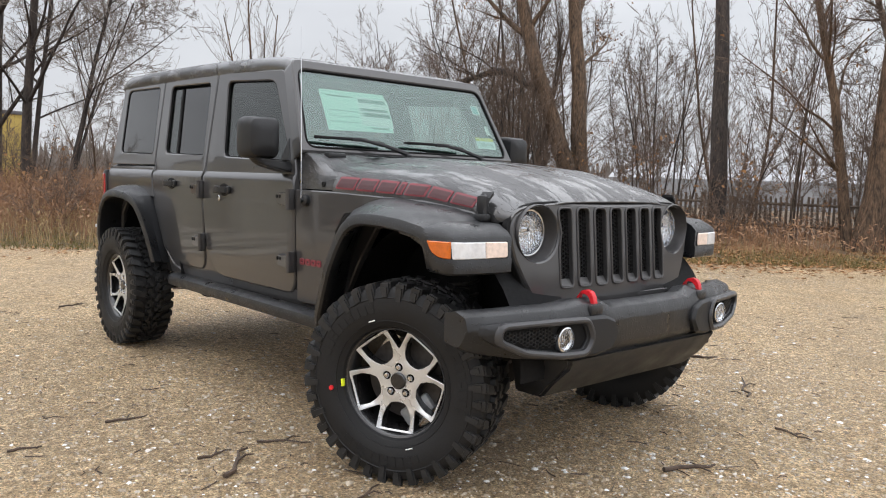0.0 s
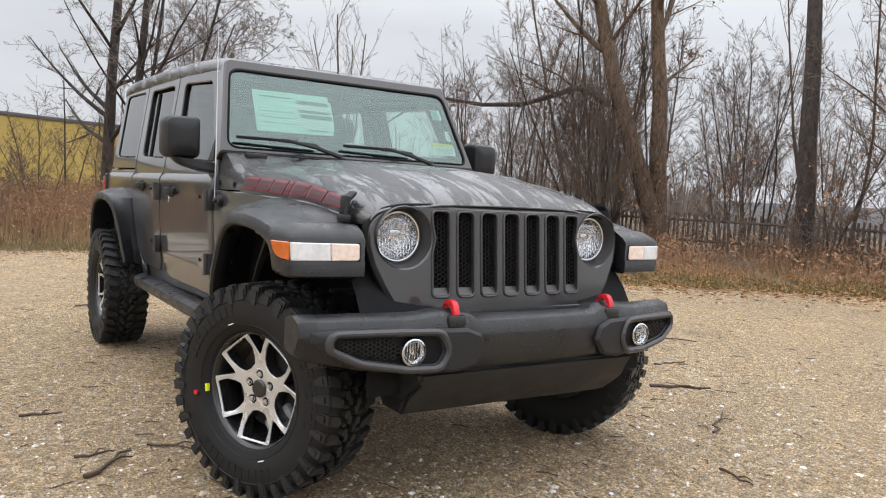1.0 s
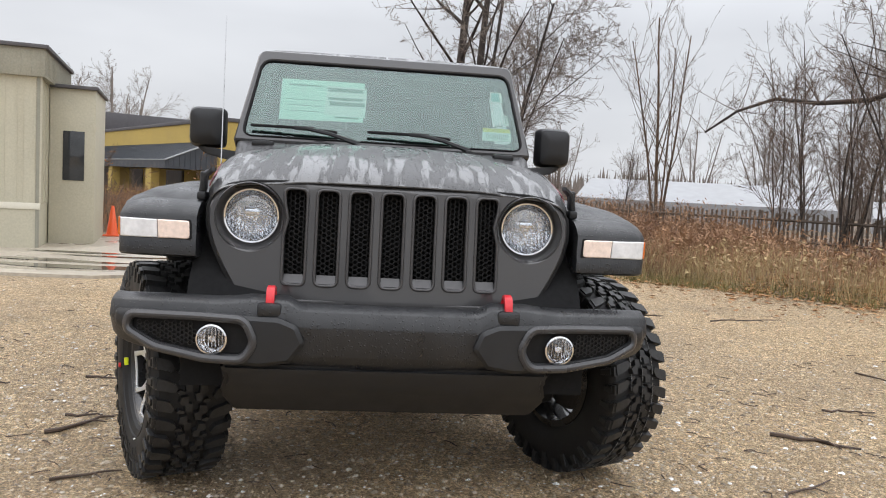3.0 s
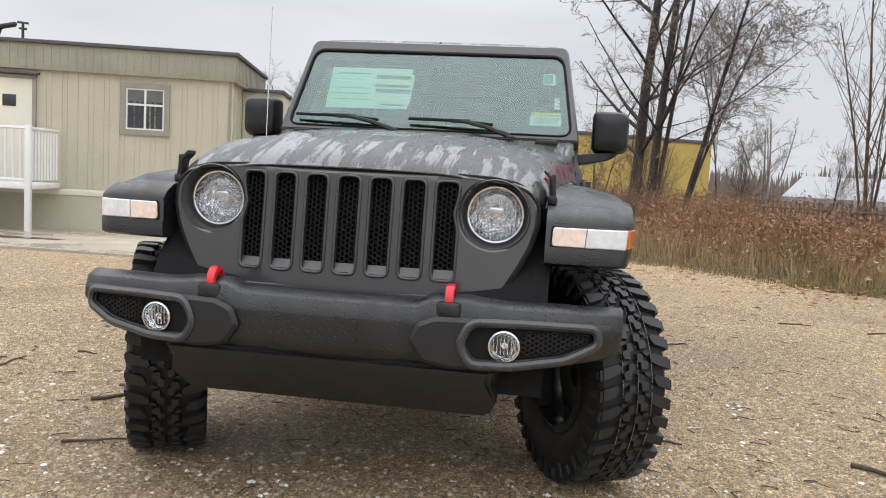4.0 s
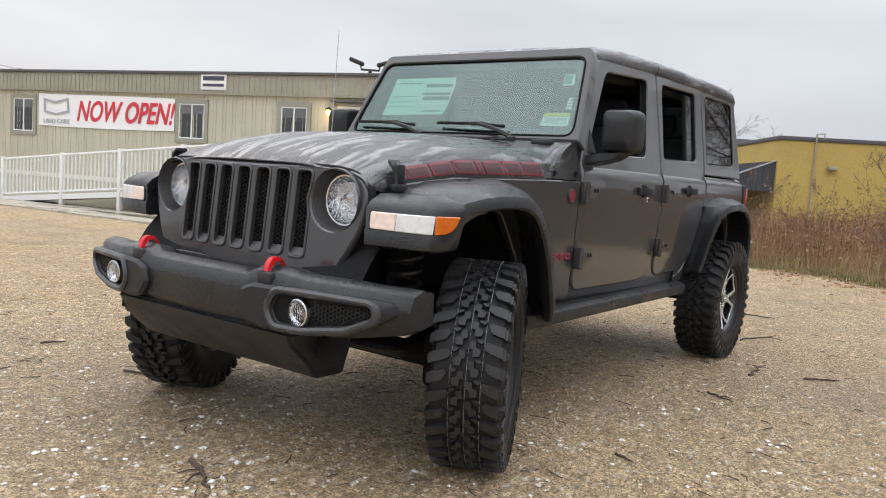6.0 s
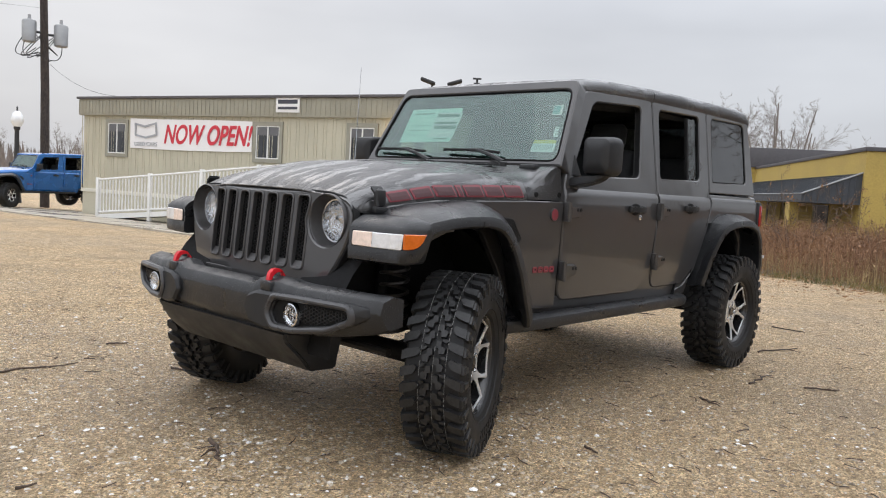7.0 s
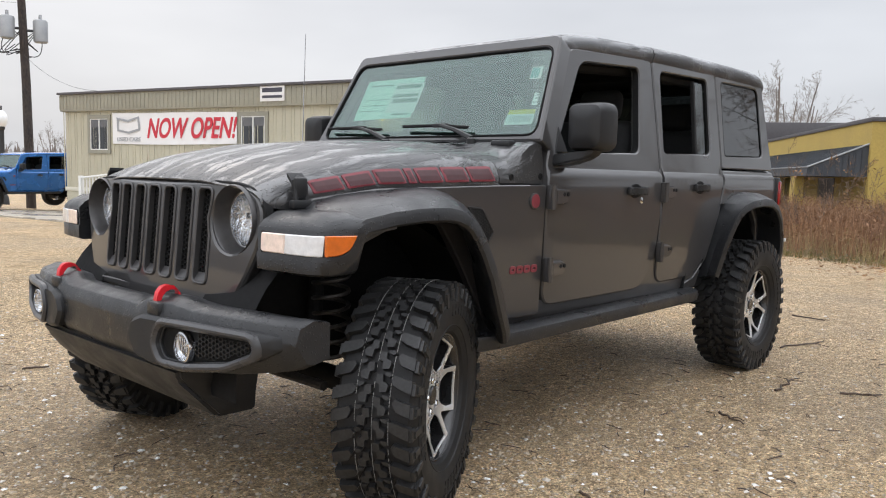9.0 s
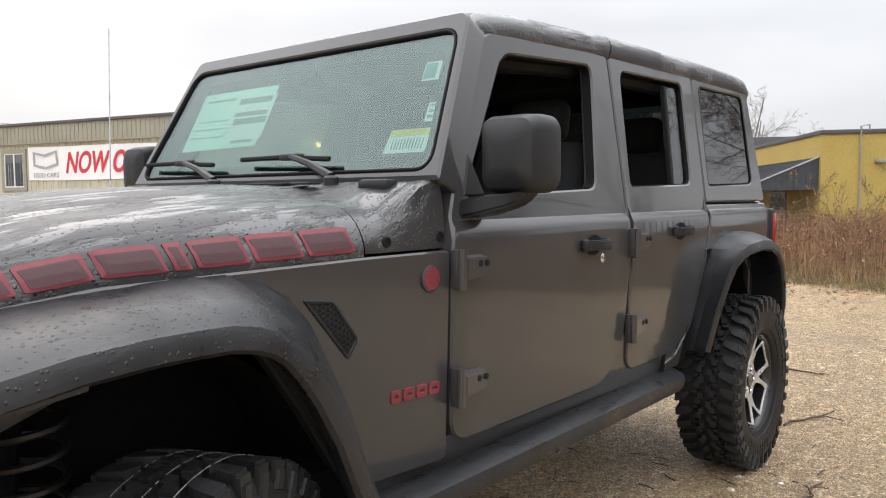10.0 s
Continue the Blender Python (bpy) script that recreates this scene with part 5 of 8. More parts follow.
bm = B()
plate(bm, G_OUT, [slot(i) for i in range(7)] + [circle(q * 0.472, 0.978, 0.1115, 40) for q in (1, -1)], gr, 0.035, 0.006, 0.05)
grille = part("grille_panel", bm, M_paint, suv)
bm = B()
g_loop = G_OUT if area(G_OUT) > 0 else G_OUT[::-1]
plate(bm, shrink(g_loop, -0.011), [shrink(g_loop, 0.010)], lambda u, v, d: gr(u, v, d + 0.007), 0.03, 0.003)
part("grille_seal", bm, M_black, grille, "black rubber seal")
for i in range(7):
    bm = B()
    sl = slot(i)
    plate(bm, [(a, b) for a, b in slot(i, 0.005)], [shrink(sl if area(sl) > 0 else sl[::-1], 0.004)], lambda u, v, d: gr(u, v, d - 0.006), 0.022, 0.003)
    part("slot_bezel", bm, M_satin, grille, "satin grey slot surround")
    bm = B()
    hexes(bm, slot(i, 0.004), lambda u, v, d: gr(u, v, d + 0.018), 0.0098, 0.0022, 0.008)
    part("slot_mesh", bm, M_black, grille, "black honeycomb mesh", fix=False)
    # body-paint sill; its skyward brightness is put in with the lighter satin grey
    bm = B()
    c = (i - 3) * 0.1075
    loft(bm, [[gr(c + q, 0.766, -0.001), gr(c + q, 0.792, 0.016), gr(c + q, 0.762, 0.016)] for q in (-0.031, 0.031)])
    part("slot_sill", bm, M_satin, grille, "sloping sill, lighter grey for the sky brightness on it")
    c = (i - 3) * 0.1075
    bm = B()
    loft(bm, [[gr(c + a, b, d) for a, b, d in ((-0.032, 0.765, 0.0), (-0.032, 0.793, 0.016), (-0.032, 0.765, 0.02))], [gr(c + a, b, d) for a, b, d in ((0.032, 0.765, 0.0), (0.032, 0.793, 0.016), (0.032, 0.765, 0.02))]])
    part("slot_sill", bm, M_satin, grille)
bm = B()
box(bm, (0.33, 0, 0.91), (0.05, 0.82, 0.36), 0.01)
part("radiator", bm, M_black, suv)
bm = B()
plate(bm, [(-0.38, 0.690), (0.38, 0.690), (0.38, 0.712), (-0.38, 0.712)], [], lambda u, v, d: gr(u, v, d - 0.012), 0.05, 0.003)
part("lower_trim", bm, M_satin, grille)
for s in (1, -1):
    ax = Matrix.Translation((0.448, s * 0.474, 0.978)) @ rot(0, 90, 0)
    lamp = part("headlight", lathe(B(), [(0.114, -0.020), (0.115, -0.001), (0.112, 0.004), (0.109, -0.001), (0.106, -0.030), (0.098, -0.050), (0.092, -0.053), (0.092, -0.10), (0.114, -0.07)], 40, ax, True), M_satin, suv, "round headlight in a grey surround")
    part("chrome_ring", lathe(B(), [(0.0935, -0.055), (0.0915, -0.045), (0.0865, -0.046), (0.0865, -0.065), (0.0935, -0.065)], 40, ax, True), M_chrome, lamp)
    part("reflector", lathe(B(), [(0.088, -0.054), (0.080, -0.078), (0.055, -0.100), (0.026, -0.112), (0.024, -0.092), (0.020, -0.080), (0.0, -0.076)], 40, ax), M_reflector, lamp)
    bm = B()
    for k in range(-6, 7):
        y = k * 0.0125
        h = math.sqrt(max(0, 0.083 ** 2 - y * y)) * 0.95
        if abs(k) < 7:
            tube(bm, [ax @ Vector((h * (0.12 + 0.22 * ((k * k) % 3) / 2), y, -0.070)), ax @ Vector((h, y, -0.060))], 0.0036 - 0.0010 * (k % 2), 5)
            if abs(k) > 2:
                tube(bm, [ax @ Vector((-h, y, -0.060)), ax @ Vector((-h * 0.35, y, -0.068))], 0.0026, 5)
    tagged(part("lens_rib", bm, M_reflector, lamp), kind="stuff")
    bm = B()
    box(bm, ax @ Vector((-0.012, 0.0, -0.074)), (0.02, 0.05, 0.022), 0.006)
    part("bulb_shield", bm, M_chrome, lamp)
    cov = part("lens_cover", lathe(B(), [(0.0, -0.030), (0.03, -0.031), (0.06, -0.037), (0.08, -0.046), (0.088, -0.053), (0.085, -0.055), (0.06, -0.040), (0.0, -0.033)], 40, ax), M_lampglass, lamp)
    cov.visible_shadow = False

# front bumper
BX = ([0.0, 0.30, 0.45, 0.61, 0.73, 0.815, 0.875, 0.90], [0.700, 0.694, 0.676, 0.650, 0.616, 0.584, 0.545, 0.515])
BT = ([0.0, 0.28, 0.32, 0.44, 0.50, 0.70, 0.88], [0.720, 0.720, 0.742, 0.742, 0.730, 0.727, 0.716])
BBt = ([0.0, 0.25, 0.34, 0.5, 0.7, 0.86, 0.885], [0.500, 0.500, 0.505, 0.512, 0.532, 0.560, 0.572])


def bumper_x(y):
    return float(np.interp(abs(y), *BX))


bm = B()
secs = []
for y in [-0.893, -0.885, -0.869, -0.833, -0.77, -0.70, -0.62, -0.54, -0.47, -0.44, -0.38, -0.32, -0.28, -0.2, -0.1, 0, 0.1, 0.2, 0.28, 0.32, 0.38, 0.44, 0.47, 0.54, 0.62, 0.70, 0.77, 0.833, 0.869, 0.885, 0.893]:
    x, t, b = bumper_x(y), float(np.interp(abs(y), *BT)), float(np.interp(abs(y), *BBt))
    k = 0.45 if abs(y) > 0.89 else 0.85 if abs(y) > 0.88 else 1
    mid, hh = (t + b) / 2, (t - b) / 2 * (0.8 + 0.2 * k)
    t, b = mid + hh, mid - hh
    back = x - 0.135
    secs.append([Vector((px, y, pz)) for px, pz in ((back, t - 0.012), (x - 0.080, t), (x - 0.072, t - 0.001), (x - 0.030, t - 0.016), (x - 0.025, t - 0.021), (x - 0.011, t - 0.062), (x - 0.010, t - 0.068), (x - 0.014, b + 0.068), (x - 0.017, b + 0.060), (x - 0.050, b + 0.008), (x - 0.058, b + 0.003), (x - 0.085, b), (back, b + 0.01))])
loft(bm, secs)
bumper = part("front_bumper", bm, M_plastic_wet, suv, "black moulded front bumper", sharp=30)
bm = B()
loft(bm, [[Vector((x, y, z)) for x, y, z in r] for r in (
    [(0.672, -0.52, 0.530), (0.672, 0.52, 0.530), (0.42, 0.58, 0.54), (0.42, -0.58, 0.54)],
    [(0.660, -0.50, 0.490), (0.660, 0.50, 0.490), (0.40, 0.56, 0.49), (0.40, -0.56, 0.49)],
    [(0.600, -0.53, 0.420), (0.600, 0.53, 0.420), (0.39, 0.53, 0.42), (0.39, -0.53, 0.42)],
    [(0.520, -0.50, 0.345), (0.520, 0.50, 0.345), (0.36, 0.48, 0.335), (0.36, -0.48, 0.335)])])
bmesh.ops.bevel(bm, geom=bm.edges[:], offset=0.012, segments=2, affect="EDGES", clamp_overlap=True)
part("lower_valance", bm, M_plastic, suv, "black lower valance")
for s in (1, -1):
    fb = lambda u, v, d: Vector((bumper_x(u) - 0.012 - d, s * u, v))
    pad = rounded([(0.262, 0.605), (0.305, 0.545), (0.40, 0.528), (0.62, 0.548), (0.80, 0.590), (0.868, 0.630), (0.862, 0.672), (0.78, 0.682), (0.34, 0.682), (0.285, 0.660)], 0.012, 3)
    pocket = rounded([(0.430, 0.605), (0.455, 0.562), (0.56, 0.562), (0.72, 0.585), (0.806, 0.625), (0.800, 0.652), (0.60, 0.660), (0.455, 0.658)], 0.018, 4)
    bm = B()
    plate(bm, pad, [pocket], lambda u, v, d: fb(u, v, d - 0.024), 0.04, 0.012, 0.04)
    bez = part("fog_bezel", bm, M_plastic, bumper)
    bm = B()
    plate(bm, shrink(pocket if area(pocket) > 0 else pocket[::-1], -0.028), [shrink(pocket if area(pocket) > 0 else pocket[::-1], -0.003)], lambda u, v, d: fb(u, v, d - 0.037), 0.022, 0.009)
    part("bezel_rim", bm, M_rimgrey, bez, "angular inner rim")
    bm = B()
    plate(bm, pocket, [], lambda u, v, d: fb(u, v, d - 0.004), 0.01, 0.001)
    part("pocket", bm, M_black, bez)
    bm = B()
    hexes(bm, rounded([(0.60, 0.580), (0.72, 0.596), (0.792, 0.628), (0.785, 0.646), (0.60, 0.650)], 0.01, 3), lambda u, v, d: fb(u, v, d - 0.013), 0.0085, 0.002, 0.006)
    part("pocket_mesh", bm, M_plastic, bez, fix=False)
    ax = Matrix.Translation((bumper_x(0.545) + 0.002, s * 0.545, 0.606)) @ rot(0, 90, 0)
    fog = part("fog_lamp", lathe(B(), [(0.050, -0.008), (0.047, 0.010), (0.042, 0.012), (0.041, -0.01), (0.050, -0.02)], 28, ax, True), M_chrome, bumper, "round chrome fog lamp")
    part("fog_reflector", lathe(B(), [(0.041, 0.004), (0.030, -0.012), (0.012, -0.018), (0.010, -0.004), (0, -0.002)], 28, ax), M_reflector, fog)
    bm = B()
    for k in range(-3, 4):
        h = math.sqrt(0.038 ** 2 - (k * 0.0105) ** 2) * 0.95
        tube(bm, [ax @ Vector((-h, k * 0.0105, 0.000)), ax @ Vector((h * 0.7, k * 0.0105, -0.003))], 0.0014, 5)
    tagged(part("lens_rib", bm, M_reflector, fog), kind="stuff")
    part("lens_cover", lathe(B(), [(0.0, 0.016), (0.025, 0.014), (0.041, 0.008), (0.040, 0.006), (0.0, 0.013)], 28, ax), M_lampglass, fog).visible_shadow = False
    # tow hook
    bm = B()
    hk = [(0.590, 0.710), (0.592, 0.736), (0.604, 0.756), (0.625, 0.762), (0.646, 0.757), (0.660, 0.740), (0.666, 0.712), (0.666, 0.680)]
    loft(bm, [[Vector((x + nx, s * 0.374 + q, z + nz)) for q, nx, nz in ((-0.0125, 0, 0.012), (0.0125, 0, 0.012), (0.0125, -0.014, -0.004), (-0.0125, -0.014, -0.004))] for x, z in hk])
    bmesh.ops.bevel(bm, geom=bm.edges[:], offset=0.004, segments=2, affect="EDGES", clamp_overlap=True)
    part("tow_hook", bm, M_red, suv, "red tow hook")
    bm = B()
    box(bm, (0.640, s * 0.374, 0.700), (0.075, 0.075, 0.05), 0.012)
    part("hook_pod", bm, M_plastic_wet, bumper)

# fender flares
def sweep(path, s, inner, mat, name, lift):
    bm = B()
    secs = []
    for i, (x, z, yo) in enumerate(path):
        a, b = path[max(0, i - 1)], path[min(len(path) - 1, i + 1)]
        d = Vector((b[0] - a[0], b[1] - a[1])).normalized()
        n = Vector((d.y, -d.x))
        if n.y < 0 and abs(n.y) > abs(n.x) * 0.2:
            n = -n
        if abs(n.y) <= abs(n.x) * 0.2 and (n.x > 0) != (x > inner):
            n = -n
        yi = side_y(x, min(z, 1.05)) - 0.03
        oi = lift[i]
        k = smooth(0.06, 0.16, abs(oi))
        f1, f2, f3 = 0.85 - 0.25 * k, 0.52 - 0.24 * k, 0.20 - 0.10 * k
        secs.append([Vector((x + n.x * o, s * y, z + n.y * o)) for y, o in ((yi, oi), (yi + (yo - yi) * 0.45, oi * f1), (yo - 0.055, oi * f2), (yo - 0.022, oi * f3), (yo - 0.006, 0.004), (yo, -0.010), (yo + 0.002, -0.036), (yo - 0.008, -0.044), (yo - 0.025, -0.044), (yo - 0.06, -0.03), (yi, oi - 0.05))])
    loft(bm, secs)
    return part(name, bm, mat, suv, "black plastic fender flare", sharp=24)


FF = [(0.318, 0.972, 0.918), (0.272, 0.997, 0.924), (0.16, 1.016, 0.928), (0.04, 1.025, 0.930), (-0.03, 1.026, 0.930), (-0.10, 1.025, 0.930), (-0.155, 1.016, 0.930), (-0.20, 1.000, 0.930), (-0.24, 0.973, 0.930), (-0.275, 0.935, 0.930), (-0.315, 0.88, 0.930), (-0.375, 0.78, 0.927), (-0.44, 0.655, 0.912), (-0.50, 0.565, 0.890), (-0.535, 0.522, 0.868)]
FLIFT = [0.04, 0.045, 0.05, 0.054, 0.058, 0.066, 0.082, 0.11, 0.15, 0.18, 0.19, 0.18, 0.155, 0.13, 0.12]
RF = [(-2.50, 0.590, 0.850), (-2.52, 0.66, 0.860), (-2.55, 0.75, 0.872), (-2.595, 0.832, 0.882), (-2.64, 0.90, 0.890), (-2.69, 0.955, 0.898), (-2.76, 0.995, 0.906), (-2.86, 1.018, 0.912), (-3.02, 1.030, 0.918), (-3.16, 1.022, 0.922), (-3.25, 0.985, 0.926), (-3.32, 0.91, 0.928), (-3.362, 0.80, 0.928), (-3.382, 0.70, 0.925), (-3.375, 0.61, 0.915)]
RLIFT = [-0.05, -0.05, -0.05, -0.045, -0.035, -0.015, 0.012, 0.032, 0.045, 0.05, 0.05, 0.045, 0.04, 0.03, 0.02]


def dense(loop, step):
    """The loop with its long edges divided."""
    out = []
    for (a, b), (c, e) in zip(loop, loop[1:] + loop[:1]):
        k = max(1, int(math.hypot(c - a, e - b) / step))
        out += [(a + (c - a) * i / k, b + (e - b) * i / k) for i in range(k)]
    return out


NOSE = ((0.64, 0.64, 0.70, 0.80, 0.86, 0.885, 0.897, 0.905, 0.912, 0.918, 0.923), (0.468, 0.468, 0.462, 0.452, 0.440, 0.428, 0.412, 0.385, 0.358, 0.333, 0.308))


def nose_x(y):
    return float(np.interp(y, *NOSE))


for s in (1, -1):
    ff = sweep(FF, s, 0.0, M_plastic_wet, "front_flare", FLIFT)
    rf = sweep(RF, s, -2.8, M_plastic_wet, "rear_flare", RLIFT)
    bm = B()
    secs = []
    for y in (0.64, 0.70, 0.76, 0.82, 0.86, 0.885, 0.897, 0.905, 0.912, 0.918, 0.923):
        x = nose_x(y)
        drop = 0.022 * smooth(0.82, 0.923, y)
        zb = float(np.interp(x, [0.308, 0.333, 0.358, 0.40, 0.47], [0.943, 0.892, 0.848, 0.833, 0.832]))
        zl = max(zb + 0.012, 0.888)
        secs.append([Vector((px, s * y, pz)) for px, pz in ((min(0.19, x - 0.16), 1.020 - drop), (min(0.25, x - 0.11), 1.024 - drop), (x - 0.07, 1.015 - drop * 0.8), (x - 0.022, 0.990 - drop * 0.5), (x, 0.966), (x - 0.002, max(zl + 0.006, 0.896)), (x + 0.004, zl), (x + 0.002, zb + 0.008), (x - 0.016, zb), (min(x - 0.03, 0.30), zb + 0.004), (min(x - 0.04, 0.28), max(0.93, zb + 0.01)), (min(0.19, x - 0.16), 0.990 - drop))])
    loft(bm, secs)
    part("flare_nose", bm, M_plastic_wet, ff, sharp=50)
    lens_fn = lambda u, v, d: Vector((nose_x(u) + 0.006 - d, s * u, v))
    wrap_fn = lambda u, v, d: Vector((u, s * (float(np.interp(u, NOSE[1][:0:-1], NOSE[0][:0:-1])) + 0.005 - d), v))
    bm = B()
    plate(bm, rounded([(0.654, 0.890), (0.896, 0.889), (0.896, 0.958), (0.657, 0.959)], [0.008, 0, 0, 0.008], 3), [], lambda u, v, d: lens_fn(u, v, d + 0.004), 0.02, 0.002, 0.012)
    plate(bm, rounded([(0.422, 0.889), (0.368, 0.890), (0.330, 0.909), (0.307, 0.957), (0.422, 0.958)], [0, 0.02, 0.02, 0.006, 0], 3), [], lambda u, v, d: wrap_fn(u, v, d + 0.004), 0.015, 0.002, 0.03)
    part("lens_surround", bm, M_black, ff)
    for nm, loop, mt, lb, fn in (
            ("turn_lens", rounded([(0.660, 0.895), (0.762, 0.894), (0.766, 0.954), (0.663, 0.954)], [0.012, 0, 0, 0.008], 3), M_salmon, "clear lens, its inner amber reflection painted as a faint orange cast", lens_fn),
            ("running_lens", rounded([(0.764, 0.894), (0.893, 0.893), (0.896, 0.955), (0.768, 0.954)], [0, 0.004, 0.004, 0], 3), M_clear_lens, "clear lens", lens_fn),
            ("marker_lens", rounded([(0.414, 0.893), (0.368, 0.895), (0.334, 0.913), (0.312, 0.954), (0.414, 0.955)], [0.004, 0.02, 0.02, 0.005, 0.004], 3), M_amber, "amber lens", wrap_fn)):
        bm = B()
        plate(bm, dense(loop, 0.008), [], lambda u, v, d: fn(u, v, d - 0.001), 0.015, 0.003, 0.012)
        part(nm, bm, mt, ff, lb)
    bm = B()
    box(bm, (-3.386, s * 0.905, 0.765), (0.012, 0.05, 0.022), 0.003)
    part("rear_reflector", bm, M_clear_lens, rf, "small pale reflector")
    # wheel housings
    for cx, x0, name in ((0.0, 0.0, "front_liner"), (-3.008, -2.85, "rear_liner")):
        bm = B()
        arc = [(x0 + 0.56 * math.cos(a), 0.46 + 0.53 * math.sin(a)) for a in np.linspace(-0.05, math.pi + 0.05, 20)]
        loft(bm, [[Vector((x, s * y, z)) for x, z in arc] for y in (0.36, 0.60, side_y(-1, 1.0) - 0.02 - (0.09 if cx == 0 else 0))], closed=False)
        part(name, bm, M_under, suv)

# underbody, axles, springs
bm = B()
box(bm, (-1.95, 0, 0.56), (3.3, 1.40, 0.12), 0.02)
part("floor_pan", bm, M_under, suv)
bm = B()
box(bm, (-0.20, 0, 0.80), (1.0, 0.78, 0.50), 0.05)
part("engine_bay", bm, M_under, suv)
for s in (1, -1):
    bm = B()
    box(bm, (-1.5, s * 0.42, 0.52), (4.0, 0.09, 0.13), 0.015)
    part("chassis_rail", bm, M_under, suv)
    bm = B()
    tube(bm, [(0.12, s * (0.47 + 0.006 * 0), 0.50), (0.06, s * 0.44, 0.98)], 0.028, 10)
    part("shock_absorber", bm, M_under, suv)
    bm = B()
    pts = [(0.06 + 0.065 * math.cos(a), s * 0.50 + 0.065 * math.sin(a), 0.50 + 0.055 * a / (2 * math.pi)) for a in np.linspace(0, 14 * math.pi, 110)]
    tube(bm, pts, 0.008, 6)
    part("coil_spring", bm, M_steel, suv)
    bm = B()
    tube(bm, [(-0.08, s * 0.42, 0.40), (-0.75, s * 0.36, 0.48)], 0.028, 8)
    part("control_arm", bm, M_under, suv)
    bm = B()
    box(bm, (0.0, s * 0.66, 0.40), (0.16, 0.08, 0.22), 0.03)
    part("knuckle", bm, M_under, suv)
for x in (0.0, -3.008):
    bm = B()
    tube(bm, [(x, -0.70, 0.40), (x, -0.3, 0.40), (x, 0.3, 0.40), (x, 0.70, 0.40)], 0.045, 12)
    lathe(bm, [(0.0, -0.13), (0.10, -0.10), (0.135, 0.0), (0.10, 0.10), (0.0, 0.13)], 16, Matrix.Translation((x, -0.22, 0.40)) @ rot(0, 90, 0))
    part("axle", bm, M_under, suv)
bm = B()
tube(bm, [(0.17, -0.60, 0.43), (0.17, 0.60, 0.43)], 0.018, 8)
tube(bm, [(0.14, -0.55, 0.46), (0.20, 0.38, 0.62)], 0.016, 8)
part("steering_link", bm, M_steel, suv)

# wheels
def mesh_of(bm, mat, sharp=35, fix=True):
    ob = part("tmp", bm, mat, None, "", sharp, fix)
    me = ob.data
    bpy.data.objects.remove(ob)
    return me


bm = B()
side = [(0.222, 0.098), (0.232, 0.118), (0.262, 0.134), (0.300, 0.141), (0.335, 0.141), (0.362, 0.136), (0.382, 0.128), (0.391, 0.118)]
prof = side + [(0.3885, 0.06), (0.389, 0.0), (0.3885, -0.06)] + [(r, -h) for r, h in side[::-1]]
lathe(bm, prof, 72)
for r0 in (0.252, 0.345):
    lathe(bm, [(r0, 0.1395 if r0 > 0.3 else 0.128), (r0 + 0.003, 0.1425 if r0 > 0.3 else 0.1335), (r0 + 0.006, 0.1395 if r0 > 0.3 else 0.130)], 72)
# raised sidewall bars and ribs
for a0, cnt in ((0.3, 9), (2.4, 11), (4.5, 10)):
    for k in range(cnt):
        ang = a0 + k * 0.115
        for rr0, rr1 in ((0.292, 0.330),) if k % 3 else ((0.292, 0.306), (0.314, 0.330)):
            vsb = []
            for hz in (0.1385, 0.1432):
                for da, r_ in ((-0.036, rr0), (0.036, rr0), (0.036, rr1), (-0.036, rr1)):
                    vsb.append(bm.verts.new((r_ * math.cos(ang + da), r_ * math.sin(ang + da), hz)))
            for q in ((4, 5, 6, 7), (0, 1, 5, 4), (1, 2, 6, 5), (2, 3, 7, 6), (3, 0, 4, 7)):
                bm.faces.new([vsb[i] for i in q])
for k in range(160):
    ang = 2 * math.pi * k / 160
    vsb = [bm.verts.new((r_ * math.cos(ang + da), r_ * math.sin(ang + da), hz)) for r_, da, hz in ((0.236, -0.004, 0.1225), (0.236, 0.004, 0.1225), (0.248, 0.004, 0.1315), (0.248, -0.004, 0.1315))]
    bm.faces.new(vsb)
tyre_me = mesh_of(bm, M_rubber)
bm = B()


def block(bm, ang, h, dang, dh, skew, r0, r1, taper=0.88):
    vs = []
    for r, k in ((r0, 1.0), (r1, taper)):
        for sa, sh in ((-1, -1), (1, -1), (1, 1), (-1, 1)):
            a = ang + sa * dang * k + skew * sh
            vs.append(bm.verts.new((r * math.cos(a), r * math.sin(a), h + sh * dh * k)))
    for q in ((0, 1, 2, 3), (4, 5, 6, 7), (0, 1, 5, 4), (1, 2, 6, 5), (2, 3, 7, 6), (3, 0, 4, 7)):
        bm.faces.new([vs[i] for i in q])


def lug(bm, outline, a0, p, sg, r0, r1, inset):
    """A tread block: an outline in (pitch share, distance from the centre line), raised from r0 to r1."""
    ca, ch = sum(a for a, h in outline) / len(outline), sum(h for a, h in outline) / len(outline)
    low = [bm.verts.new((r0 * math.cos(a0 + p * a), r0 * math.sin(a0 + p * a), sg * h)) for a, h in outline]
    top = [bm.verts.new((r1 * math.cos(a0 + p * (ca + (a - ca) * inset)), r1 * math.sin(a0 + p * (ca + (a - ca) * inset)), sg * (ch + (h - ch) * inset))) for a, h in outline]
    bm.faces.new(top)
    for k in range(len(outline)):
        j = (k + 1) % len(outline)
        bm.faces.new((low[k], low[j], top[j], top[k]))


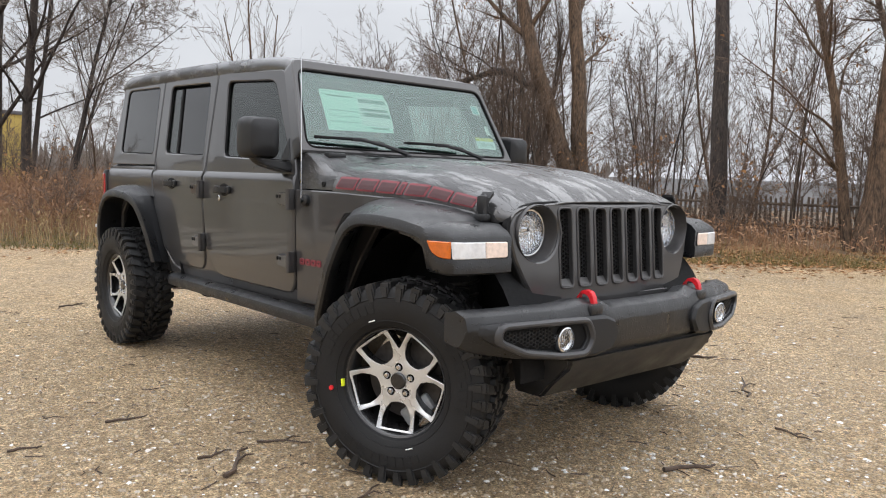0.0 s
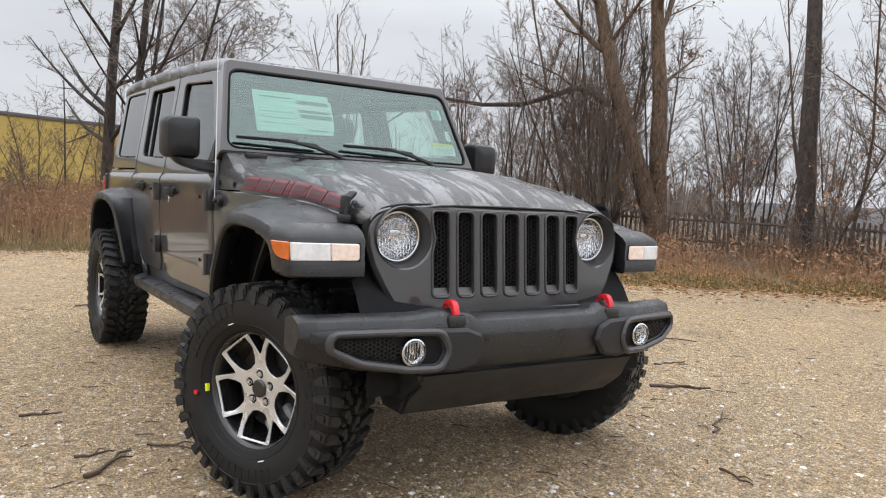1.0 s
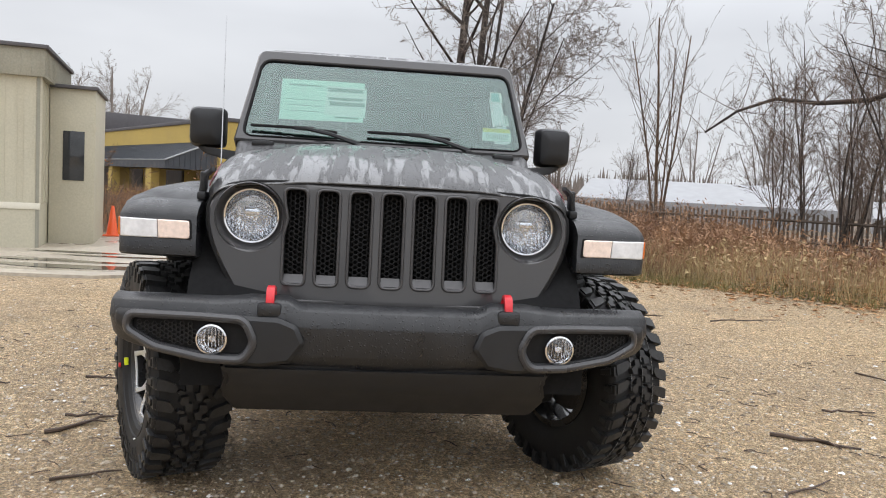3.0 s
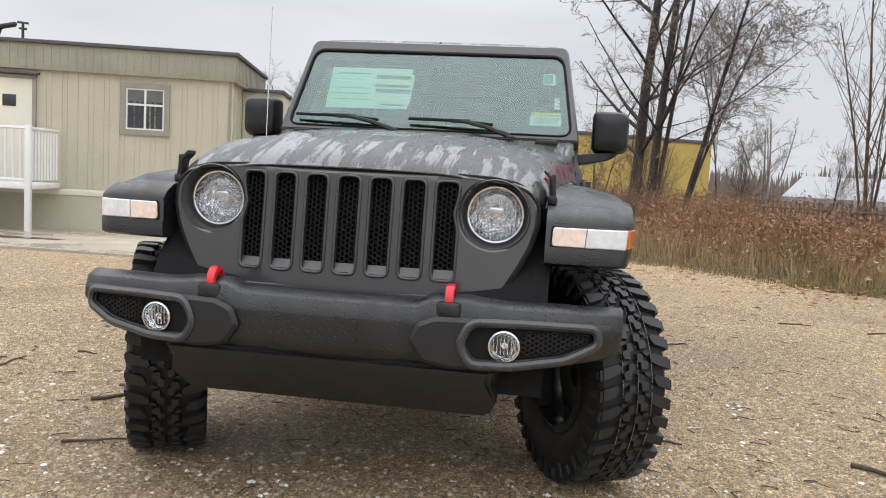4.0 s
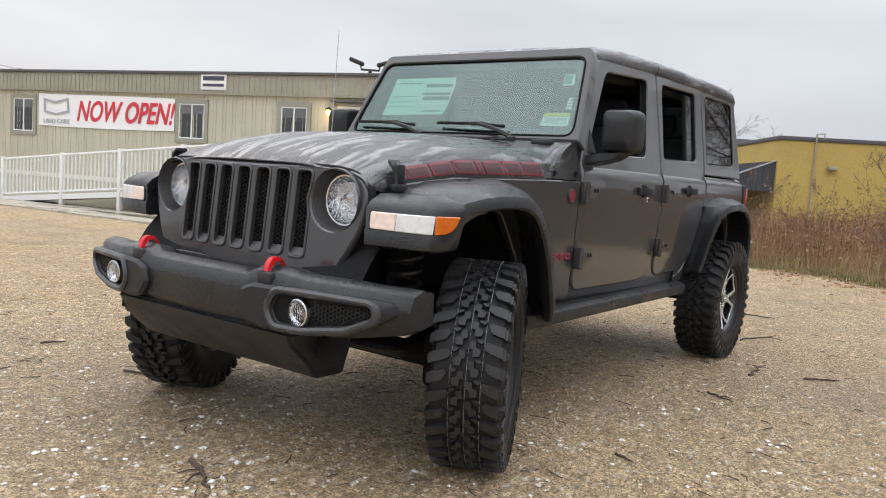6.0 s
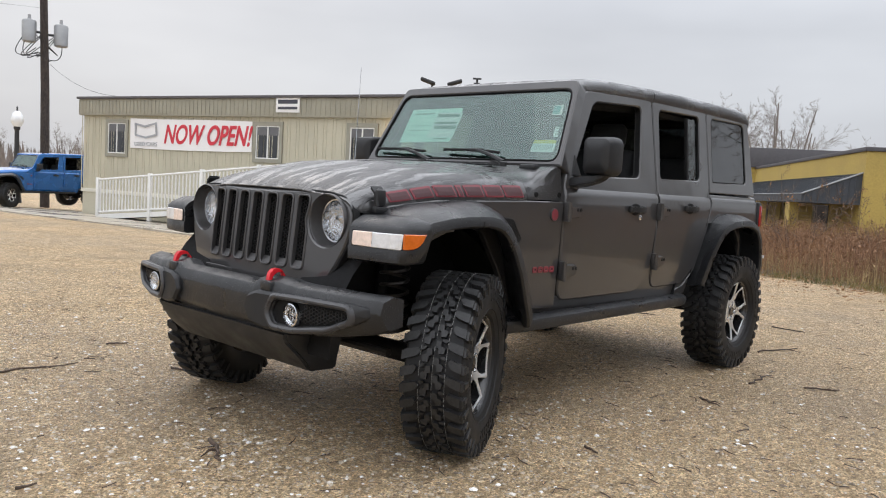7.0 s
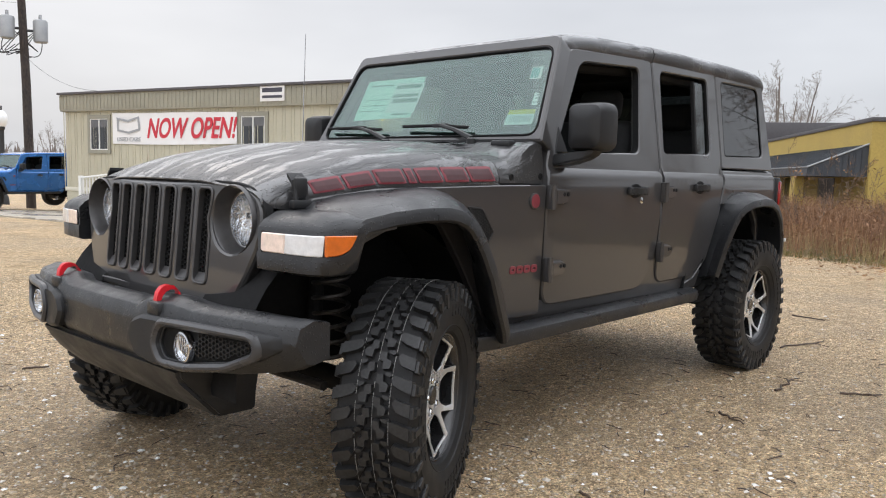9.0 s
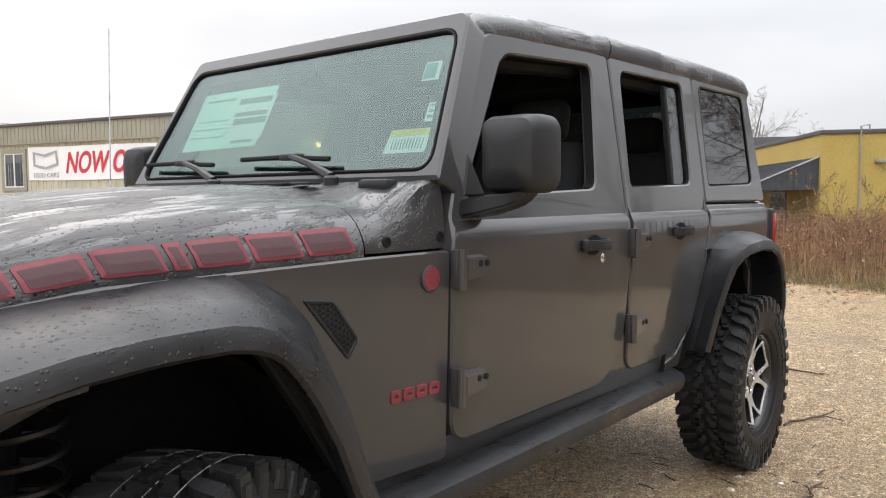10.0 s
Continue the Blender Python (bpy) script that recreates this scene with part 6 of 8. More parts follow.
NB = 36
for k in range(NB):
    p = 2 * math.pi / NB
    for sg in (1, -1):
        a = p * k + (0 if sg > 0 else p / 2)
        long = k % 2
        # swept shoulder lugs, long and short by turns, each cut by a shallow step, with side biters below
        hi = 0.058 if long else 0.070
        lug(bm, [(0.02, hi + 0.006), (0.20, hi - 0.004), (0.44, hi + 0.004), (0.60, 0.082), (0.74, 0.112), (0.80, 0.131), (0.22, 0.131), (0.14, 0.104), (0.06, 0.084)], a, p, sg, 0.384, 0.4095, 0.93)
        lug(bm, [(0.30, 0.128), (0.84, 0.128), (0.84, 0.140), (0.30, 0.140)], a, p, sg, 0.352 if long else 0.366, 0.4045, 0.95)
        lug(bm, [(0.36, 0.134), (0.78, 0.134), (0.74, 0.146), (0.40, 0.146)], a, p, sg, 0.336 if long else 0.352, 0.388, 0.92)
        # hooked centre blocks that lock past each other
        lug(bm, [(0.00, 0.006), (0.40, 0.003), (0.46, 0.018), (0.84, 0.021), (0.80, 0.046), (0.52, 0.051), (0.40, 0.044), (0.34, 0.030), (0.02, 0.028)], a, p, sg, 0.384, 0.4095, 0.92)
        lug(bm, [(0.92, 0.030), (1.06, 0.034), (1.16, 0.050), (1.04, 0.060), (0.92, 0.052)], a, p, sg, 0.384, 0.4075, 0.88)
tread_me = mesh_of(bm, M_rubber_highlit)
bm = B()
rng = random.Random(77)
for h in (-0.055, 0.004, 0.060):
    for k in range(240):
        if rng.random() < 0.8:
            block(bm, 2 * math.pi * k / 240, h, 0.0115, 0.0008, 0.0, 0.4085, 0.4101, 0.95)
chalk_me = mesh_of(bm, M_paper_grey)
rim_me = mesh_of(lathe(B(), [(0.228, 0.100), (0.224, 0.106), (0.216, 0.100), (0.207, 0.085), (0.203, 0.05), (0.198, -0.10), (0.20, -0.125), (0.228, -0.118), (0.226, -0.09), (0.206, -0.06), (0.212, 0.06), (0.226, 0.09)], 60, None, True), M_rim_black)
lip_me = mesh_of(lathe(B(), [(0.2205, 0.1035), (0.2195, 0.1042), (0.2175, 0.1025), (0.2185, 0.1005)], 60, None, True), M_satin)


def polar(r, deg):
    return (r * math.cos(radians(deg)), r * math.sin(radians(deg)))


def face_loops(g=0.0):
    """Five forked spokes: a notch in each fork, a window between neighbours, lug holes at the stems."""
    outer, holes = [], []
    for k in range(5):
        q = 72 * k
        outer += [polar(0.215, q - 13), polar(0.142, q - 3.0), polar(0.134, q), polar(0.142, q + 3.0), polar(0.215, q + 13)]
        outer += [polar(0.213, q + 17), polar(0.205, q + 27), polar(0.203, q + 36), polar(0.205, q + 45), polar(0.213, q + 55)]
        f = q + 36
        win = [polar(0.203, f - 18), polar(0.197, f - 9), polar(0.195, f), polar(0.197, f + 9), polar(0.203, f + 18)] + [polar(0.165, f + 22.8), polar(0.126, f + 23.5), polar(0.098, f + 19.5), polar(0.085, f), polar(0.098, f - 19.5), polar(0.126, f - 23.5), polar(0.165, f - 22.8)]
        holes.append(rounded(win[::-1] if area(win) < 0 else win, 0.006, 2))
        holes.append(circle(*polar(0.056, q), 0.0175, 14))
    holes.append(circle(0, 0, 0.034, 20))
    return outer, holes


def dish(u, v):
    return float(np.interp(math.hypot(u, v), [0.03, 0.06, 0.10, 0.16, 0.215], [0.066, 0.070, 0.068, 0.078, 0.096]))


fo, fh = face_loops()
bm = B()
plate(bm, fo, fh, lambda u, v, d: Vector((u * 1.012, v * 1.012, dish(u, v) - 0.004 - d)), 0.05, 0.001)
spoke_me = mesh_of(bm, M_rim_black)
bm = B()
plate(bm, fo, fh, lambda u, v, d: Vector((u, v, dish(u, v) - d)), 0.006, 0.0014)
face_me = mesh_of(bm, M_alu)
hub_me = mesh_of(lathe(B(), [(0.078, 0.02), (0.076, 0.045), (0.036, 0.050), (0.034, 0.072), (0.030, 0.076), (0.0, 0.077)], 32), M_rim_black)
nut_me = mesh_of(lathe(B(), [(0.0125, 0.05), (0.0125, 0.076), (0.009, 0.083), (0.0, 0.084)], 6), M_chrome)
disc_me = mesh_of(lathe(B(), [(0.06, 0.012), (0.165, 0.012), (0.165, -0.012), (0.06, -0.012)], 40, None, True), M_steel)
bm = B()
box(bm, (-0.135, 0.03, 0.0), (0.075, 0.15, 0.07), 0.012)
cal_me = mesh_of(bm, M_grey_metal)
mark_me = mesh_of(lathe(B(), [(0.0, 0.146), (0.010, 0.1455), (0.010, 0.138)], 10), M_red)
bm = B()
box(bm, (0, 0, 0.138), (0.012, 0.030, 0.016), 0.002)
dash_me = mesh_of(bm, M_yellow_mark)
bm = B()
box(bm, (0, 0, 0.1405), (0.004, 0.030, 0.004), 0.0005)
line_me = mesh_of(bm, M_paper_white)


def child(name, me, parent, m=None):
    ob = new(name, me)
    ob.parent = parent
    ob.matrix_basis = m or Matrix.Identity(4)
    return ob


def wheel(x, y, steer, spin, marks=False):
    s = 1 if y > 0 else -1
    m = Matrix.Translation((x, y, 0.4005)) @ rot(0, 0, steer) @ rot(-90 * s) @ rot(0, 0, spin) @ Matrix.Diagonal((0.982, 0.982, 0.955, 1))
    w = child("wheel", rim_me, suv, m)
    w["label"] = "black and machined alloy wheel with mud-terrain tyre"
    child("tyre", tyre_me, w)
    tagged(child("tread", tread_me, w), kind="stuff")
    if steer and y > 0:
        tagged(child("tread_line", chalk_me, w), kind="stuff")
    child("rim_edge", lip_me, w)
    child("hub_cap", hub_me, w)
    child("brake_disc", disc_me, w, Matrix.Translation((0, 0, -0.01)))
    child("brake_caliper", cal_me, w, Matrix.Rotation(radians(40), 4, "Z") @ Matrix.Translation((0, 0, -0.01)))
    child("spoke_back", spoke_me, w)["label"] = "gloss black spoke pockets"
    child("wheel_face", face_me, w)["label"] = "machined silver five-fork face"
    for k in range(5):
        child("lug_nut", nut_me, w, Matrix.Rotation(2 * math.pi * k / 5, 4, "Z") @ Matrix.Translation((0.056, 0, -0.006)))
    if marks:
        child("red_mark", mark_me, w, Matrix.Rotation(radians(marks), 4, "Z") @ Matrix.Translation((0.275, 0, 0)))
        child("yellow_mark", dash_me, w, Matrix.Rotation(radians(marks - 4), 4, "Z") @ Matrix.Translation((0.228, 0, -0.015)))
        child("white_mark", line_me, w, Matrix.Rotation(radians(marks - 80), 4, "Z") @ Matrix.Translation((0.262, 0, 0)))
        child("white_mark", line_me, w, Matrix.Rotation(radians(marks + 100), 4, "Z") @ Matrix.Translation((0.262, 0, 0)))


wheel(0.066, -0.806, 25, 90, 100)
wheel(-0.066, 0.806, 25, 66)
wheel(-3.008, -0.800, 0, 5)
wheel(-3.008, 0.800, 0, 33)

# wipers, antenna, badges, decals
def wiper(y0, y1, yp, z0):
    bm = B()
    a, b = ws(y0, z0, -0.022), ws(y1, z0 - 0.012, -0.022)
    tube(bm, [a, a.lerp(b, 0.5) + Vector((0.004, 0, 0.006)), b], 0.008, 6)
    bl = part("wiper", bm, M_black, suv, "black windshield wiper")
    bm = B()
    mid = a.lerp(b, 0.62)
    tube(bm, [mid + Vector((0.012, 0, 0.008)), mid.lerp(Vector((-0.80, yp, 1.300)), 0.5) + Vector((0.012, 0, 0.012)), Vector((-0.795, yp, 1.300))], [0.009, 0.010, 0.014], 6)
    part("wiper_arm", bm, M_plastic, bl)
    bm = B()
    box(bm, mid + Vector((0.008, 0, 0.006)), (0.02, 0.10, 0.02), 0.005)
    part("wiper_clip", bm, M_plastic, bl)
    bm = B()
    lathe(bm, [(0.022, -0.02), (0.022, 0.008), (0.014, 0.014), (0, 0.015)], 12, Matrix.Translation((-0.795, yp, 1.290)))
    part("wiper_pivot", bm, M_plastic, bl)


wiper(-0.665, -0.24, -0.13, 1.352)
wiper(-0.09, 0.33, 0.42, 1.352)

bm = B()
ab = Vector((-0.793, -0.765, 1.055))
lathe(bm, [(0.030, -0.01), (0.030, 0.010), (0.022, 0.016), (0.012, 0.018), (0.012, 0.030), (0, 0.031)], 14, Matrix.Translation(ab) @ rot(90))
ant = part("antenna_base", bm, M_plastic, suv)
bm = B()
tube(bm, [ab + Vector((0, -0.022, -0.01)), ab + Vector((0, -0.022, 0.06)), ab + Vector((-0.02, -0.022, 0.82))], [0.005, 0.003, 0.002], 6)
part("antenna_mast", bm, M_chrome, ant, "thin steel whip")

bm = B()
lathe(bm, [(0.034, -0.004), (0.034, 0.004), (0.030, 0.006), (0, 0.006)], 24, Matrix.Translation((-0.812, side_y(-0.812, 1.038), 1.038)) @ rot(-90))
bd = part("round_badge", bm, M_satin, suv, "round badge with a red face")
bm = B()
lathe(bm, [(0.029, 0.0), (0.029, 0.0075), (0, 0.0078)], 24, Matrix.Translation((-0.812, side_y(-0.812, 1.038), 1.038)) @ rot(-90))
part("badge_face", bm, M_decal_red, bd)


def hood_side(s, proud):
    """Maps (x, height share up the hood's flank) onto the hood's side."""
    def fn(u, v, d):
        r = hood_row(u)
        n = len(HP)
        t = v * 6.0
        i = min(5, int(t))
        p = r[i].lerp(r[i + 1], t - i)
        nrm = Vector((0.1, 1, 0.12 + 0.9 * v)).normalized()
        q = p + nrm * (proud - d)
        return Vector((q.x, s * q.y, q.z))
    return fn


for s in (1, -1):
    for k in range(7):
        w = [0.125, 0.115, 0.125, 0.036, 0.115, 0.12, 0.13]
        x1 = 0.265 - sum(w[:k]) - 0.012 * k
        x0 = x1 - w[k]
        lp = rounded([(x0 - 0.008, 0.10), (x1 - 0.008, 0.10), (x1 + 0.008, 0.60), (x0 + 0.008, 0.60)], 0.03, 4)
        bm = B()
        plate(bm, lp, [], hood_side(s, 0.0036), 0.003, 0.0003, 0.02)
        dc = part("decal_block", bm, M_decal_red, suv, "plain block decal with red outline")
        bm = B()
        plate(bm, [(a, 0.33 + (b - 0.33) * 0.72) for a, b in (shrink(lp, 0.009) if area(lp) > 0 else shrink(lp[::-1], 0.009))], [], hood_side(s, 0.0046), 0.003, 0.0003, 0.02)
        part("decal_fill", bm, M_decal_dark, dc)
    for k, (x0, x1, z0, z1) in enumerate(((-0.685, -0.718, 0.737, 0.770), (-0.725, -0.762, 0.737, 0.770), (-0.769, -0.806, 0.737, 0.770), (-0.813, -0.850, 0.737, 0.770))):
        bm = B()
        plate(bm, rounded([(x0, z0), (x1, z0), (x1, z1), (x0, z1)], 0.010, 3), [rounded([(x0 - 0.010, z0 + 0.012), (x1 + 0.010, z0 + 0.012), (x1 + 0.010, z1 - 0.012), (x0 - 0.010, z1 - 0.012)], 0.004, 2)], side_fn(s, 0.004), 0.006, 0.001)
        part("badge_shape", bm, M_decal_red, suv, "small red badge shape")
bm = B()
vent = [(-0.425, 1.022), (-0.510, 1.012), (-0.582, 0.915), (-0.552, 0.868)]
vent_r = rounded(vent, 0.01, 3)
for s in (1, -1):
    bm = B()
    plate(bm, vent_r, [shrink(vent_r if area(vent_r) > 0 else vent_r[::-1], 0.008)], side_fn(s, 0.004), 0.012, 0.002)
    vf = part("side_vent", bm, M_plastic, suv, "black honeycomb side vent")
    bm = B()
    hexes(bm, shrink(vent_r if area(vent_r) > 0 else vent_r[::-1], 0.009), side_fn(s, 0.003), 0.0075, 0.0018, 0.004)
    part("vent_mesh", bm, M_plastic, vf, fix=False)
    bm = B()
    plate(bm, vent_r, [], side_fn(s, 0.0012), 0.006, 0.001)
    part("vent_back", bm, M_black, vf)

# cabin
bm = B()
loft(bm, [[Vector((x, y, z)) for x, z in ((-0.86, 1.22), (-0.98, 1.255), (-1.12, 1.235), (-1.18, 1.16), (-1.15, 0.85), (-0.86, 0.8))] for y in (-0.70, -0.35, 0.35, 0.70)])
part("dashboard", bm, M_black, suv)
bm = B()
wc = Matrix.Translation((-1.30, 0.37, 1.14)) @ rot(0, 68, 0)
tube(bm, [wc @ Vector((0.185 * math.cos(a), 0.185 * math.sin(a), 0)) for a in np.linspace(0, 2 * math.pi, 33)], 0.016, 8, False)
for a in (0.5, 2.6, 4.7):
    tube(bm, [wc @ Vector((0, 0, 0.0)), wc @ Vector((0.18 * math.cos(a), 0.18 * math.sin(a), 0))], 0.018, 6)
box(bm, wc @ Vector((0, 0, 0)), (0.05, 0.14, 0.12), 0.02, rot(0, -22, 0))
part("steering_wheel", bm, M_black, suv)


def seat(x, y, w=0.5):
    bm = B()
    box(bm, (x + 0.05, y, 0.86), (0.50, w, 0.20), 0.06, rot(0, -6, 0), 3)
    box(bm, (x - 0.24, y, 1.17), (0.16, w, 0.56), 0.06, rot(0, -14, 0), 3)
    st = part("seat", bm, M_seat, suv)
    for hy in ((0,) if w < 0.7 else (-0.35, 0.35)):
        bm = B()
        box(bm, (x - 0.335, y + hy, 1.535), (0.10, 0.25, 0.17), 0.045, rot(0, -10, 0), 3)
        tube(bm, [(x - 0.31, y + hy - 0.06, 1.40), (x - 0.33, y + hy - 0.06, 1.52)], 0.008, 6)
        tube(bm, [(x - 0.31, y + hy + 0.06, 1.40), (x - 0.33, y + hy + 0.06, 1.52)], 0.008, 6)
        part("headrest", bm, M_seat, st)


seat(-1.62, 0.37)
seat(-1.62, -0.37)
seat(-2.55, 0.0, 1.25)
for x in (-1.98, -2.85):
    bm = B()
    tube(bm, [(x, -0.66, 0.9), (x, -0.64, 1.45), (x, -0.58, 1.70), (x, 0.58, 1.70), (x, 0.64, 1.45), (x, 0.66, 0.9)], 0.035, 8)
    part("roll_bar", bm, M_black, suv)
for s in (1, -1):
    bm = B()
    tube(bm, [(-1.20, s * 0.57, 1.66), (-1.98, s * 0.58, 1.71), (-2.85, s * 0.58, 1.71), (-3.4, s * 0.62, 1.3)], 0.032, 8)
    part("roll_bar", bm, M_black, suv)
bm = B()
box(bm, (-1.17, 0.0, 1.60), (0.03, 0.24, 0.06), 0.012, rot(0, 20, 0))
tube(bm, [(-1.16, 0, 1.62), (-1.11, 0, 1.66)], 0.012, 6)
part("rear_view_mirror", bm, M_black, suv)

# the whole body rides a little higher on its springs than drawn above, and the car is parked slightly askew
for o in suv.children:
    if o.name.split(".")[0] not in ("wheel", "axle", "knuckle", "steering_link", "control_arm", "coil_spring"):
        o.location.z += 0.026
suv.rotation_euler = (0, 0, radians(-0.45))

# ---- bare trees, thicket and weeds ----
def ring(vs, fs, prev, p, d, r, n):
    side = d.orthogonal().normalized()
    up = d.cross(side)
    k0 = len(vs)
    for k in range(n):
        a = 2 * math.pi * k / n
        vs.append(p + r * (math.cos(a) * side + math.sin(a) * up))
    if prev is not None:
        # match the rings at their nearest corners
        best = min(range(n), key=lambda o: sum((vs[prev + k] - vs[k0 + (k + o) % n]).length_squared for k in range(n)))
        for k in range(n):
            fs.append((prev + k, prev + (k + 1) % n, k0 + (k + 1 + best) % n, k0 + (k + best) % n))
    return k0


def limb(rng, wood, twig, p, d, length, r, level, top, opt):
    """One branch with its own branches; thick wood and fine twigs go to separate meshes."""
    n_seg = 2 if level == top else (9, 6, 4, 3)[min(level, 3)]
    fine = r < opt["fine"]
    vs, fs = twig if fine else wood
    n = 3 if fine else (8 if r > 0.08 else 5)
    prev = ring(vs, fs, None, p, d, r, n)
    seg = length / n_seg
    tip = r * (0.35 if level == 0 else 0.22)
    for i in range(1, n_seg + 1):
        bend = opt["wild"] * (0.5 if level == 0 else 1.0)
        d = (d + Vector((rng.gauss(0, bend), rng.gauss(0, bend), rng.gauss(0, bend * 0.7) + opt["up"] * (0.4 if level else 0.12)))).normalized()
        p = p + d * seg
        rr = r + (tip - r) * (i / n_seg)
        if level == top and i == n_seg:
            vs.append(p)
            fs.extend((prev + k, prev + (k + 1) % n, len(vs) - 1) for k in range(n))
            return
        prev = ring(vs, fs, prev, p, d, max(rr, opt["min"]), n)
        share = i / n_seg
        if level < top and share > (opt["clear"] if level == 0 else 0.2):
            for _ in range(opt["kids"][min(level, len(opt["kids"]) - 1)]):
                if rng.random() < 0.15:
                    continue
                out = d.orthogonal().normalized()
                out = Matrix.Rotation(rng.uniform(0, 2 * math.pi), 3, d) @ out
                ang = rng.uniform(*opt["angle"])
                cd = (d * math.cos(ang) + out * math.sin(ang)).normalized()
                cl = length * rng.uniform(*opt["len"]) * (1.05 - 0.55 * share if level == 0 else 1.0 - 0.4 * share)
                limb(rng, wood, twig, p - d * seg * rng.random(), cd, cl, max(rr * rng.uniform(0.35, 0.6), opt["min"]), level + 1, top, opt)


DEFAULT = dict(fine=0.02, wild=0.09, up=0.06, min=0.0034, kids=(2, 2, 2, 2), angle=(0.45, 1.0), len=(0.30, 0.55), clear=0.25)


def raw_part(name, data, mat, parent, label="", kind=""):
    vs, fs = data
    me = bpy.data.meshes.new(name)
    base = parent.location
    me.from_pydata([v - base for v in vs], [], fs)
    me.polygons.foreach_set("use_smooth", [True] * len(fs))
    me.materials.append(mat)
    ob = new(name, me)
    ob.parent = parent
    if label:
        ob["label"] = label
    if kind:
        ob["kind"] = kind
    return ob


def tree(x, y, stems, seed, label, bark, twigm, top=4, leaves=0, name="bare_tree", group="bare trees", **kw):
    """stems: (offset x, offset y, lean direction x, y, length, radius)."""
    rng = random.Random(seed)
    opt = dict(DEFAULT, **kw)
    z = ground_z(x, y) - 0.05
    ob = thing(name, label, "tree", group, at=(x, y, z))
    wood, twig = ([], []), ([], [])
    for ox, oy, lx, ly, L, r in stems:
        limb(rng, wood, twig, Vector((x + ox, y + oy, z)), Vector((lx, ly, 1)).normalized(), L, r, 0, top, opt)
    # root flare
    raw_part("trunk", wood, bark, ob)
    if twig[0]:
        tagged(raw_part("twig_mass", twig, twigm, ob), kind="stuff")
    if leaves:
        lv, lf = [], []
        src = [v for v in twig[0] if v.z > z + 1.2] or wood[0]
        for _ in range(leaves):
            c = rng.choice(src) + Vector((rng.gauss(0, 0.05), rng.gauss(0, 0.05), -rng.random() * 0.08))
            a, b = Vector((rng.gauss(0, 1), rng.gauss(0, 1), rng.gauss(0, 1))).normalized(), Vector((rng.gauss(0, 1), rng.gauss(0, 1), rng.gauss(-1, 0.6))).normalized()
            w = rng.uniform(0.025, 0.05)
            k = len(lv)
            lv.extend((c, c + a * w + b * w * 0.5, c + b * w * 1.8, c - a * w * 0.7 + b * w * 0.6))
            lf.append((k, k + 1, k + 2, k + 3))
        tagged(raw_part("leaf_mass", (lv, lf), M_deadleaf, ob, "clinging dead brown leaves"), kind="stuff")
    return ob


# leaning tree with the low horizontal limb, and its twin
t_b = tree(-8.75, 11.75, [(0, 0, -0.28, -0.12, 9.5, 0.24)], 11, "leaning bare tree with a long low horizontal limb", M_bark_warm, M_twig, top=4, leaves=900, clear=0.45, angle=(0.5, 1.1))
rng = random.Random(5)
wd, tw = ([], []), ([], [])
path = [(-10.05, 11.0, 3.35), (-10.9, 11.3, 3.75), (-11.7, 11.55, 3.90), (-12.63, 11.8, 3.85), (-13.6, 11.5, 3.62), (-14.9, 11.1, 3.66), (-16.2, 10.7, 3.88), (-17.4, 10.3, 3.65), (-18.6, 10.0, 3.15)]
path = [Vector(p) + Vector((0.15, -0.15, 0.05)) for p in path]
prev = None
opt = dict(DEFAULT, up=0.10)
for i, p in enumerate(path):
    d = (path[min(i + 1, len(path) - 1)] - path[max(i - 1, 0)]).normalized()
    r = 0.10 - 0.0088 * i
    prev = ring(wd[0], wd[1], prev, p, d, r, 8)
    if i > 1:
        for _ in range(4):
            cd = Vector((rng.gauss(-0.4, 0.5), rng.gauss(0, 0.6), rng.gauss(0.5, 0.8))).normalized()
            limb(rng, wd, tw, p, cd, rng.uniform(0.9, 2.3), r * 0.35, 2, 4, opt)
raw_part("low_limb", wd, M_bark_dark, t_b, "dark wet horizontal limb")
tagged(raw_part("limb_twig_mass", tw, M_twig, t_b), kind="stuff")
tree(-8.95, 11.85, [(0, 0, -0.04, -0.01, 11, 0.22)], 12, "upright bare tree with clinging brown leaves", M_bark_warm, M_twig, top=4, leaves=1300, clear=0.35)
tree(-5.87, 12.35, [(0, 0, -0.015, 0.0, 12, 0.20)], 13, "tall straight dark-barked bare tree", M_bark_dark, M_twig, top=4, clear=0.5)
tree(-3.13, 12.9, [(0, 0, 0.06, 0.05, 10, 0.27), (-0.25, -0.05, -0.16, 0.02, 6.5, 0.12)], 14, "thick-trunked bare tree with stems rising from its base", M_bark_warm, M_twig, top=4, leaves=300, clear=0.3)
tree(-1.0, 14.2, [(0, 0, 0.1, 0.0, 9, 0.16)], 15, "bare tree behind the lot's edge", M_bark, M_twig, top=4, clear=0.25)
# tall multi-stemmed tree standing apart
tree(-28.4, 3.7, [(0, 0, 0.0, -0.01, 15, 0.23)], 21, "tall bare tree with a vine-wrapped trunk", M_bark_dark, M_twig_mid, top=4, clear=0.2, wild=0.05, min=0.006, len=(0.28, 0.46), kids=(3, 2, 2, 2), angle=(0.7, 1.3))
tree(-25.6, 4.0, [(0, 0, 0.0, 0.065, 14, 0.17), (0.05, 0.1, 0.02, 0.13, 12, 0.09)], 24, "tall bare tree dividing into two stems", M_bark_dark, M_twig_mid, top=4, clear=0.25, wild=0.05, min=0.006, len=(0.28, 0.48), kids=(2, 2, 2, 2), angle=(0.6, 1.2))
